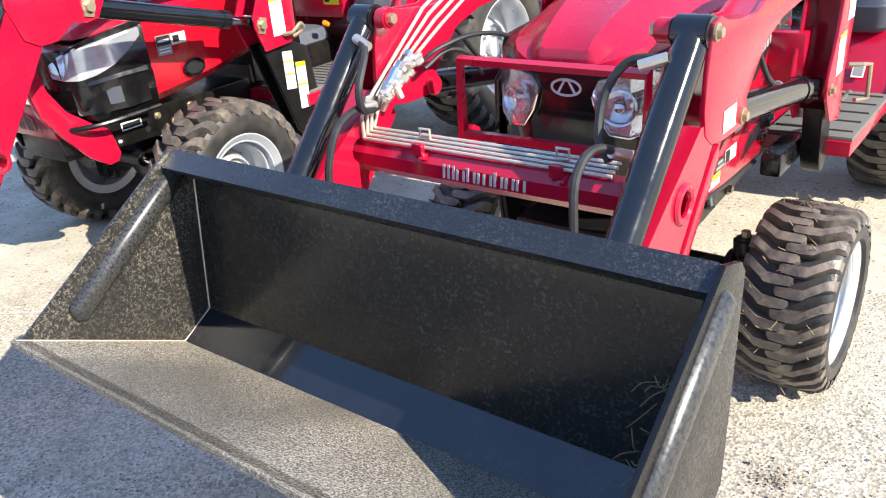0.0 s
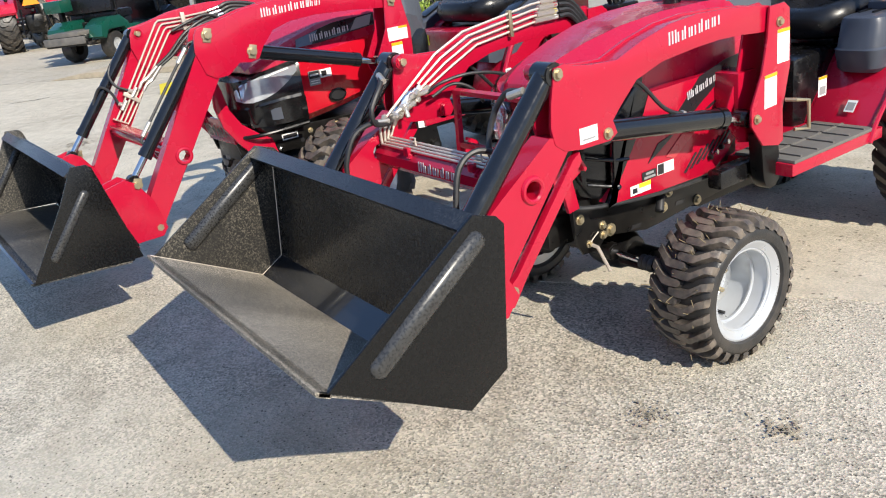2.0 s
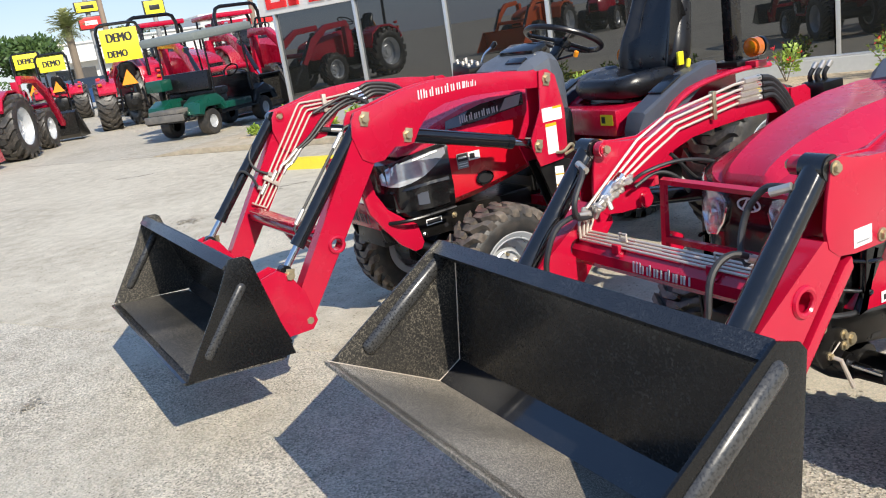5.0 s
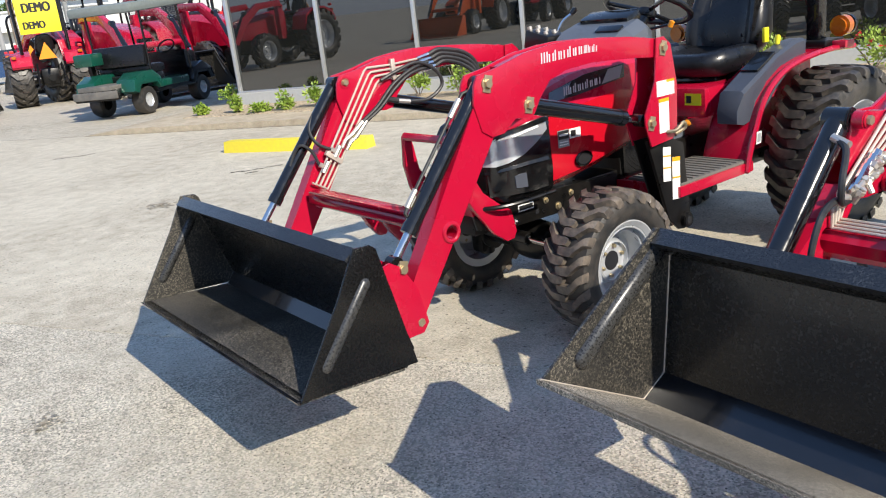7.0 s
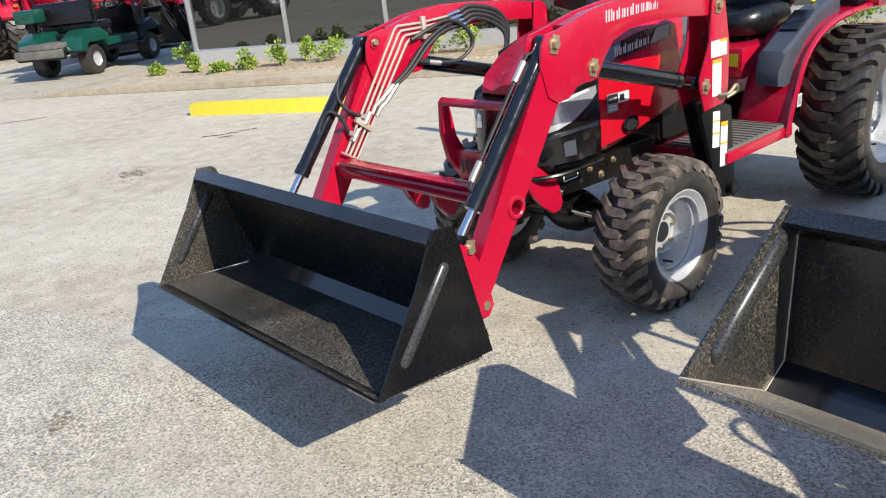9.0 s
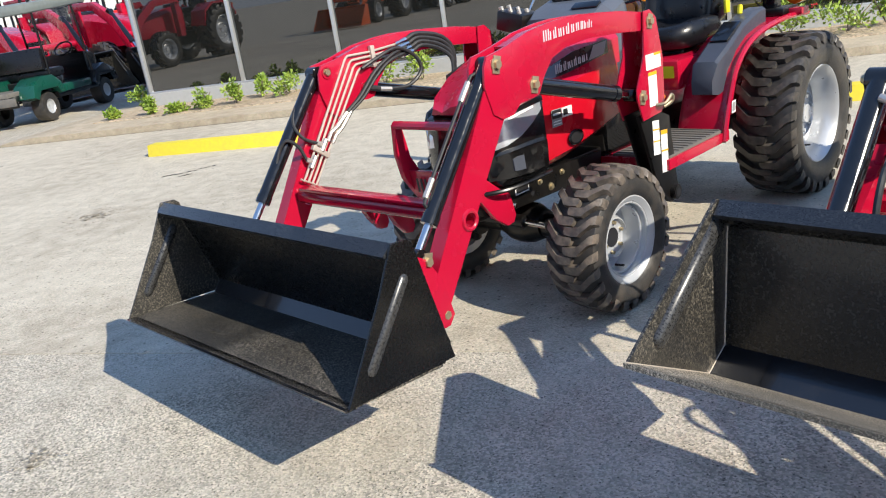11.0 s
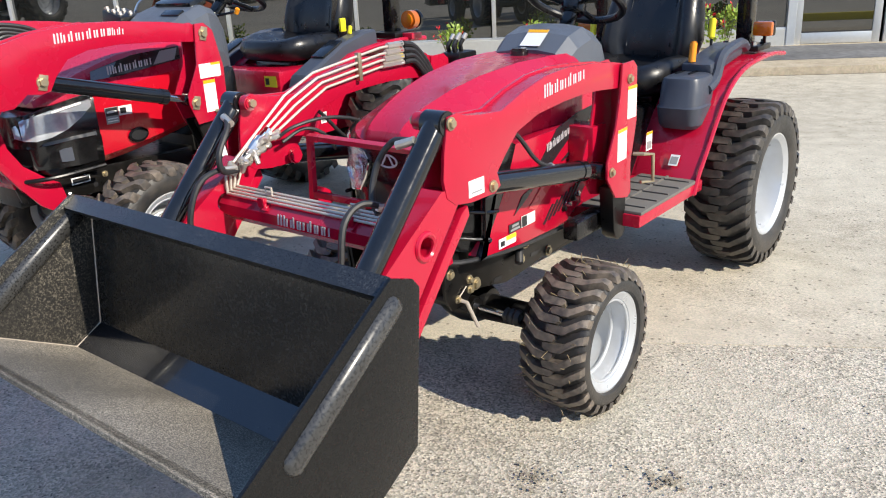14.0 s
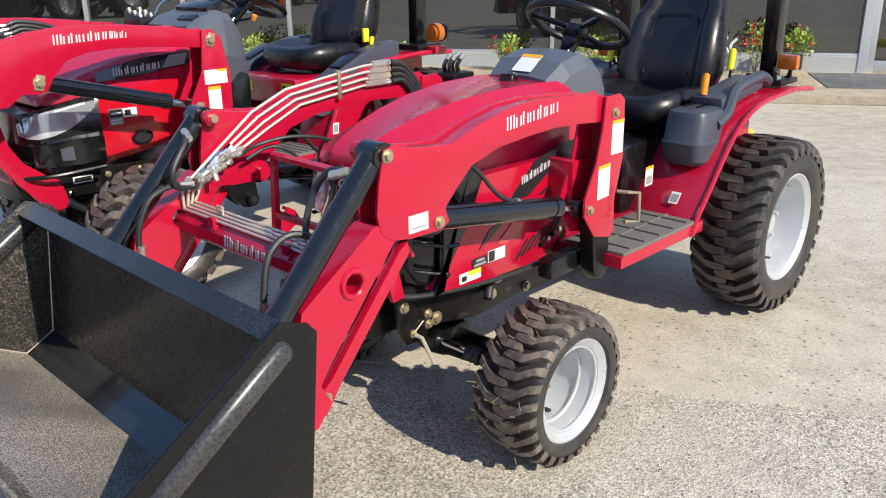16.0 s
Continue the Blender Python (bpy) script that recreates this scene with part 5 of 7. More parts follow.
    # front guard: two curved blades joined by a top bar and a front plate
    blade = [(-0.53, 0.835), (-0.505, 0.845), (-0.49, 0.79), (-0.475, 0.70), (-0.43, 0.62), (-0.35, 0.555), (-0.295, 0.520), (-0.262, 0.475), (-0.252, 0.430), (-0.268, 0.402), (-0.305, 0.398), (-0.37, 0.445), (-0.46, 0.53), (-0.52, 0.62), (-0.54, 0.72)]
    guard = part("front_guard", tube([(-0.168, -0.485, 0.832), (0.168, -0.485, 0.832)], 0.017, 8), RED, t, "red front guard with curved side blades")
    for s in (-1, 1):
        part("guard_blade", plate([(y + 0.032 * (1 if z > 0.5 else 0.3), z) for y, z in blade], s * 0.152, s * 0.180, 0.006), RED, guard)
    part("guard_plate", box((0, -0.448, 0.59), (0.31, 0.012, 0.12), (12, 0, 0), 0.002), RED, guard)
    word_bars("lettering", STICKBLACK, guard, (-0.12, -0.458, 0.560), (1, 0, 0), (0, -0.2, 1), 0.060, 5)
    # cowl, steering, seat
    rows = []
    for y, hw, z0, z1 in ((0.40, 0.27, 0.66, 1.10), (0.46, 0.285, 0.62, 1.135), (0.56, 0.275, 0.60, 1.165), (0.65, 0.215, 0.60, 1.14), (0.72, 0.150, 0.58, 1.07), (0.76, 0.10, 0.58, 0.98)):
        rows.append([(-hw * 0.56, y, z0 + 0.14), (-hw * 0.86, y, z1 - 0.20), (-hw * 0.80, y, z1 - 0.035), (-hw * 0.62, y, z1), (hw * 0.62, y, z1), (hw * 0.80, y, z1 - 0.035), (hw * 0.86, y, z1 - 0.20), (hw * 0.56, y, z0 + 0.14)])
    part("pedestal", box((0, 0.58, 0.68), (0.34, 0.30, 0.40), bevel=0.05), DARKPLASTIC, t)
    cowl = part("dashboard", loft(rows), GREY, t, "grey plastic dashboard cowl", angle=18)
    part("cowl_vent", box((0.10, 0.455, 1.135), (0.13, 0.04, 0.012), (30, 0, 0), 0.003), DARKPLASTIC, cowl, "black vent slot")
    valve = part("loader_valve", box((-0.26, 0.43, 1.10), (0.15, 0.13, 0.09), (0, 14, 0), 0.012), FRAME, t, "black loader valve block with bright fittings")
    for i in range(6):
        x, y, z = -0.31 + 0.05 * (i % 3), 0.40 + 0.055 * (i // 3), 1.150 - 0.012 * (i % 3)
        part("fitting", rod((x, y, z - 0.03), (x - 0.008, y - 0.010, z + 0.022), 0.011, 8, bevel=0.001), NICKEL, valve)
    part("joystick", tube([(-0.22, 0.47, 1.13), (-0.20, 0.49, 1.18), (-0.17, 0.52, 1.21)], 0.006, 8, curve=True), CHROME, valve)
    part("knob", rod((-0.172, 0.518, 1.205), (-0.155, 0.535, 1.232), 0.013, 12, bevel=0.005), DARKPLASTIC, valve)
    part("gauge_hood", box((0, 0.58, 1.17), (0.28, 0.10, 0.05), (20, 0, 0), 0.02), DARKPLASTIC, t)
    steering(t, (0, 0.84, 1.175), 0.195, 25, (0, 0.70, 1.05))
    for s in (-1, 1):
        part("stalk", tube([(s * 0.06, 0.72, 1.10), (s * 0.20, 0.74, 1.12)], 0.006), DARKPLASTIC, t)
    part("knob", rod((0.20, 0.74, 1.11), (0.215, 0.742, 1.135), 0.012, 10, bevel=0.003), KNOB, t)
    seat_parts(t, 1.26, 0.91, 1.02, 0.46)
    for s in (-1, 1):
        if s > 0:
            part("yellow_catch", box((s * 0.262, 1.40, 1.0), (0.016, 0.04, 0.07), bevel=0.004), YELLOW, t)
    part("seat_pan", box((0, 1.19, 0.745), (0.50, 0.54, 0.14), bevel=0.02), RED, t)
    for x in (-0.16, 0.18):
        sticker(t, (x - 0.04, 0.918, 0.735), (1, 0, 0), (0, 0, 1), 0.09, 0.055, (YELLOW, (STICKBLACK, 0.1, 0.4, 0.2, 0.8)), label="yellow warning sticker")
    part("pedal_tunnel", box((0, 0.80, 0.56), (0.26, 0.30, 0.18), bevel=0.05), GREY, t)
    part("knob", rod((0.20, 0.86, 0.66), (0.21, 0.83, 0.675), 0.012, 10, bevel=0.003), KNOB, t)
    part("platform", plate([(0.42, 0.44), (0.96, 0.44), (0.96, 0.485), (0.42, 0.485)], -0.47, 0.47, 0.006), RED, t, "red foot platform")
    for s in (-1, 1):
        mat = part("step_mat", box((s * 0.32, 0.68, 0.490), (0.28, 0.48, 0.012), bevel=0.003), MAT, t, "ribbed grey rubber mat")
        for i in range(12):
            part("mat_rib", box((s * 0.32, 0.46 + i * 0.04, 0.497), (0.26, 0.010, 0.006)), MAT, mat)
        arc = [(0.90, 0.45), (0.92, 0.53), (0.965, 0.63), (1.03, 0.745), (1.12, 0.82), (1.24, 0.868), (1.40, 0.893), (1.62, 0.905), (1.84, 0.895)]
        fender = part("fender", plate(arc + [(y + 0.012, z - 0.014) for y, z in arc[::-1]], s * 0.24, s * 0.475, 0.003), RED, t, "red rear fender")
        part("fender_lip", tube([(s * 0.475, y, z - 0.004) for y, z in arc], 0.014, 8, curve=True), RED, fender)
        part("fender_side", plate(arc + [(1.84, 0.60), (1.50, 0.45)], s * 0.24, s * 0.252), RED, fender)
        rows = []
        for y, z0, z1, c, w in ((0.90, 0.66, 0.73, 0.375, 0.050), (0.94, 0.65, 0.80, 0.375, 0.060), (1.08, 0.68, 0.865, 0.375, 0.064), (1.22, 0.78, 0.925, 0.372, 0.058), (1.40, 0.87, 0.965, 0.365, 0.052), (1.50, 0.88, 0.97, 0.36, 0.050)):
            rows.append([(s * c - w, y, z0), (s * c - w, y, z1 - 0.012), (s * c - w + 0.015, y, z1), (s * c + w - 0.015, y, z1), (s * c + w, y, z1 - 0.012), (s * c + w, y, z0)])
        cons = part("console", loft(rows), CONSOLE, t, "slate grey plastic side console")
        part("console_panel", box((s * 0.374, 1.15, 0.903), (0.085, 0.16, 0.010), (24, 0, 0), 0.002), DARKPLASTIC, cons)
        if s > 0:
            part("knob", rod((s * 0.345, 1.36, 0.955), (s * 0.345, 1.37, 1.00), 0.012, 12, bevel=0.004), YELLOW, cons)
        sticker(fender, (s * 0.4905, 0.945 if s > 0 else 0.99, 0.565), (0, s, 0), (0, 0.1, 1), 0.038, 0.055, (WHITE, (STICKGREY, 0.15, 0.85, 0.15, 0.85)))
        part("rops_foot", box((s * 0.36, 1.70, 0.925), (0.18, 0.18, 0.03), bevel=0.005), FRAME, t)
        part("rops_post", box((s * 0.35, 1.71, 1.40), (0.065, 0.08, 0.95), bevel=0.010), BLACK, t, "black roll bar post")
        part("lamp_arm", box((s * 0.455, 1.72, 0.915), (0.12, 0.09, 0.035), bevel=0.006), RED, t)
        lamp = part("turn_signal", rod((s * 0.47, 1.69, 1.00), (s * 0.47, 1.76, 1.00), 0.050, 24, bevel=0.014), AMBER, t, "round amber turn signal lamp")
        part("lamp_housing", rod((s * 0.47, 1.755, 1.00), (s * 0.47, 1.785, 1.00), 0.05, 24, bevel=0.006), DARKPLASTIC, lamp)
    part("rops_bar", box((0, 1.71, 1.90), (0.78, 0.08, 0.065), bevel=0.010), BLACK, t)
    part("seat_wing", plate([(1.38, 1.02), (1.50, 1.02), (1.56, 1.14), (1.50, 1.32), (1.44, 1.34)], 0.19, 0.20), DARKPLASTIC, t)
    # loader
    boom = [(-0.630, 1.060), (-0.612, 1.090), (-0.57, 1.096), (-0.515, 1.106), (-0.40, 1.134), (-0.28, 1.147), (-0.19, 1.150), (-0.03, 1.143), (0.143, 1.126), (0.29, 1.103), (0.33, 1.085), (0.33, 1.025), (0.28, 1.033), (0.115, 1.049), (-0.07, 1.059), (-0.20, 1.052), (-0.286, 1.028), (-0.340, 0.974), (-0.372, 0.925), (-0.410, 0.918), (-0.460, 0.925), (-0.516, 0.885), (-0.571, 0.882), (-0.612, 0.907), (-0.640, 1.00)]
    arm = [(-0.632, 0.997), (-0.878, 0.609), (-0.955, 0.488), (-0.988, 0.40), (-0.965, 0.332), (-0.935, 0.340), (-0.920, 0.372), (-0.559, 0.885), (-0.59, 0.95)]
    post = [(0.285, 1.105), (0.330, 1.106), (0.371, 1.073), (0.405, 0.915), (0.398, 0.72), (0.37, 0.700), (0.236, 0.691), (0.203, 0.78), (0.203, 0.82), (0.268, 0.939)]
    foot = [(0.235, 0.71), (0.365, 0.71), (0.465, 0.665), (0.505, 0.34), (0.490, 0.308), (0.46, 0.296), (0.425, 0.302), (0.36, 0.36), (0.27, 0.62)]
    for s in (-1, 1):
        b = part("loader_boom", plate(boom, s * 0.455, s * 0.465, 0.002), RED, t, "curved red loader boom")
        part("boom_plate", plate(boom, s * 0.390, s * 0.400, 0.002), RED, b)
        top = [(-0.50, 1.104), (-0.40, 1.128), (-0.28, 1.141), (-0.19, 1.144), (-0.03, 1.137), (0.143, 1.120), (0.32, 1.09)]
        part("boom_cap", plate(top + [(y, z - 0.008) for y, z in top[::-1]], s * 0.400, s * 0.455), RED, b)
        under = [(0.28, 1.041), (0.115, 1.057), (-0.07, 1.067), (-0.20, 1.060), (-0.286, 1.036), (-0.340, 0.982)]
        part("boom_floor", plate(under + [(y, z + 0.008) for y, z in under[::-1]], s * 0.400, s * 0.455), RED, b)
        a = part("loader_arm", plate(bored(arm, 0, (-0.783, 0.608), 0.026), s * 0.402, s * 0.459), RED, t, "red lower loader arm")
        ring = [(s * 0.459, -0.783 + 0.030 * math.cos(q * math.pi / 12), 0.608 + 0.030 * math.sin(q * math.pi / 12)) for q in range(24)]
        part("pivot_ring", tube(ring, 0.008, 8, closed=True), RED, a)
        p = part("loader_post", plate(post, s * 0.470, s * 0.478, 0.002), RED, t, "red loader upright")
        part("post_plate", plate(post, s * 0.378, s * 0.386, 0.002), RED, p)
        web = [(0.371, 1.06), (0.405, 0.915), (0.398, 0.72), (0.37, 0.705)]
        part("post_web", plate(web + [(y - 0.008, z) for y, z in web[::-1]], s * 0.386, s * 0.470), RED, p)
        f = part("post_foot", plate(foot, s * 0.44, s * 0.456, 0.003), FRAME, t, "black loader bracket with white stickers")
        part("foot_plate", plate(foot, s * 0.38, s * 0.392, 0.003), FRAME, f)
        part("foot_boss", rod((s * 0.445, 0.464, 0.336), (s * 0.478, 0.464, 0.336), 0.032, 24, bevel=0.004), FRAME, f)
        part("boss_hole", rod((s * 0.4785, 0.464, 0.336), (s * 0.4795, 0.464, 0.336), 0.017, 20), STICKBLACK, f)
        part("cross_member", rod((s * 0.15, 0.40, 0.40), (s * 0.44, 0.40, 0.40), 0.03, 14), FRAME, f)
        sticker(f, (s * 0.456, 0.327 if s > 0 else 0.379, 0.528), (0, s, -s * 0.12), (0, 0.02, 1), 0.050, 0.142, (WHITE, (ORANGE, 0, 1, 0.72, 0.76), (ORANGE, 0, 1, 0.38, 0.42)), label="white sticker strip")
        sticker(f, (s * 0.456, 0.384 if s > 0 else 0.437, 0.440), (0, s, -s * 0.10), (0, 0.02, 1), 0.051, 0.178, (WHITE, (ORANGE, 0, 1, 0.9, 1.0), (ORANGE, 0, 1, 0.5, 0.54)), label="white sticker strip")
        sticker(p, (s * 0.478, 0.275 if s > 0 else 0.385, 0.880), (0, s, 0), (0, 0, 1), 0.11, 0.060, (WHITE, (ORANGE, 0.55, 1, 0.84, 1)), label="white and orange warning sticker")
        sticker(p, (s * 0.478, 0.285 if s > 0 else 0.345, 0.735), (0, s, 0), (0, 0, 1), 0.062, 0.135, (WHITE, (ORANGE, 0, 1, 0.9, 1)), label="white and orange warning sticker")
        part("lock_pin", tube([(s * 0.48, 0.33, 0.735), (s * 0.51, 0.35, 0.74), (s * 0.515, 0.39, 0.765), (s * 0.51, 0.405, 0.74), (s * 0.49, 0.37, 0.72)], 0.007, 8, curve=True), ZINC, p)
        for y, z, x, tall in ((-0.577, 1.059, 0.465, 1), (-0.398, 0.961, 0.465, 1), (0.319, 1.064, 0.478, 1), (0.235, 0.785, 0.478, 1), (-0.955, 0.352, 0.462, 0), (-1.000, 0.545, 0.468, 0)):
            bolt("bolt", (s * x, y, z), b, 0.018, s, h=0.016)
            part("bolt_tab", plate([(y - 0.022, z - 0.024), (y + 0.010, z - 0.032), (y + 0.026, z + 0.022), (y - 0.006, z + 0.030)], s * x, s * (x + 0.005), 0.001), ZINC, b)
        cx, cy = (0.428, 0.0) if s > 0 else (0.445, -0.032)
        cylinder(t, "bucket_cylinder", (s * cx, -0.577 + cy, 1.059), (s * cx, -0.930 + cy, 0.640), (s * cx, -1.000 + cy, 0.558), 0.0265, 0.014, "glossy black bucket cylinder")
        cylinder(t, "lift_cylinder", (s * 0.428, -0.398, 0.961), (s * 0.428, 0.125, 0.824), (s * 0.428, 0.235, 0.796), 0.030, 0.016, "black lift cylinder with a chrome rod")
        if s > 0:
            part("cylinder_line", tube([(s * 0.415, -0.600, 1.045), (s * 0.412, -0.640, 1.036), (s * 0.410, -0.662, 1.012), (s * 0.410, -0.902, 0.728), (s * 0.415, -0.925, 0.700), (s * 0.420, -0.912, 0.672)], 0.0058, 8), HOSE, t)
            part("fitting", rod((s * 0.411, -0.655, 1.020), (s * 0.410, -0.700, 0.967), 0.0095, 8), NICKEL, t)
            part("fitting", rod((s * 0.410, -0.870, 0.766), (s * 0.410, -0.912, 0.716), 0.0095, 8), NICKEL, t)
        for x in (0.378, 0.466):
            part("bucket_ear", plate([(-1.13, 0.560), (-1.045, 0.580), (-1.005, 0.555), (-0.952, 0.470), (-0.925, 0.345), (-0.95, 0.315), (-1.07, 0.315), (-1.135, 0.560)], s * x, s * (x + 0.010), 0.002), RED, t)
        # boom lettering
        if s > 0:
            word_bars("lettering", SILVER, b, (0.465, -0.325, 1.088), (0, 1, 0.04), (0, -0.04, 1), 0.036, 8, "silver lettering")
            word_bars("lettering", SILVER, b, (0.465, -0.11, 1.097), (0, 1, -0.02), (0, 0.02, 1), 0.027, 3)
        else:
            word_bars("lettering", SILVER, b, (-0.465, 0.02, 1.088), (0, -1, 0), (0, 0, 1), 0.036, 8, "silver lettering")
    cross = part("torque_tube", rod((-0.40, -0.805, 0.628), (0.40, -0.805, 0.628), 0.030, 24), RED, t, "red cross tube")
    part("tube_cover", box((0, -0.815, 0.662), (0.74, 0.055, 0.012), bevel=0.003), RED, cross)
    for x in (-0.06, 0.08):
        part("tube_tusk", plate([(-0.815, 0.61), (-0.745, 0.61), (-0.712, 0.560), (-0.706, 0.528), (-0.722, 0.508), (-0.750, 0.512), (-0.785, 0.555)], x, x + 0.03, 0.004), RED, cross)
    # pale steel lines along the inside of the far arm, then black hoses to the valve
    for i in range(4):
        x, d = -0.383, 0.017 * i
        part("steel_line", tube([(x, -0.812 + d, 0.694 - 0.6 * d), (x, -0.800 + d, 0.684 - 0.6 * d), (x, -0.786 + d, 0.700 - 0.6 * d), (x, -0.497 + d, 1.094 - 1.15 * d), (x, -0.482 + d, 1.104 - 1.15 * d), (x, -0.363 + 0.7 * d, 1.101 - d), (x, -0.215 + 0.6 * d, 1.108 - d)], 0.0048, 8), STEEL, t, "pale steel hydraulic line")
        part("fitting", rod((x, -0.225 + 0.6 * d, 1.108 - d), (x + 0.004, -0.165 + 0.6 * d, 1.118 - d), 0.0105, 8), CHROME, t)
        part("hose", tube([(x + 0.004, -0.165 + 0.6 * d, 1.118 - d), (x + 0.006, -0.10 + 0.5 * d, 1.132 - d), (x + 0.012, 0.035 - 0.3 * d, 1.100 - d), (x + 0.016 + 0.3 * d, 0.096 - 0.6 * d, 1.027 - 0.6 * d), (x + 0.02 + 0.5 * d, 0.074 - 0.5 * d, 0.908), (x + 0.03 + d, 0.050, 0.83)], 0.0095, 8, curve=True), HOSE, t, "black hydraulic hose")
    for y, z in ((-0.358, 1.082), (-0.70, 0.775)):
        part("line_clamp", box((-0.379, y, z), (0.018, 0.020, 0.085), (0 if y > -0.5 else 52, 0, 0), 0.002), STEEL, t)
    # a hose loop over the lift cylinder, two hoses down to the tee fittings
    part("hose", tube([(-0.372, -0.43, 1.045), (-0.362, -0.36, 1.070), (-0.358, -0.245, 1.095), (-0.352, -0.155, 1.050), (-0.352, -0.128, 0.985), (-0.358, -0.20, 0.936), (-0.365, -0.30, 0.938)], 0.0078, 8, curve=True), HOSE, t, "looped black hydraulic hose")
    part("fitting", rod((-0.365, -0.30, 0.938), (-0.372, -0.355, 0.950), 0.010, 8), NICKEL, t)
    part("fitting", rod((-0.372, -0.355, 0.950), (-0.380, -0.41, 0.966), 0.012, 10), HOSE, t)
    for k in range(2):
        part("hose", tube([(-0.368, -0.180 + 0.02 * k, 1.090 - 0.02 * k), (-0.360, -0.28, 1.070 - 0.016 * k), (-0.358, -0.38 + 0.012 * k, 1.022 - 0.014 * k), (-0.362, -0.47 + 0.014 * k, 0.944 - 0.008 * k), (-0.370, -0.545 + 0.02 * k, 0.895)], 0.0080, 8, curve=True), HOSE, t, "black hydraulic hose")
        part("fitting", rod((-0.370, -0.545 + 0.02 * k, 0.895), (-0.378, -0.60 + 0.02 * k, 0.850 - 0.012 * k), 0.0100, 8, bevel=0.001), NICKEL, t)
        part("fitting", tube([(-0.378, -0.60 + 0.02 * k, 0.850 - 0.012 * k), (-0.376, -0.635 + 0.02 * k, 0.835 - 0.015 * k), (-0.380, -0.655 + 0.02 * k, 0.805 - 0.012 * k)], 0.0085, 8), NICKEL, t)
    for y, z in ((-0.683, 0.796), (-0.746, 0.745)):
        bm = rod((-0.375, y + 0.016, z + 0.020), (-0.375, y - 0.016, z - 0.020), 0.0110, 8, bevel=0.001)
        rod((-0.375, y, z), (-0.382, y - 0.024, z + 0.014), 0.0105, 6, bm, bevel=0.001)
        part("tee_fitting", bm, NICKEL, t, "bright tee fitting on the steel lines")
    part("cylinder_hose", tube([(-0.382, -0.705, 0.808), (-0.395, -0.757, 0.841), (-0.425, -0.768, 0.893), (-0.445, -0.735, 0.944), (-0.448, -0.690, 0.972)], 0.0068, 8, curve=True), HOSE, t, "black cylinder hose")
    part("cylinder_hose", tube([(-0.382, -0.768, 0.757), (-0.392, -0.788, 0.815), (-0.410, -0.823, 0.846), (-0.428, -0.850, 0.815), (-0.432, -0.885, 0.745), (-0.435, -0.918, 0.705)], 0.0068, 8, curve=True), HOSE, t, "black cylinder hose")
    part("fitting", rod((-0.448, -0.690, 0.972), (-0.450, -0.655, 1.005), 0.0100, 8), NICKEL, t)
    part("fitting", rod((-0.435, -0.918, 0.705), (-0.440, -0.945, 0.672), 0.0100, 8), NICKEL, t)
    for y, z in ((-0.592, 1.060), (-0.412, 0.968)):
        bolt("bolt", (-0.390, y, z), t, 0.015, 1, h=0.012)
        part("bolt_washer", rod((-0.390, y, z), (-0.386, y, z), 0.024, 18), RED, t)
    b = bucket(t, 0.642, (-1.482, 0.332), (-1.13, 0.300), (-1.095, 0.345), (-1.205, 0.672), (-1.255, 0.705),
               [(-1.482, 0.330), (-1.085, 0.304), (-1.178, 0.690), (-1.195, 0.704), (-1.250, 0.708), (-1.32, 0.58)], ((-1.388, 0.398), (-1.228, 0.601)), DARKFLOOR, back_mat=BUCKET)
    b.location.x = -0.029
    return t


large_tractor()


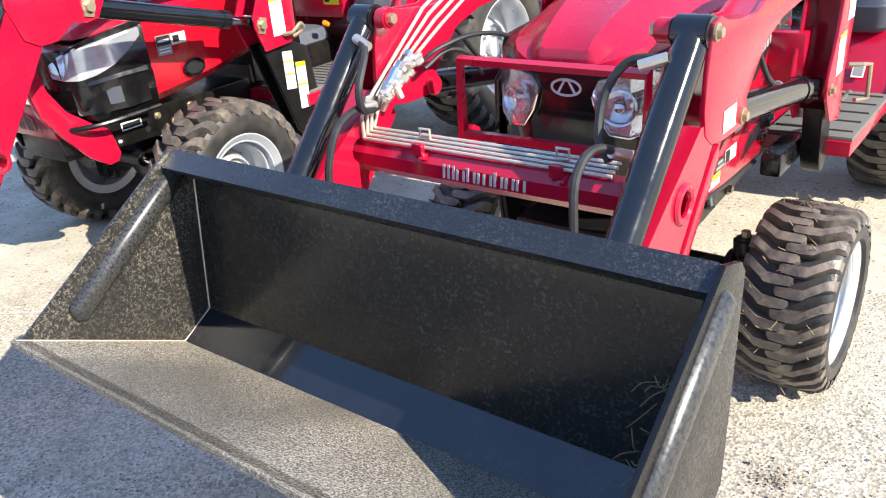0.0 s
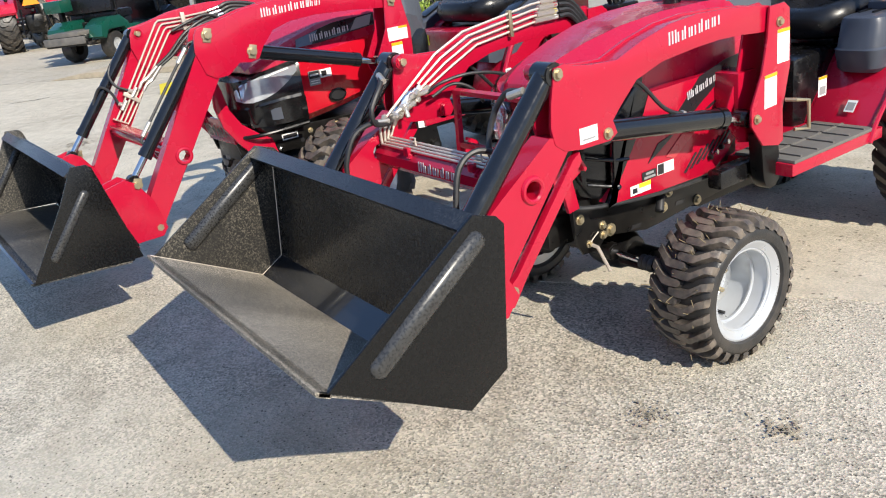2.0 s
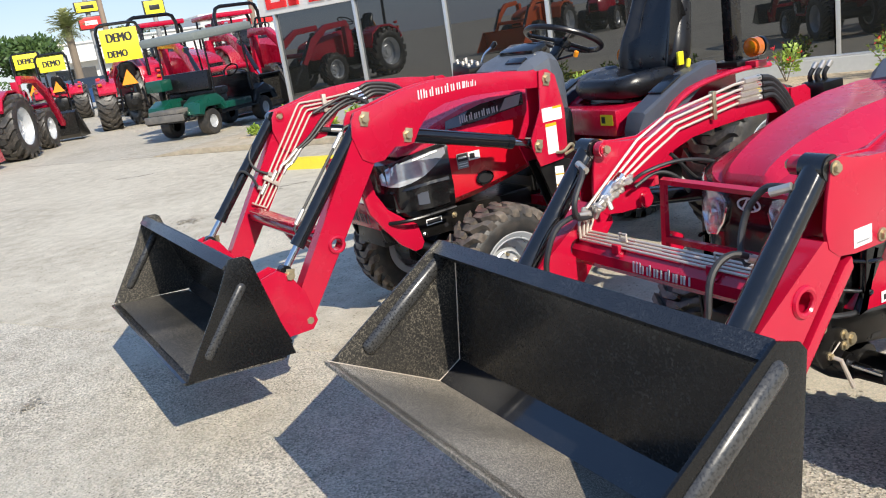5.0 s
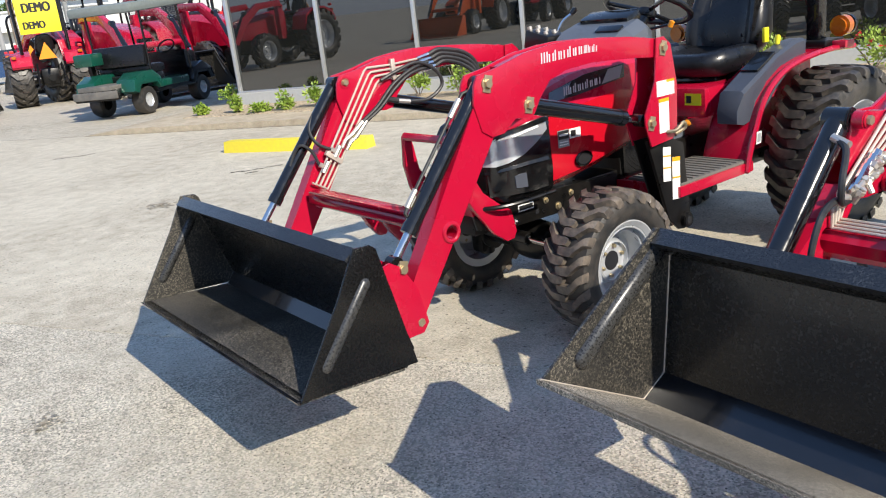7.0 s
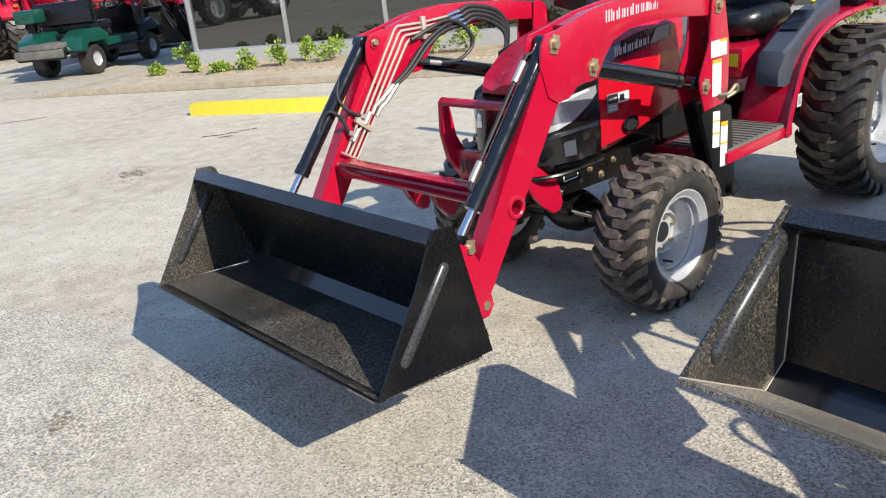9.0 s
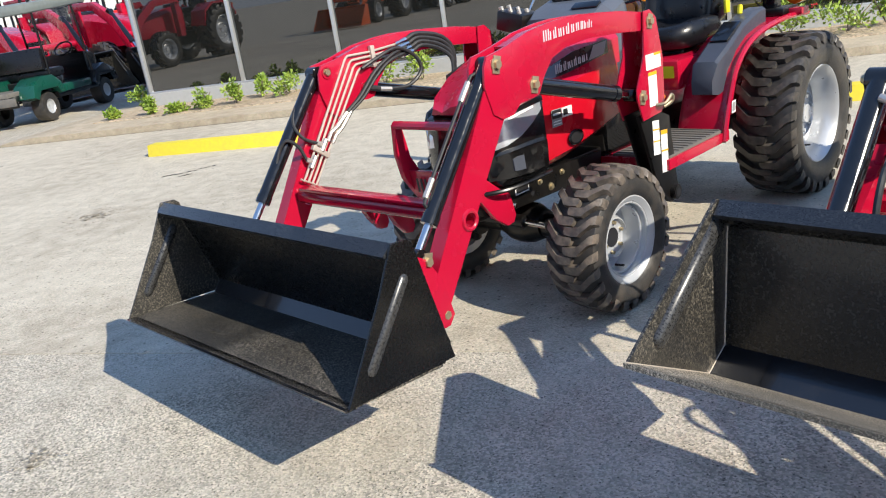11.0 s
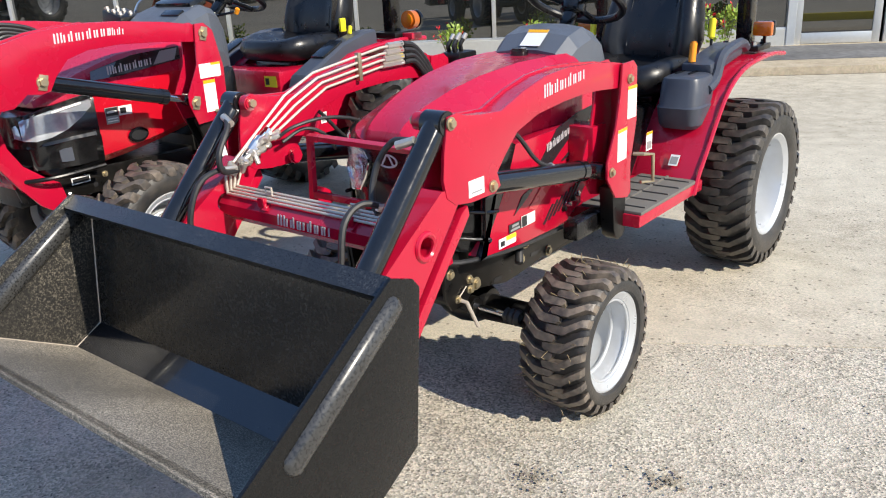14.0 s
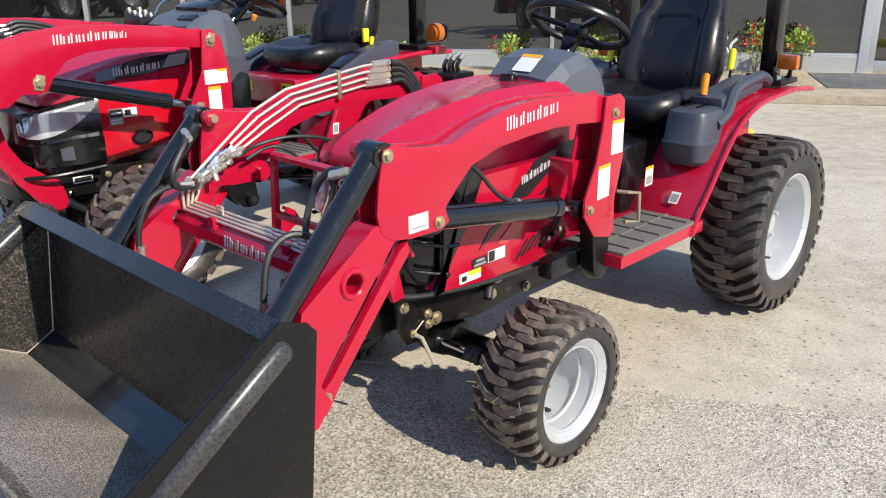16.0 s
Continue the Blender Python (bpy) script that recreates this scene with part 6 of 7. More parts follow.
# ---- ground, walkway and shop front ----
def concrete_material(name, colour, pebble, amount, pits=0.0, relief=0.4, grit=60.0):
    """Weathered exposed-aggregate concrete: pebbles at fine scale, stains at broad scale."""
    m = material(name, colour, 0.85, spots=(colour[0] * 0.70, colour[1] * 0.68, colour[2] * 0.66), scale=7, amount=0.9, big=0.6, cut=(0.15, 0.38))
    nt = m.node_tree
    n, link = nt.nodes, nt.links.new
    b = n["Principled BSDF"]
    co = next(x for x in n if x.type == "TEX_COORD")
    vor = n.new("ShaderNodeTexVoronoi")
    vor.inputs["Scale"].default_value = pebble
    link(co.outputs["Object"], vor.inputs["Vector"])
    split = n.new("ShaderNodeSeparateColor")
    link(vor.outputs["Color"], split.inputs[0])
    ramp = n.new("ShaderNodeMapRange")
    ramp.inputs["To Min"].default_value, ramp.inputs["To Max"].default_value = 1.0 - amount, 1.0 + amount
    link(split.outputs[0], ramp.inputs["Value"])
    patch, keep = n.new("ShaderNodeTexNoise"), n.new("ShaderNodeMapRange")
    patch.inputs["Scale"].default_value, patch.inputs["Detail"].default_value = 1.1, 4.0
    keep.inputs["From Min"].default_value, keep.inputs["From Max"].default_value = 0.36, 0.60
    keep.inputs["To Min"].default_value = 0.35
    link(co.outputs["Object"], patch.inputs["Vector"]), link(patch.outputs[0], keep.inputs["Value"])
    worn = n.new("ShaderNodeMix")
    worn.inputs[2].default_value = 1.0
    link(keep.outputs[0], worn.inputs[0]), link(ramp.outputs[0], worn.inputs[3])
    ramp = worn
    old = b.inputs["Base Color"].links[0].from_socket
    mul = n.new("ShaderNodeMix")
    mul.data_type, mul.blend_type = "RGBA", "MULTIPLY"
    mul.inputs[0].default_value = 1.0
    link(old, mul.inputs[6]), link(ramp.outputs[0], mul.inputs[7])
    tint = n.new("ShaderNodeMix")
    tint.data_type, tint.blend_type = "RGBA", "MULTIPLY"
    tint.inputs[0].default_value = 0.05
    link(mul.outputs[2], tint.inputs[6]), link(vor.outputs["Color"], tint.inputs[7])
    # dark pits between the stones
    pit, deep = n.new("ShaderNodeTexVoronoi"), n.new("ShaderNodeMapRange")
    pit.inputs["Scale"].default_value = grit
    deep.inputs["From Min"].default_value, deep.inputs["From Max"].default_value = 0.09, 0.20
    deep.inputs["To Min"].default_value, deep.inputs["To Max"].default_value = 1.0 - pits, 1.0
    link(co.outputs["Object"], pit.inputs["Vector"]), link(pit.outputs["Distance"], deep.inputs["Value"])
    last = n.new("ShaderNodeMix")
    last.data_type, last.blend_type = "RGBA", "MULTIPLY"
    last.inputs[0].default_value = 1.0
    link(tint.outputs[2], last.inputs[6]), link(deep.outputs[0], last.inputs[7])
    link(last.outputs[2], b.inputs["Base Color"])
    bp = n.new("ShaderNodeBump")
    bp.inputs["Strength"].default_value, bp.inputs["Distance"].default_value = relief, 0.003
    link(vor.outputs["Distance"], bp.inputs["Height"]), link(bp.outputs[0], b.inputs["Normal"])
    return m


CONCRETE = concrete_material("aggregate_concrete", (0.52, 0.478, 0.386), 150.0, 0.52, 0.8, 0.6, 50.0)
SMOOTH = concrete_material("smooth_concrete", (0.57, 0.520, 0.412), 170.0, 0.26, 0.6, 0.35, 24.0)
WALKWAY = concrete_material("walkway_concrete", (0.52, 0.445, 0.325), 60.0, 0.12)
PLINTH = material("plinth_paint", (0.45, 0.46, 0.45), 0.7, amount=0.3)
ALU = material("aluminium", (0.62, 0.64, 0.65), 0.4, 0.7, amount=0.2)
FASCIA = material("white_sign_board", (0.78, 0.77, 0.74), 0.5, amount=0.15)
# near black: the dimness behind the glass is put into this colour
DIMINSIDE = material("dim_showroom_colour", (0.035, 0.034, 0.032), 0.8, amount=0.3)

FRONT = pose(0, 0, 0, 0, 0, 30)  # the shop stands at 30 degrees to the tractors: x along its front, y into it


def setting(name, bm, mat, m=None, label="", category="", smooth=False):
    ob = part(name, bm, mat, None, smooth=smooth)
    if m is not None:
        ob.matrix_world = m
    return tagged(ob, label, category, kind="structure")


bm = bmesh.new()
vs = [bm.verts.new(p) for p in ((-400, -400, 0), (400, -400, 0), (400, 400, 0), (-400, 400, 0))]
bm.faces.new(vs)
ground = setting("ground", bm, CONCRETE, None, "pale weathered aggregate concrete lot", "ground")
setting("walkway", plate([(-10.55, -0.04), (-10.55, 0.006), (-9.75, 0.085), (30.0, 0.085), (30.0, -0.04)], 6.42, 14.38, axis="y"), WALKWAY, FRONT, "raised tan concrete walkway", "walkway")


# ---- shop front ----
def shop():
    u0, n = -9.20, 8.40
    posts = [-9.13, -7.50, -5.90, -4.30, -2.52, -0.70, 1.10, 2.98]
    for k in range(len(posts) - 1):
        a, b = posts[k], posts[k + 1]
        w = setting(f"window_{k + 1}", box(((a + b) / 2, n + 0.02, 1.10), (b - a - 0.05, 0.012, 1.66)), GLASS, FRONT, "dark tinted shop window with reflections", "window")
        part("window_frame", box((a + 0.02, n, 1.10), (0.05, 0.07, 1.70), bevel=0.004), ALU, w)
        part("window_sill", box(((a + b) / 2, n, 0.285), (b - a, 0.09, 0.035), bevel=0.004), ALU, w)
    setting("plinth", box((-3.1, n + 0.02, 0.16), (12.15, 0.14, 0.23), bevel=0.008), PLINTH, FRONT, "low pale grey plinth wall", "wall")
    # double door beyond the last window
    for k, (a, b) in enumerate(((3.02, 4.02), (4.06, 5.06))):
        d = setting(f"door_{k + 1}", box(((a + b) / 2, n + 0.03, 1.08), (b - a - 0.18, 0.012, 1.75)), GLASS, FRONT, "closed glass door in an aluminium frame", "door")
        for x in (a + 0.045, b - 0.045):
            part("stile", box((x, n + 0.03, 1.03), (0.09, 0.05, 1.90), bevel=0.004), ALU, d)
        part("bottom_rail", box(((a + b) / 2, n + 0.03, 0.155), (b - a - 0.18, 0.05, 0.13), bevel=0.004), ALU, d)
    setting("door_frame", box((2.97, n, 1.05), (0.10, 0.12, 1.95), bevel=0.004), ALU, FRONT, "aluminium door frame", "door frame")
    setting("wall_front", box((10.6, n + 0.1, 1.05), (10.9, 0.24, 1.95)), PLINTH, FRONT, "plain pale shop wall", "wall")
    setting("wall_side", box((u0 + 0.05, n + 6.1, 1.5), (0.2, 12.0, 3.0)), PLINTH, FRONT, "plain pale shop side wall", "wall")
    setting("wall_back", box((3.3, n + 12.2, 1.5), (25.4, 0.2, 3.0)), PLINTH, FRONT, "plain pale shop back wall", "wall")
    # added partition and floor, coloured near black for the dim interior
    setting("wall_inside", box((3.3, n + 4.0, 1.4), (25.2, 0.1, 2.8)), DIMINSIDE, FRONT, "near-black partition standing in for the dim showroom", "wall")
    setting("floor", box((3.3, n + 6.1, 0.05), (25.2, 12.0, 0.08)), DIMINSIDE, FRONT, "near-black floor standing in for the dim showroom", "floor")
    setting("roof", box((3.3, n + 5.9, 3.1), (25.8, 12.9, 0.2), bevel=0.02), FASCIA, FRONT, "flat shop roof", "roof")
    # sign board over the windows with red lettering whose lower edges show
    board = thing("sign_board", FRONT @ pose(0, n - 0.03, 2.44), "white shop sign board with large red letters", "sign")
    part("board", box((3.3, 0.05, 0), (25.4, 0.12, 1.06), bevel=0.01), FASCIA, board)
    x = -9.2
    for w, h in ((0.42, 0.62), (0.20, 0.62), (0.10, 0), (0.32, 0.62), (0.30, 0.62), (0.30, 0.62), (0.3, 0.62), (0.12, 0), (0.3, 0.62), (0.3, 0.62), (0.3, 0.62), (0.3, 0.62)):
        if h:
            bm = bmesh.new()
            for dx in (0, w - 0.10):
                box((x + dx + 0.05, -0.02, -0.44 + h / 2), (0.10, 0.03, h), bm=bm)
            box((x + w / 2, -0.02, -0.44 + 0.05), (w * 0.6, 0.03, 0.10), bm=bm)
            part("letter_bar", bm, SIGNRED, board, smooth=False)
        x += w + 0.06


SIGNRED = material("sign_red", (0.70, 0.02, 0.02), 0.4, amount=0.2)
MULCH = concrete_material("planting_soil", (0.48, 0.39, 0.27), 45.0, 0.5)
LEAF = material("leaf_green", (0.17, 0.28, 0.035), 0.5, spots=(0.36, 0.45, 0.07), scale=8, amount=0.9, big=6)
DARKLEAF = material("tree_leaf", (0.035, 0.075, 0.018), 0.6, spots=(0.08, 0.14, 0.03), scale=0.6, amount=0.9, big=0.2)
PALMLEAF = material("palm_frond", (0.15, 0.19, 0.06), 0.55, spots=(0.28, 0.27, 0.12), scale=3, amount=0.8, big=1.0)
BARK = material("bark", (0.20, 0.16, 0.12), 0.9, amount=0.5, bump=0.4, bump_scale=20)
PETAL = material("red_petal", (0.65, 0.02, 0.03), 0.5, amount=0.3)
DOORMAT = material("door_mat", (0.10, 0.10, 0.10), 0.9, spots=(0.3, 0.3, 0.3), scale=12, amount=0.6, bump=0.4)
shop()


def leaves(centre, spread, count, size, rng, bm=None, up=0.4):
    """Many small pointed leaves scattered through a rounded, uneven volume."""
    bm = bm or bmesh.new()
    c = Vector(centre)
    for _ in range(count):
        d = Vector((rng.gauss(0, 1), rng.gauss(0, 1), rng.gauss(0, 1))).normalized() * (rng.random() ** 0.45)
        p = c + Vector((d.x * spread[0], d.y * spread[1], d.z * spread[2]))
        a = (d + Vector((rng.uniform(-1, 1), rng.uniform(-1, 1), up + rng.uniform(-0.6, 0.6)))).normalized()
        b = a.orthogonal().normalized()
        b.rotate(Matrix.Rotation(rng.uniform(0, 6.3), 3, a))
        s = size * rng.uniform(0.6, 1.3)
        v = [bm.verts.new(q) for q in (p, p + a * s * 0.5 + b * s * 0.28, p + a * s, p + a * s * 0.5 - b * s * 0.28)]
        bm.faces.new(v)
    return bm


def shrub(u, n, h, w, seed, flowers=0, label="small bright green shrub in the planting strip"):
    rng = random.Random(seed)
    t = thing("shrub", FRONT @ pose(u, n, 0.085), label, "shrub", "shrubs along the shop front")
    for k in range(4):
        a = rng.uniform(0, 6.3)
        part("stem", tube([(0, 0, 0), (w * 0.2 * math.cos(a), w * 0.2 * math.sin(a), h * 0.5), (w * 0.35 * math.cos(a), w * 0.35 * math.sin(a), h * 0.8)], 0.006, 5), BARK, t)
    bm = bmesh.new()
    for k in range(6):
        a = rng.uniform(0, 6.3)
        r = w * rng.uniform(0.05, 0.35)
        leaves((r * math.cos(a), r * math.sin(a), h * rng.uniform(0.3, 0.85)), (w * 0.24, w * 0.24, h * 0.26), 60, 0.055, rng, bm)
    part("foliage", bm, LEAF, t)
    if flowers:
        bm = bmesh.new()
        for k in range(flowers):
            leaves((rng.uniform(-w, w) * 0.4, rng.uniform(-w, w) * 0.4, h * rng.uniform(0.6, 1.05)), (0.02, 0.02, 0.02), 8, 0.04, rng, bm)
        tagged(part("flowers", bm, PETAL, t, "small red flowers"), kind="stuff")
    return t


setting("planting_bed", box((-3.48, 7.72, 0.07), (11.64, 1.16, 0.06), bevel=0.02), MULCH, FRONT, "tan soil planting strip with pebbles", "planting bed")
for i, (u, n, h, w) in enumerate(((-9.05, 7.34, 0.15, 0.24), (-9.46, 8.55, 0.28, 0.42), (-8.43, 7.38, 0.25, 0.22), (-7.92, 7.26, 0.17, 0.30), (-7.54, 7.36, 0.27, 0.34), (-7.13, 7.48, 0.33, 0.28), (-6.92, 7.88, 0.30, 0.28), (-6.48, 7.76, 0.33, 0.44), (-5.7, 7.9, 0.30, 0.4), (-5.0, 7.7, 0.48, 0.60), (-4.5, 7.8, 0.42, 0.50), (-3.7, 7.8, 0.34, 0.4), (-2.6, 7.8, 0.32, 0.42), (-1.2, 7.9, 0.40, 0.45), (-0.1, 7.7, 0.42, 0.7), (0.5, 7.6, 0.34, 0.95), (0.95, 7.85, 0.36, 0.45))):
    shrub(u, n, h, w, 40 + i, 5 if i in (13, 14) else 0)
shrub(1.75, 8.0, 0.55, 0.5, 90, 14, "leafy shrub with small red flowers by the door")
shrub(2.15, 8.0, 0.5, 0.4, 91, 8, "leafy shrub with small red flowers by the door")
orn = thing("garden_ornament", FRONT @ pose(1.45, 7.9, 0.085), "small pale branching garden ornament", "ornament")
part("stem", tube([(0, 0, 0), (0.02, 0, 0.2), (0, 0, 0.34), (0.06, 0, 0.42)], 0.016, 6, curve=True), FASCIA, orn)
part("branch", tube([(0.01, 0, 0.22), (-0.06, 0, 0.34), (-0.05, 0, 0.44)], 0.013, 6, curve=True), FASCIA, orn)
tagged(part("door_mat", box((0, 0, 0), (2.3, 1.25, 0.014), bevel=0.004), DOORMAT, None), "grey rubber door mat with worn pale print", "door mat").matrix_world = FRONT @ pose(3.52, 7.60, 0.087)


def wheel_stop(u, n, length, turn=0.0):
    """A yellow concrete parking stop with sloped sides."""
    t = tagged(part("parking_stop", plate([(-0.09, 0), (0.09, 0), (0.065, 0.12), (-0.065, 0.12)], -length / 2, length / 2, 0.012), YPAINT, None), "yellow painted concrete parking stop", "parking stop", "yellow parking stops")
    t.matrix_world = FRONT @ pose(u, n, 0.002, 0, 0, turn)
    return t


wheel_stop(-5.67, 4.74, 1.85, -2)
wheel_stop(0.45, 4.30, 1.85, -2)
wheel_stop(5.0, 4.25, 1.85)
# slab behind the joint is smoother; cracks and seams run across it
setting("pavement", plate([(-300, 0.19), (300, 0.19), (300, 6.42), (-300, 6.42)], -0.02, 0.003, axis="z"), SMOOTH, FRONT, "smooth pale concrete slab with cracks", "pavement")
SEAM = material("dark_seam", (0.10, 0.09, 0.08), 0.95, amount=0.4)


def crack(name, pts, w, seed, label):
    """A thin wandering crack, a dark hairline ribbon on the slab."""
    rng = random.Random(seed)
    p = [Vector((x, y, 0.0045)) for x, y in pts]
    q = []
    for a, b in zip(p, p[1:]):
        for k in range(10):
            q.append(a.lerp(b, k / 10) + Vector((rng.uniform(-1, 1), rng.uniform(-1, 1), 0)) * 0.012)
    bm = bmesh.new()
    prev = None
    for a, b in zip(q, q[1:]):
        d = (b - a).normalized()
        s = Vector((-d.y, d.x, 0)) * w * rng.uniform(0.25, 1.0)
        cur = (bm.verts.new(a + s), bm.verts.new(a - s))
        if prev:
            bm.faces.new((prev[0], prev[1], cur[1], cur[0]))
        prev = cur
    return setting(name, bm, SEAM, FRONT, label, "crack")


crack("crack_1", [(-9.22, 4.66), (-9.05, 4.77), (-8.95, 4.83), (-8.80, 5.03)], 0.030, 1, "short dark crack in the slab")
for k, (u, n, r) in enumerate(((-5.66, 3.70, 0.05), (-5.52, 3.77, 0.09), (-5.38, 3.92, 0.07), (-5.46, 3.66, 0.05))):
    crack(f"crack_{k + 4}", [(u - r, n - 0.7 * r), (u, n + 0.1 * r), (u + r, n + 0.9 * r)], 0.026, 7 + k, "short dark chip in the slab")
crack("crack_3", [(-14, 6.405), (12, 6.405)], 0.012, 4, "dark seam along the walkway")
STAIN = concrete_material("oil_stain", (0.37, 0.325, 0.245), 90.0, 0.4)


def stain(x, y, r, seed):
    """A blotchy dirt spot: many irregular specks."""
    rng = random.Random(seed)
    bm = bmesh.new()
    for k in range(110):
        a, d = rng.uniform(0, 6.3), abs(rng.gauss(0, 0.5)) * r
        c = Vector((x + d * math.cos(a) * 1.3, y + d * math.sin(a), 0.005 + 0.00005 * k))
        s = r * rng.uniform(0.02, 0.075)
        bm.faces.new([bm.verts.new(c + Vector((s * rng.uniform(0.6, 1.3) * math.cos(q), s * rng.uniform(0.6, 1.3) * math.sin(q), 0))) for q in (0, 0.9, 1.8, 2.7, 3.6, 4.5, 5.4)])
    return setting("dirt_stain", bm, STAIN, None, "dark dirt spot on the concrete", "stain")


stain(0.51, -0.43, 0.075, 1), stain(0.80, -0.25, 0.085, 2), stain(-2.52, -2.15, 0.10, 3), stain(1.25, -0.30, 0.05, 4), stain(-3.4, 0.6, 0.12, 5), stain(-6.0, -0.6, 0.2, 6)




def loose_grit(count, x0, x1, y0, y1, seed):
    """Small loose stones and crumbs lying on the concrete."""
    rng = random.Random(seed)
    bm = bmesh.new()
    for _ in range(count):
        x, y, r = rng.uniform(x0, x1), rng.uniform(y0, y1), rng.choice((0.0018, 0.0022, 0.0028, 0.0040))
        ring = [bm.verts.new((x + r * rng.uniform(0.7, 1.3) * math.cos(a), y + r * rng.uniform(0.7, 1.3) * math.sin(a), 0.0032)) for a in (0, 1.3, 2.5, 3.8, 5.0)]
        top = bm.verts.new((x + r * rng.uniform(-0.3, 0.3), y + r * rng.uniform(-0.3, 0.3), 0.0032 + r * rng.uniform(0.6, 1.0)))
        for a, b in zip(ring, ring[1:] + ring[:1]):
            bm.faces.new((a, b, top))
    ob = part("loose_grit", bm, GRIT, None, smooth=False)
    return tagged(ob, "loose pale and dark grit on the concrete", "grit", kind="stuff")


GRIT = material("loose_stone", (0.42, 0.38, 0.31), 0.85, amount=0.2)
gn = GRIT.node_tree.nodes
pick = gn.new("ShaderNodeMix")
pick.data_type = "RGBA"
pick.inputs[6].default_value, pick.inputs[7].default_value = (0.13, 0.115, 0.095, 1), (0.66, 0.62, 0.54, 1)
GRIT.node_tree.links.new(gn.new("ShaderNodeNewGeometry").outputs["Random Per Island"], pick.inputs[0])
GRIT.node_tree.links.new(pick.outputs[2], gn["Principled BSDF"].inputs["Base Color"])
loose_grit(4200, -3.0, 2.6, -2.6, 1.6, 21)


# ---- yard: parked tractors, golf cart, street and sky line ----
ORANGERED = material("orange_red_paint", (0.62, 0.10, 0.015), 0.4, amount=0.3)
DECKGREY = material("dusty_grey_deck", (0.10, 0.098, 0.092), 0.7, spots=(0.22, 0.20, 0.175), scale=14, amount=0.7, big=4)
CANOPY = material("cart_canopy", (0.20, 0.23, 0.225), 0.6, amount=0.4)
SIGNYELLOW = material("sign_yellow", (0.88, 0.75, 0.03), 0.5, amount=0.15)
SMV = material("triangle_orange", (0.95, 0.30, 0.01), 0.5, amount=0.1)
WALLWHITE = material("far_white_wall", (0.62, 0.62, 0.60), 0.8, amount=0.2)
WOODPOLE = material("wooden_pole", (0.26, 0.20, 0.15), 0.9, amount=0.4)
CARBLUE = material("car_blue", (0.02, 0.06, 0.16), 0.25, coat=0.8, amount=0.2)
CLEAR = glass_material("clear_windscreen", (0.85, 0.88, 0.88), 0.0, 1.0)


def lettered(name, text, mat, parent, m, size, label=""):
    """Raised letters in the built-in font, as a mesh of their own."""
    cu = bpy.data.curves.new(name, "FONT")
    cu.body, cu.size, cu.extrude, cu.align_x, cu.align_y = text, size, 0.004, "CENTER", "CENTER"
    ob = bpy.data.objects.new(name, cu)
    me = bpy.data.meshes.new_from_object(ob)
    bpy.data.objects.remove(ob), bpy.data.curves.remove(cu)
    bm, thick = bmesh.new(), bmesh.new()
    bm.from_mesh(me)
    bm.transform(Matrix.Diagonal((0.80, 1.12, 1, 1)))
    for dx, dy in ((-0.056, 0.0), (-0.028, 0.012), (0.0, 0.006), (0.028, 0.004), (0.056, 0.008)):
        copy = bm.copy()
        copy.transform(Matrix.Translation((dx * size, dy * size, dy * 0.02)))
        merge(thick, copy)
    thick.to_mesh(me)
    bm.free(), thick.free()
    me.materials.clear()
    me.materials.append(mat)
    made = new(name, me)
    made.parent, made.matrix_basis = parent, m
    return tagged(made, label)


def demo_sign(t, y, z, w, h, lines, facing=180):
    board = part("demo_board", box((0, y, z), (w, 0.02, h), bevel=0.004), SIGNYELLOW, t, "yellow sign board with black letters")
    for x, dz, size in lines:
        lettered("sign_lettering", "DEMO", STICKBLACK, board, pose(x, y - 0.013, z + dz, 90, 0, 0), size)


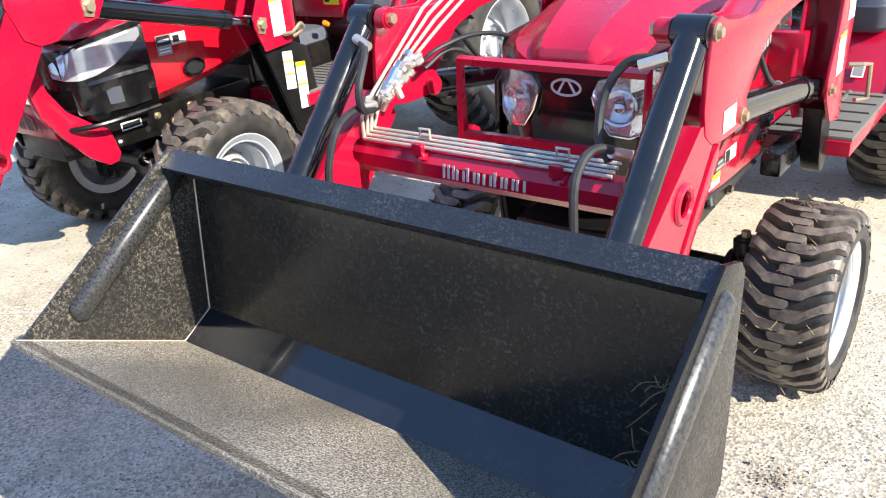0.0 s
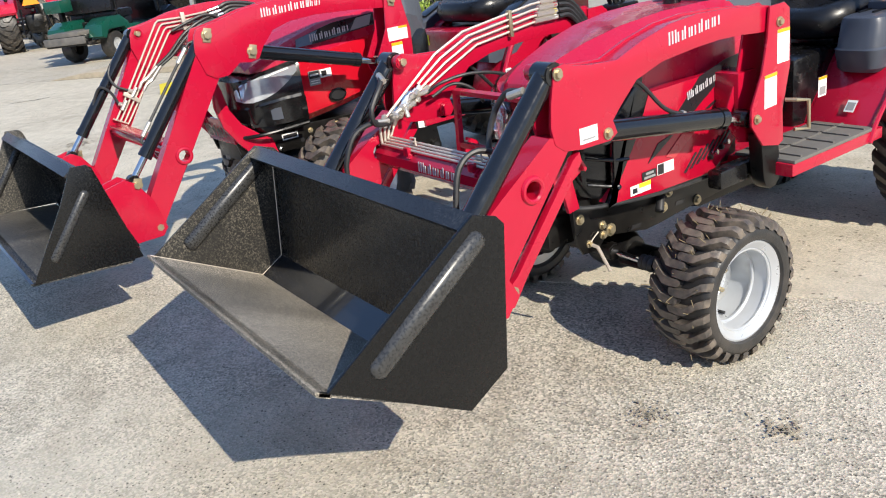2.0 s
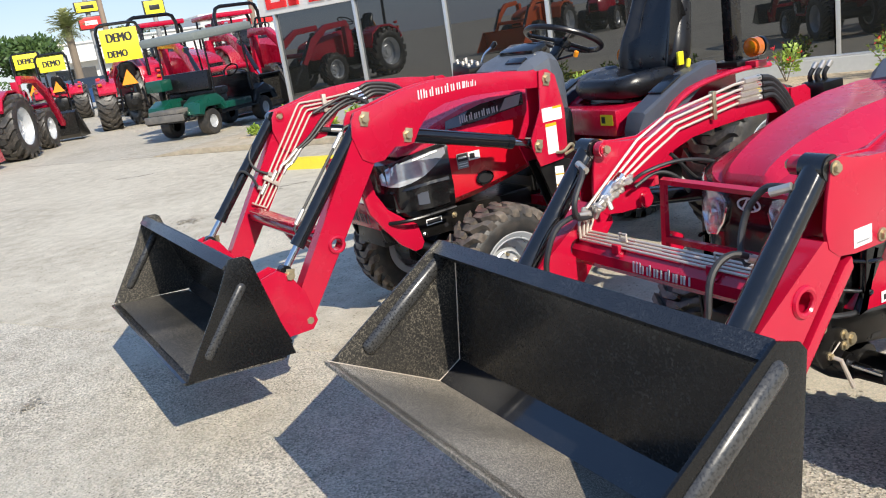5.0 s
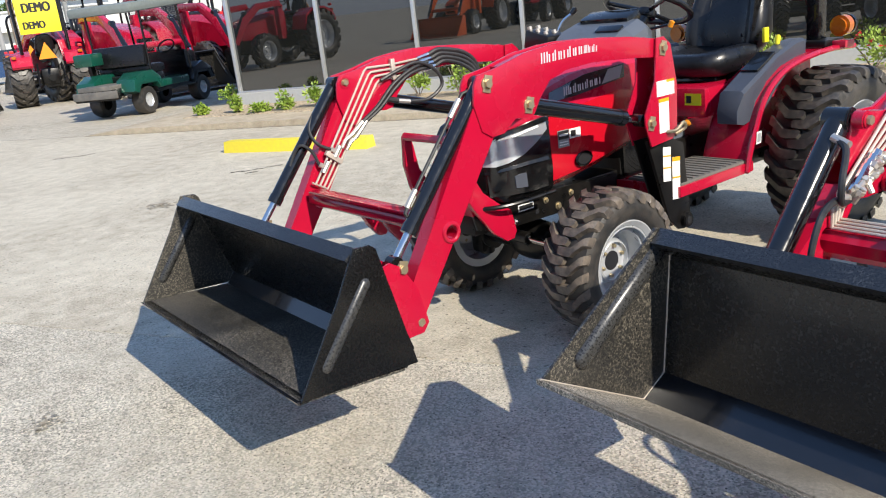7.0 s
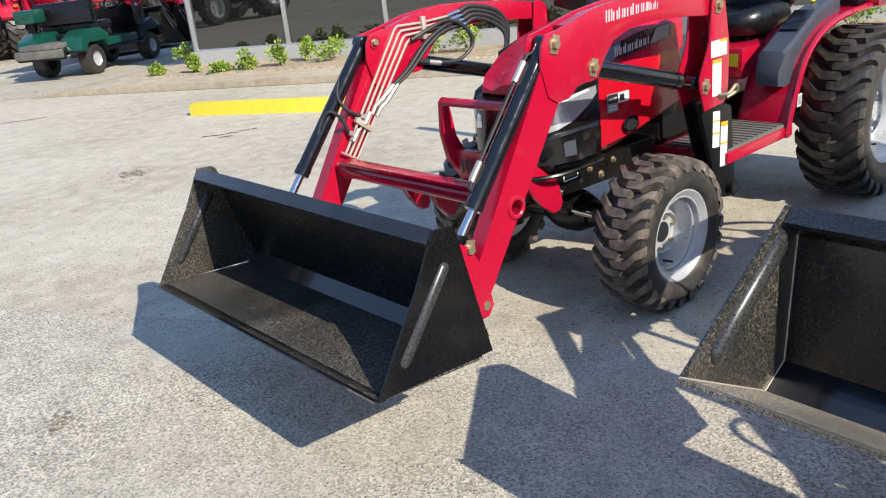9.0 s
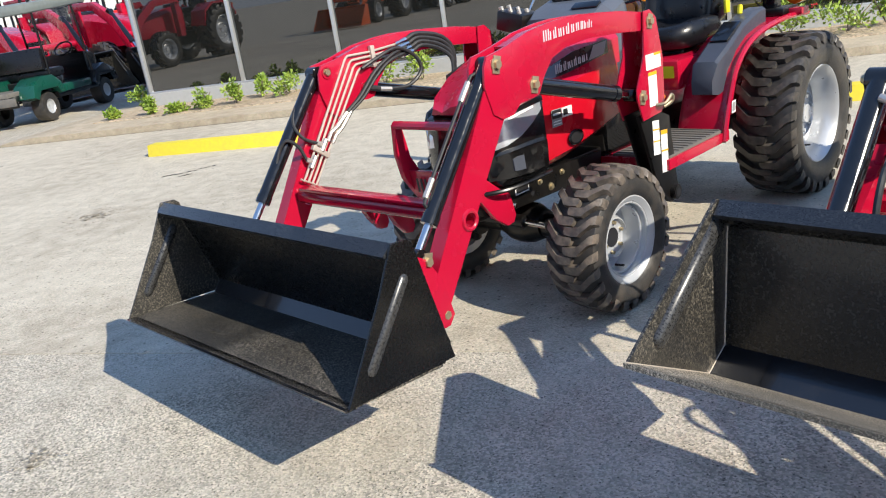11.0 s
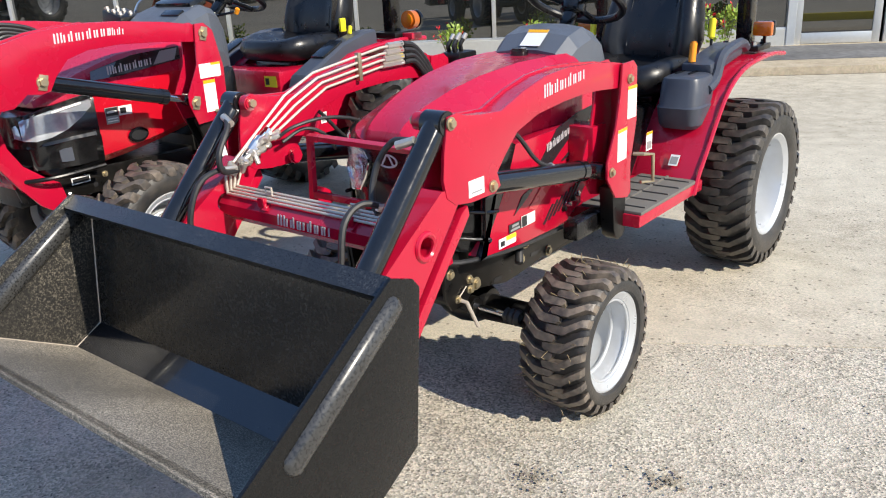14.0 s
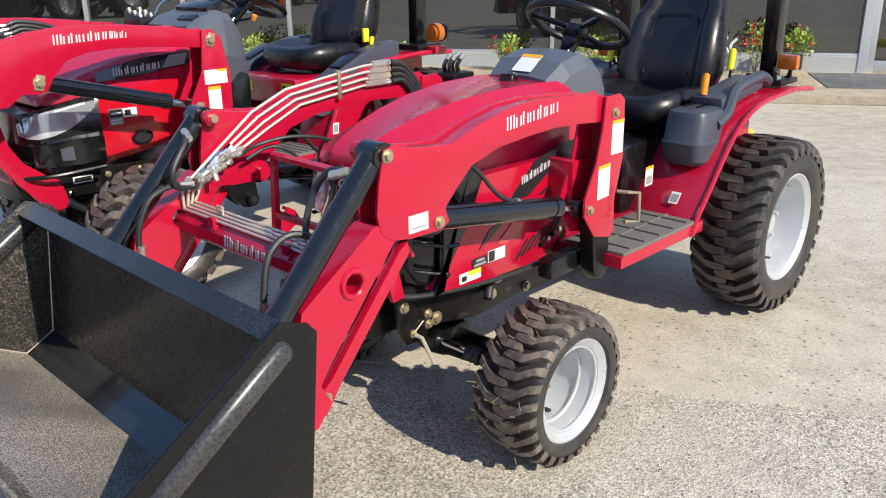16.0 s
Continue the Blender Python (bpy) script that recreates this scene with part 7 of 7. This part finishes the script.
def yard_tractor(m, label, paint=None, demo=(), loader=False, rops=2.5, blade=False, triangle=True, k=1.0, canopy=False):
    """A parked farm tractor: local y is ahead, rear axle at the origin."""
    paint = paint or RED
    t = thing("tractor", m @ Matrix.Scale(k, 4), label, "tractor", "tractors parked in the yard")
    for s in (-1, 1):
        wheel(t, (s * 0.66, 0, 0.60), 0.61, 0.50, 0.34, 18, 0.05, s, dish=0.14, holes=6)
        wheel(t, (s * 0.56, 1.80, 0.40), 0.405, 0.28, 0.22, 14, 0.035, s, dish=0.10, holes=6)
        arc = [(-0.62, 0.95), (-0.50, 1.16), (-0.20, 1.28), (0.20, 1.28), (0.50, 1.12), (0.60, 0.80)]
        f = part("fender", plate(arc + [(y * 0.94, z - 0.05) for y, z in arc[::-1]], s * 0.36, s * 0.80, 0.006), paint, t)
        part("tail_lamp", box((s * 0.72, -0.56, 1.17), (0.10, 0.05, 0.07), bevel=0.01), AMBER, f)
    rows = []
    for y, hw, lo, hi in ((0.72, 0.30, 0.72, 1.32), (1.2, 0.30, 0.70, 1.28), (1.8, 0.27, 0.68, 1.18), (2.15, 0.24, 0.68, 1.08), (2.24, 0.18, 0.72, 1.0)):
        rows.append([(-hw, y, lo), (-hw, y, hi - 0.10), (-hw * 0.7, y, hi), (hw * 0.7, y, hi), (hw, y, hi - 0.10), (hw, y, lo)])
    part("hood", loft(rows), paint, t, "painted bonnet")
    part("grille", box((0, 2.235, 0.86), (0.30, 0.03, 0.24), bevel=0.01), DARKPLASTIC, t)
    part("chassis", box((0, 0.95, 0.55), (0.34, 2.4, 0.30), bevel=0.03), FRAME, t)
    part("rear_housing", box((0, -0.05, 0.65), (0.46, 0.50, 0.42), bevel=0.12), FRAME, t)
    part("pto_shield", rod((0, -0.30, 0.62), (0, -0.42, 0.62), 0.08, 16, bevel=0.01), FRAME, t)
    for s in (-1, 1):
        part("lower_link", tube([(s * 0.22, -0.20, 0.48), (s * 0.32, -0.62, 0.42), (s * 0.36, -1.00, 0.46)], 0.028, 8), FRAME, t)
        part("lift_rod", tube([(s * 0.26, -0.30, 0.98), (s * 0.32, -0.66, 0.44)], 0.022, 8), FRAME, t)
        part("rear_lamp", box((s * 0.74, -0.50, 1.30), (0.09, 0.05, 0.06), bevel=0.01), SIGNRED, t)
    part("top_link", tube([(0, -0.28, 0.92), (0, -0.60, 0.95)], 0.03, 8), FRAME, t)
    part("rear_axle", rod((-0.6, 0, 0.60), (0.6, 0, 0.60), 0.10, 14), FRAME, t)
    part("front_axle", rod((-0.5, 1.80, 0.40), (0.5, 1.80, 0.40), 0.06, 12), FRAME, t)
    part("platform", box((0, 0.45, 0.76), (1.0, 0.55, 0.06), bevel=0.01), FRAME, t)
    part("dashboard", box((0, 0.72, 1.20), (0.36, 0.22, 0.34), bevel=0.05), DARKPLASTIC, t)
    before = set(t.children_recursive)
    seat_parts(t, 0, 1.20, 1.0, 0.36)
    for ob in set(t.children_recursive) - before:
        ob.data.transform(pose(0, 0.05, 0, 0, 0, 180))
    steering(t, (0, 0.58, 1.50), 0.20, -30, (0, 0.70, 1.30))
    hoop = [(-0.52, -0.33, 0.85), (-0.52, -0.36, rops - 0.18), (-0.46, -0.36, rops - 0.04), (-0.36, -0.36, rops), (0.36, -0.36, rops), (0.46, -0.36, rops - 0.04), (0.52, -0.36, rops - 0.18), (0.52, -0.33, 0.85)]
    part("roll_bar", tube(hoop, 0.040, 8), BLACK, t, "black roll bar hoop")
    if canopy:
        roof = part("canopy", box((0, 0.12, rops - 0.02), (1.16, 1.30, 0.12), bevel=0.04), paint, t, "painted roof canopy")
        for s in (-1, 1):
            part("canopy_post", tube([(s * 0.50, 0.70, 1.10), (s * 0.50, 0.62, rops - 0.06)], 0.028, 8), BLACK, roof)
            part("work_lamp", box((s * 0.40, 0.79, rops - 0.04), (0.16, 0.04, 0.07), bevel=0.01), REFLECTOR, roof)
        part("windscreen", box((0, 0.66, 1.75), (0.96, 0.012, 1.0), (4, 0, 0)), CLEAR, roof, "clear windscreen")
    if demo:
        demo_sign(t, -0.42, *demo)
    if triangle:
        tri = part("slow_triangle", plate([(-0.20, -0.18), (0.20, -0.18), (0, 0.20)], -0.46, -0.45, axis="y"), SMV, t, "orange slow-vehicle triangle")
        tri.location.z = 1.25
    if loader:
        for s in (-1, 1):
            a = part("loader_arm", plate([(1.05, 1.35), (1.15, 1.52), (1.9, 1.48), (2.4, 1.20), (2.95, 0.42), (2.86, 0.36), (2.30, 1.04), (1.85, 1.34), (1.2, 1.38)], s * 0.50, s * 0.60, 0.01), paint, t, "painted loader arm")
            part("loader_upright", box((s * 0.48, 1.10, 1.02), (0.14, 0.16, 0.80), bevel=0.02), paint, t)
            cylinder(t, "loader_cylinder", (s * 0.55, 2.30, 1.28), (s * 0.55, 2.75, 0.74), (s * 0.55, 2.92, 0.54), 0.045, 0.022, "black cylinder")
        part("cross_tube", rod((-0.52, 2.55, 0.86), (0.52, 2.55, 0.86), 0.055, 14), paint, t)
        scoop = bucket(t, 0.84, (3.62, 0.06), (3.05, 0.06), (2.95, 0.14), (2.98, 0.62), (3.08, 0.66), [(3.62, 0.05), (2.93, 0.05), (2.90, 0.62), (3.05, 0.68)], ((3.35, 0.22), (3.08, 0.56)), BUCKET)
        if paint is ORANGERED:
            for ob in (scoop, *scoop.children_recursive):
                ob.data.materials[0] = paint
    if blade:
        b = part("box_blade", box((0, -1.75, 0.36), (1.55, 0.05, 0.46), bevel=0.006), paint, t, "red box blade with bare steel edge")
        for s in (-1, 1):
            part("blade_side", plate([(-1.85, 0.12), (-1.05, 0.12), (-1.25, 0.60), (-1.85, 0.60)], s * 0.775, s * 0.80, 0.004), paint, b)
            part("lift_arm", tube([(s * 0.30, -0.30, 0.55), (s * 0.36, -1.10, 0.45), (s * 0.30, -1.72, 0.40)], 0.03), FRAME, b)
        part("blade_edge", box((0, -1.785, 0.10), (1.58, 0.03, 0.13), bevel=0.003), STEEL, b, "bare steel cutting edge")
        part("top_link", tube([(0, -0.30, 0.95), (0, -1.4, 0.75), (0, -1.72, 0.60)], 0.03), FRAME, b)
    return t


yard_tractor(pose(-21.25, 1.72, 0, 0, 0, 82), "red farm tractor with a yellow sale board on its roll bar", demo=(2.06, 0.90, 0.80, ((0.0, 0.17, 0.27), (-0.12, -0.22, 0.21))), rops=2.58)
yard_tractor(pose(-31.5, 1.0, 0, 0, 0, 78), "red farm tractor with a yellow sale board behind a loader", demo=(2.06, 0.86, 0.52, ((0.0, 0.0, 0.26),)), rops=2.4)
yard_tractor(pose(-34.4, 0.4, 0, 0, 0, 80), "red farm tractor with a yellow sale board", demo=(2.34, 0.85, 0.55, ((0.0, 0.0, 0.26),)), rops=2.65)
yard_tractor(pose(-17.4, -2.0, 0, 0, 0, 66), "red farm tractor with front loader and red box blade", blade=True, loader=True, triangle=False, rops=2.3, k=1.08)
yard_tractor(pose(-30.6, 7.2, 0, 0, 0, -76), "red tractor with a roof canopy in the far row", loader=True, triangle=False, rops=2.62, canopy=True)
for y, x in ((2.9, -21.8), (5.2, -21.6), (7.5, -21.2)):
    yard_tractor(pose(x, y, 0, 0, 0, -80), "red loader tractor close behind the golf cart", loader=True, triangle=False, rops=2.1, k=1.3)
for y, x in ((2.9, -25.2), (5.0, -25.0), (7.1, -24.6)):
    yard_tractor(pose(x, y + 0.6, 0, 0, 0, 100), "red tractor with a roof canopy in the packed row", triangle=False, rops=2.2, loader=True, canopy=True, k=1.2)
yard_tractor(pose(-26.5, 7.7, 0, 0, 0, -78), "red loader tractor parked beside the shop", loader=True, triangle=False, rops=2.5)
yard_tractor(pose(-29.5, 2.9, 0, 0, 0, 76), "red loader tractor in the far row", loader=True, rops=2.4)
yard_tractor(pose(-11.9, -10.9, 0, 0, 0, 39), "large red farm tractor across the lot", loader=True, rops=2.6, k=1.25)
yard_tractor(pose(-5.0, -17.4, 0, 0, 0, 34), "orange loader tractor across the lot", ORANGERED, loader=True, rops=2.6, k=1.15)
yard_tractor(pose(-1.5, -21.0, 0, 0, 0, 30), "red farm tractor across the lot", rops=2.6, k=1.2)


def golf_cart(m):
    """A green golf cart with a canopy: local y is ahead, rear axle at the origin."""
    t = thing("golf_cart", m, "green golf cart with a grey canopy and clear windscreen", "golf cart")
    for s in (-1, 1):
        for y in (0, 1.66):
            w = part("wheel", moved(lathe([(0.10, 0.07), (0.115, 0.09), (0.12, 0.07), (0.05, 0.04), (0.001, 0.05)], 24), Matrix.Translation((s * 0.40, y, 0.225)) @ Matrix.Diagonal((s, 1, 1, 1))), RIM, t)
            part("tyre", moved(lathe([(0.11, -0.09), (0.16, -0.105), (0.21, -0.095), (0.225, -0.05), (0.225, 0.05), (0.21, 0.095), (0.16, 0.105), (0.11, 0.09)], 28), Matrix.Translation((s * 0.40, y, 0.225)) @ Matrix.Diagonal((s, 1, 1, 1))), RUBBER, w)
        fend = [(-0.42, 0.40), (-0.36, 0.58), (-0.15, 0.68), (0.16, 0.68), (0.34, 0.56), (0.40, 0.38), (0.30, 0.38), (0.22, 0.48), (-0.20, 0.48), (-0.30, 0.36)]
        part("rear_fender", plate(fend, s * 0.20, s * 0.55, 0.03), CARTGREEN, t, "rounded green rear fender")
        part("front_fender", plate([(1.30, 0.34), (1.40, 0.60), (1.70, 0.68), (2.0, 0.55), (2.06, 0.36), (1.90, 0.36), (1.84, 0.48), (1.5, 0.48), (1.42, 0.34)], s * 0.24, s * 0.54, 0.03), DARKPLASTIC, t)
        for y, lean in ((0.18, -0.02), (1.36, -0.12)):
            part("canopy_post", tube([(s * 0.50, y, 0.60), (s * 0.50, y + lean, 1.78)], 0.018, 8), BLACK, t)
    part("floor_pan", box((0, 0.92, 0.36), (0.98, 1.3, 0.10), bevel=0.02), DARKPLASTIC, t)
    part("side_sill", box((0, 0.75, 0.44), (1.06, 0.90, 0.12), bevel=0.03), CARTGREEN, t)
    rows = [[(-w, y, lo), (-w, y, hi), (w, y, hi), (w, y, lo)] for y, w, lo, hi in ((1.30, 0.46, 0.42, 0.92), (1.60, 0.44, 0.42, 0.88), (1.95, 0.36, 0.42, 0.70), (2.10, 0.26, 0.45, 0.60))]
    part("front_cowl", loft(rows), DARKPLASTIC, t, "dark front cowl")
    part("bench_seat", box((0, 0.40, 0.70), (0.96, 0.46, 0.14), bevel=0.05), VINYL, t, "black bench seat")
    part("seat_back", box((0, 0.14, 0.92), (0.98, 0.12, 0.34), (-8, 0, 0), 0.05), VINYL, t)
    part("seat_box", box((0, 0.35, 0.53), (0.90, 0.50, 0.20), bevel=0.03), DARKPLASTIC, t)
    deck = part("cargo_deck", box((0, -0.36, 0.50), (0.60, 0.62, 0.07), bevel=0.015), DECKGREY, t, "dusty grey cargo deck")
    part("tailboard", box((0, -0.66, 0.40), (0.80, 0.05, 0.12), bevel=0.02), DECKGREY, deck)
    part("cooler_box", box((-0.40, -0.12, 0.93), (0.34, 0.30, 0.20), bevel=0.03), CARTGREEN, t, "green plastic box on a bracket")
    part("box_bracket", box((-0.40, -0.08, 0.76), (0.06, 0.10, 0.16), bevel=0.01), FRAME, t)
    part("bag_well", box((0, -0.50, 0.42), (0.60, 0.30, 0.16), bevel=0.04), DARKPLASTIC, t)
    part("bumper", box((0, -0.62, 0.36), (0.80, 0.06, 0.10), bevel=0.02), FRAME, t)
    part("canopy", box((0, 0.72, 1.70), (1.16, 1.78, 0.15), (3, 0, 0), 0.06), CANOPY, t, "grey roof canopy")
    part("windscreen", box((0, 1.36, 1.34), (0.98, 0.010, 0.78), (9, 0, 0)), CLEAR, t, "clear folding windscreen")
    part("steering_wheel", tube([(0.24 * 0 + 0.22 + 0.15 * math.cos(a * 0.4189), 1.16 + 0.10 * math.sin(a * 0.4189), 1.0 + 0.10 * math.sin(a * 0.4189)) for a in range(15)], 0.014, 6, closed=True), DARKPLASTIC, t)
    return t


golf_cart(pose(-14.70, 1.56, 0, 0, 0, 39) @ Matrix.Scale(1.1, 4))

# far side of the street
far_shop = thing("commercial_building", pose(-83, 30, 0, 0, 0, 4), "long low white shop building across the street", "building")
part("wall", box((0, 1.0, 2.15), (14, 53, 4.3)), WALLWHITE, far_shop)
part("wall", box((-0.4, 7.5, 2.6), (13.9, 40, 5.2)), WALLWHITE, far_shop)
part("roof", box((0, -19.2, 4.34), (14.4, 13.4, 0.16), bevel=0.03), WALLWHITE, far_shop)
part("roof", box((-0.4, 7.5, 5.28), (14.2, 40.3, 0.16), bevel=0.03), WALLWHITE, far_shop)
for i in range(6):
    part("window", box((7.02, -24 + i * 7.2, 1.5), (0.06, 3.2, 1.6)), GLASS, far_shop)
part("sign_mark", box((7.06, -8.0, 4.2), (0.08, 4.6, 0.55), bevel=0.1), SIGNRED, far_shop, "red plain sign mark")
part("awning", box((7.6, -20, 2.9), (1.2, 9, 0.25), bevel=0.05), FASCIA, far_shop)


def pole_sign(at, h, panels, label):
    t = thing("pole_sign", pose(*at), label, "sign")
    part("pole", rod((0, 0, 0), (0, 0, h), 0.16, 12), STICKGREY, t)
    for z, w, hh, m, mark in panels:
        b = part("panel", box((0.22, 0, z), (0.3, w, hh), bevel=0.03), m, t)
        part("mark", box((0.38, 0, z), (0.03, w * 0.55, hh * 0.38), bevel=0.01), mark, b)
        part("panel_frame", box((0.2, 0, z), (0.26, w + 0.12, hh + 0.12), bevel=0.03), STICKBLACK, b)


pole_sign((-58, 6.32, 0), 6.3, ((5.83, 1.45, 0.6, SIGNYELLOW, STICKBLACK), (4.82, 1.42, 0.72, SIGNRED, FASCIA)), "tall pole sign with yellow and red panels")
pole_sign((-57.3, 10.35, 0), 6.0, ((5.25, 1.25, 0.85, SIGNYELLOW, STICKBLACK),), "black and yellow pole sign")
for x, y, h in ((-50, -44, 11.0), (-48.0, 5.62, 11.0), (-46.1, 13.4, 11.0), (-52, 22, 11.0)):
    t = thing("utility_pole", pose(x, y, 0), "weathered wooden utility pole with cross arm", "utility pole", "utility poles")
    part("pole", rod((0, 0, 0), (0, 0, h), 0.17, 12, r2=0.12), WOODPOLE, t)
    part("cross_arm", box((0, 0, h - 0.6), (0.12, 2.2, 0.14), bevel=0.01), WOODPOLE, t)
for k, (dx, z) in enumerate(((0, 10.4), (0.06, 7.2))):
    w = tagged(part("overhead_wire", tube([(-50 + dx, -44, z), (-49 + dx, -20, z - 0.9), (-48 + dx, 5.62, z), (-47 + dx, 9.5, z - 0.25), (-46.1 + dx, 13.4, z), (-49 + dx, 17.7, z - 0.25), (-52 + dx, 22, z)], 0.03, 5, curve=True), HOSE, None), "thin dark overhead wire", "wire", "overhead wires")
flag = thing("flag", pose(-62, 8.8, 0), "blue and white flag on a thin pole", "flag")
part("flag_pole", rod((0, 0, 0), (0, 0, 4.4), 0.05, 8), ALU, flag)
part("flag_cloth", loft([[(0.02, y, 4.2 - 1.0 * k), (0.05, y, 4.2 - 1.0 * k), (0.05, y, 3.6 - 1.0 * k), (0.02, y, 3.6 - 1.0 * k)] for y, k in ((0.05, 0), (0.3, 0.1), (0.6, 0.05))]), FASCIA, flag)


def palm(x, y, h, seed):
    rng = random.Random(seed)
    t = thing("palm_tree", pose(x, y, 0), "tall palm tree with a ragged green crown", "tree")
    part("trunk", tube([(0, 0, 0), (0.1, 0, h * 0.5), (0, 0, h)], 0.22, 10, curve=True), BARK, t)
    bm = bmesh.new()
    for k in range(110):
        a, e = rng.uniform(0, 6.3), rng.uniform(-0.9, 1.3)
        d = Vector((math.cos(a) * math.cos(e), math.sin(a) * math.cos(e), math.sin(e)))
        n = rng.uniform(0.85, 1.45)
        side = d.cross(Vector((0, 0, 1))).normalized()
        for j in range(5):
            p = Vector((0, 0, h)) + d * n * j / 5 - Vector((0, 0, 0.10 * (j / 5) ** 2))
            for s in (-1, 1):
                q = p + d * 0.30 + side * s * 0.30 - Vector((0, 0, 0.10))
                bm.faces.new([bm.verts.new(v) for v in (p, p + d * 0.12, q)])
    part("crown", bm, PALMLEAF, t)
    return t


palm(-53.2, 4.28, 4.5, 5)


def tree(x, y, h, w, seed):
    """A broadleaf tree: tapered trunk, limbs, and a crown of small leaves in uneven clumps."""
    rng = random.Random(seed)
    t = thing("tree", pose(x, y, 0), "broad dark green tree across the street", "tree", "trees across the street")
    part("trunk", rod((0, 0, 0), (0.2, 0, h * 0.55), 0.28, 10, r2=0.14), BARK, t)
    bm = bmesh.new()
    for k in range(14):
        a, r = rng.uniform(0, 6.3), w * rng.uniform(0.1, 0.45)
        c = (r * math.cos(a), r * math.sin(a), h * rng.uniform(0.42, 0.86))
        if k < 5:
            part("limb", rod((0.1, 0, h * 0.4), c, 0.10, 6, r2=0.04), BARK, t)
        leaves(c, (w * 0.24, w * 0.24, h * 0.17), 260, 0.42, rng, bm)
    part("crown", bm, DARKLEAF, t)
    return t


for i, (x, y, h, w) in enumerate(((-76, -12, 6.6, 8), (-75, -6, 6.2, 7), (-74, -1, 6.1, 6), (-75, 3.4, 5.4, 5), (-92, 5, 6.6, 6), (-70, -18, 7, 8), (-96, 14, 6.4, 6), (-98, 26, 6.2, 6))):
    tree(x, y, h, w, 200 + i)
bm = bmesh.new()
rng = random.Random(7)
for k in range(60):
    leaves((-118 + rng.uniform(-5, 5), -70 + k * 3.2, rng.uniform(1.0, 3.6)), (3.0, 2.4, 2.4), 120, 0.6, rng, bm)
woods = tagged(part("far_woods", bm, DARKLEAF, None), "far line of dark green trees", "woods", kind="stuff")


def parked_car(x, y, turn, paint):
    t = thing("parked_car", pose(x, y, 0, 0, 0, turn), "dark blue car parked across the lot", "car")
    rows = [[(-w, yy, 0.30), (-w, yy, z), (w, yy, z), (w, yy, 0.30)] for yy, w, z in ((-2.2, 0.80, 0.80), (-1.9, 0.86, 0.92), (0.8, 0.88, 0.95), (2.0, 0.84, 0.80), (2.2, 0.74, 0.62))]
    part("body", loft(rows), paint, t)
    rows = [[(-w, yy, 0.90), (-w * 0.84, yy + d, 1.42), (w * 0.84, yy + d, 1.42), (w, yy, 0.90)] for yy, w, d in ((-1.8, 0.80, 0.45), (1.1, 0.80, -0.55))]
    part("cabin", loft(rows), GLASS, t)
    for s in (-1, 1):
        for yy in (-1.4, 1.4):
            w = part("wheel", rod((s * 0.80, yy, 0.32), (s * 0.90, yy, 0.32), 0.20, 20), RIM, t)
            part("tyre", rod((s * 0.70, yy, 0.32), (s * 0.88, yy, 0.32), 0.32, 24, bevel=0.03), RUBBER, w)
    return t


parked_car(-40, 3.4, 15, CARBLUE)
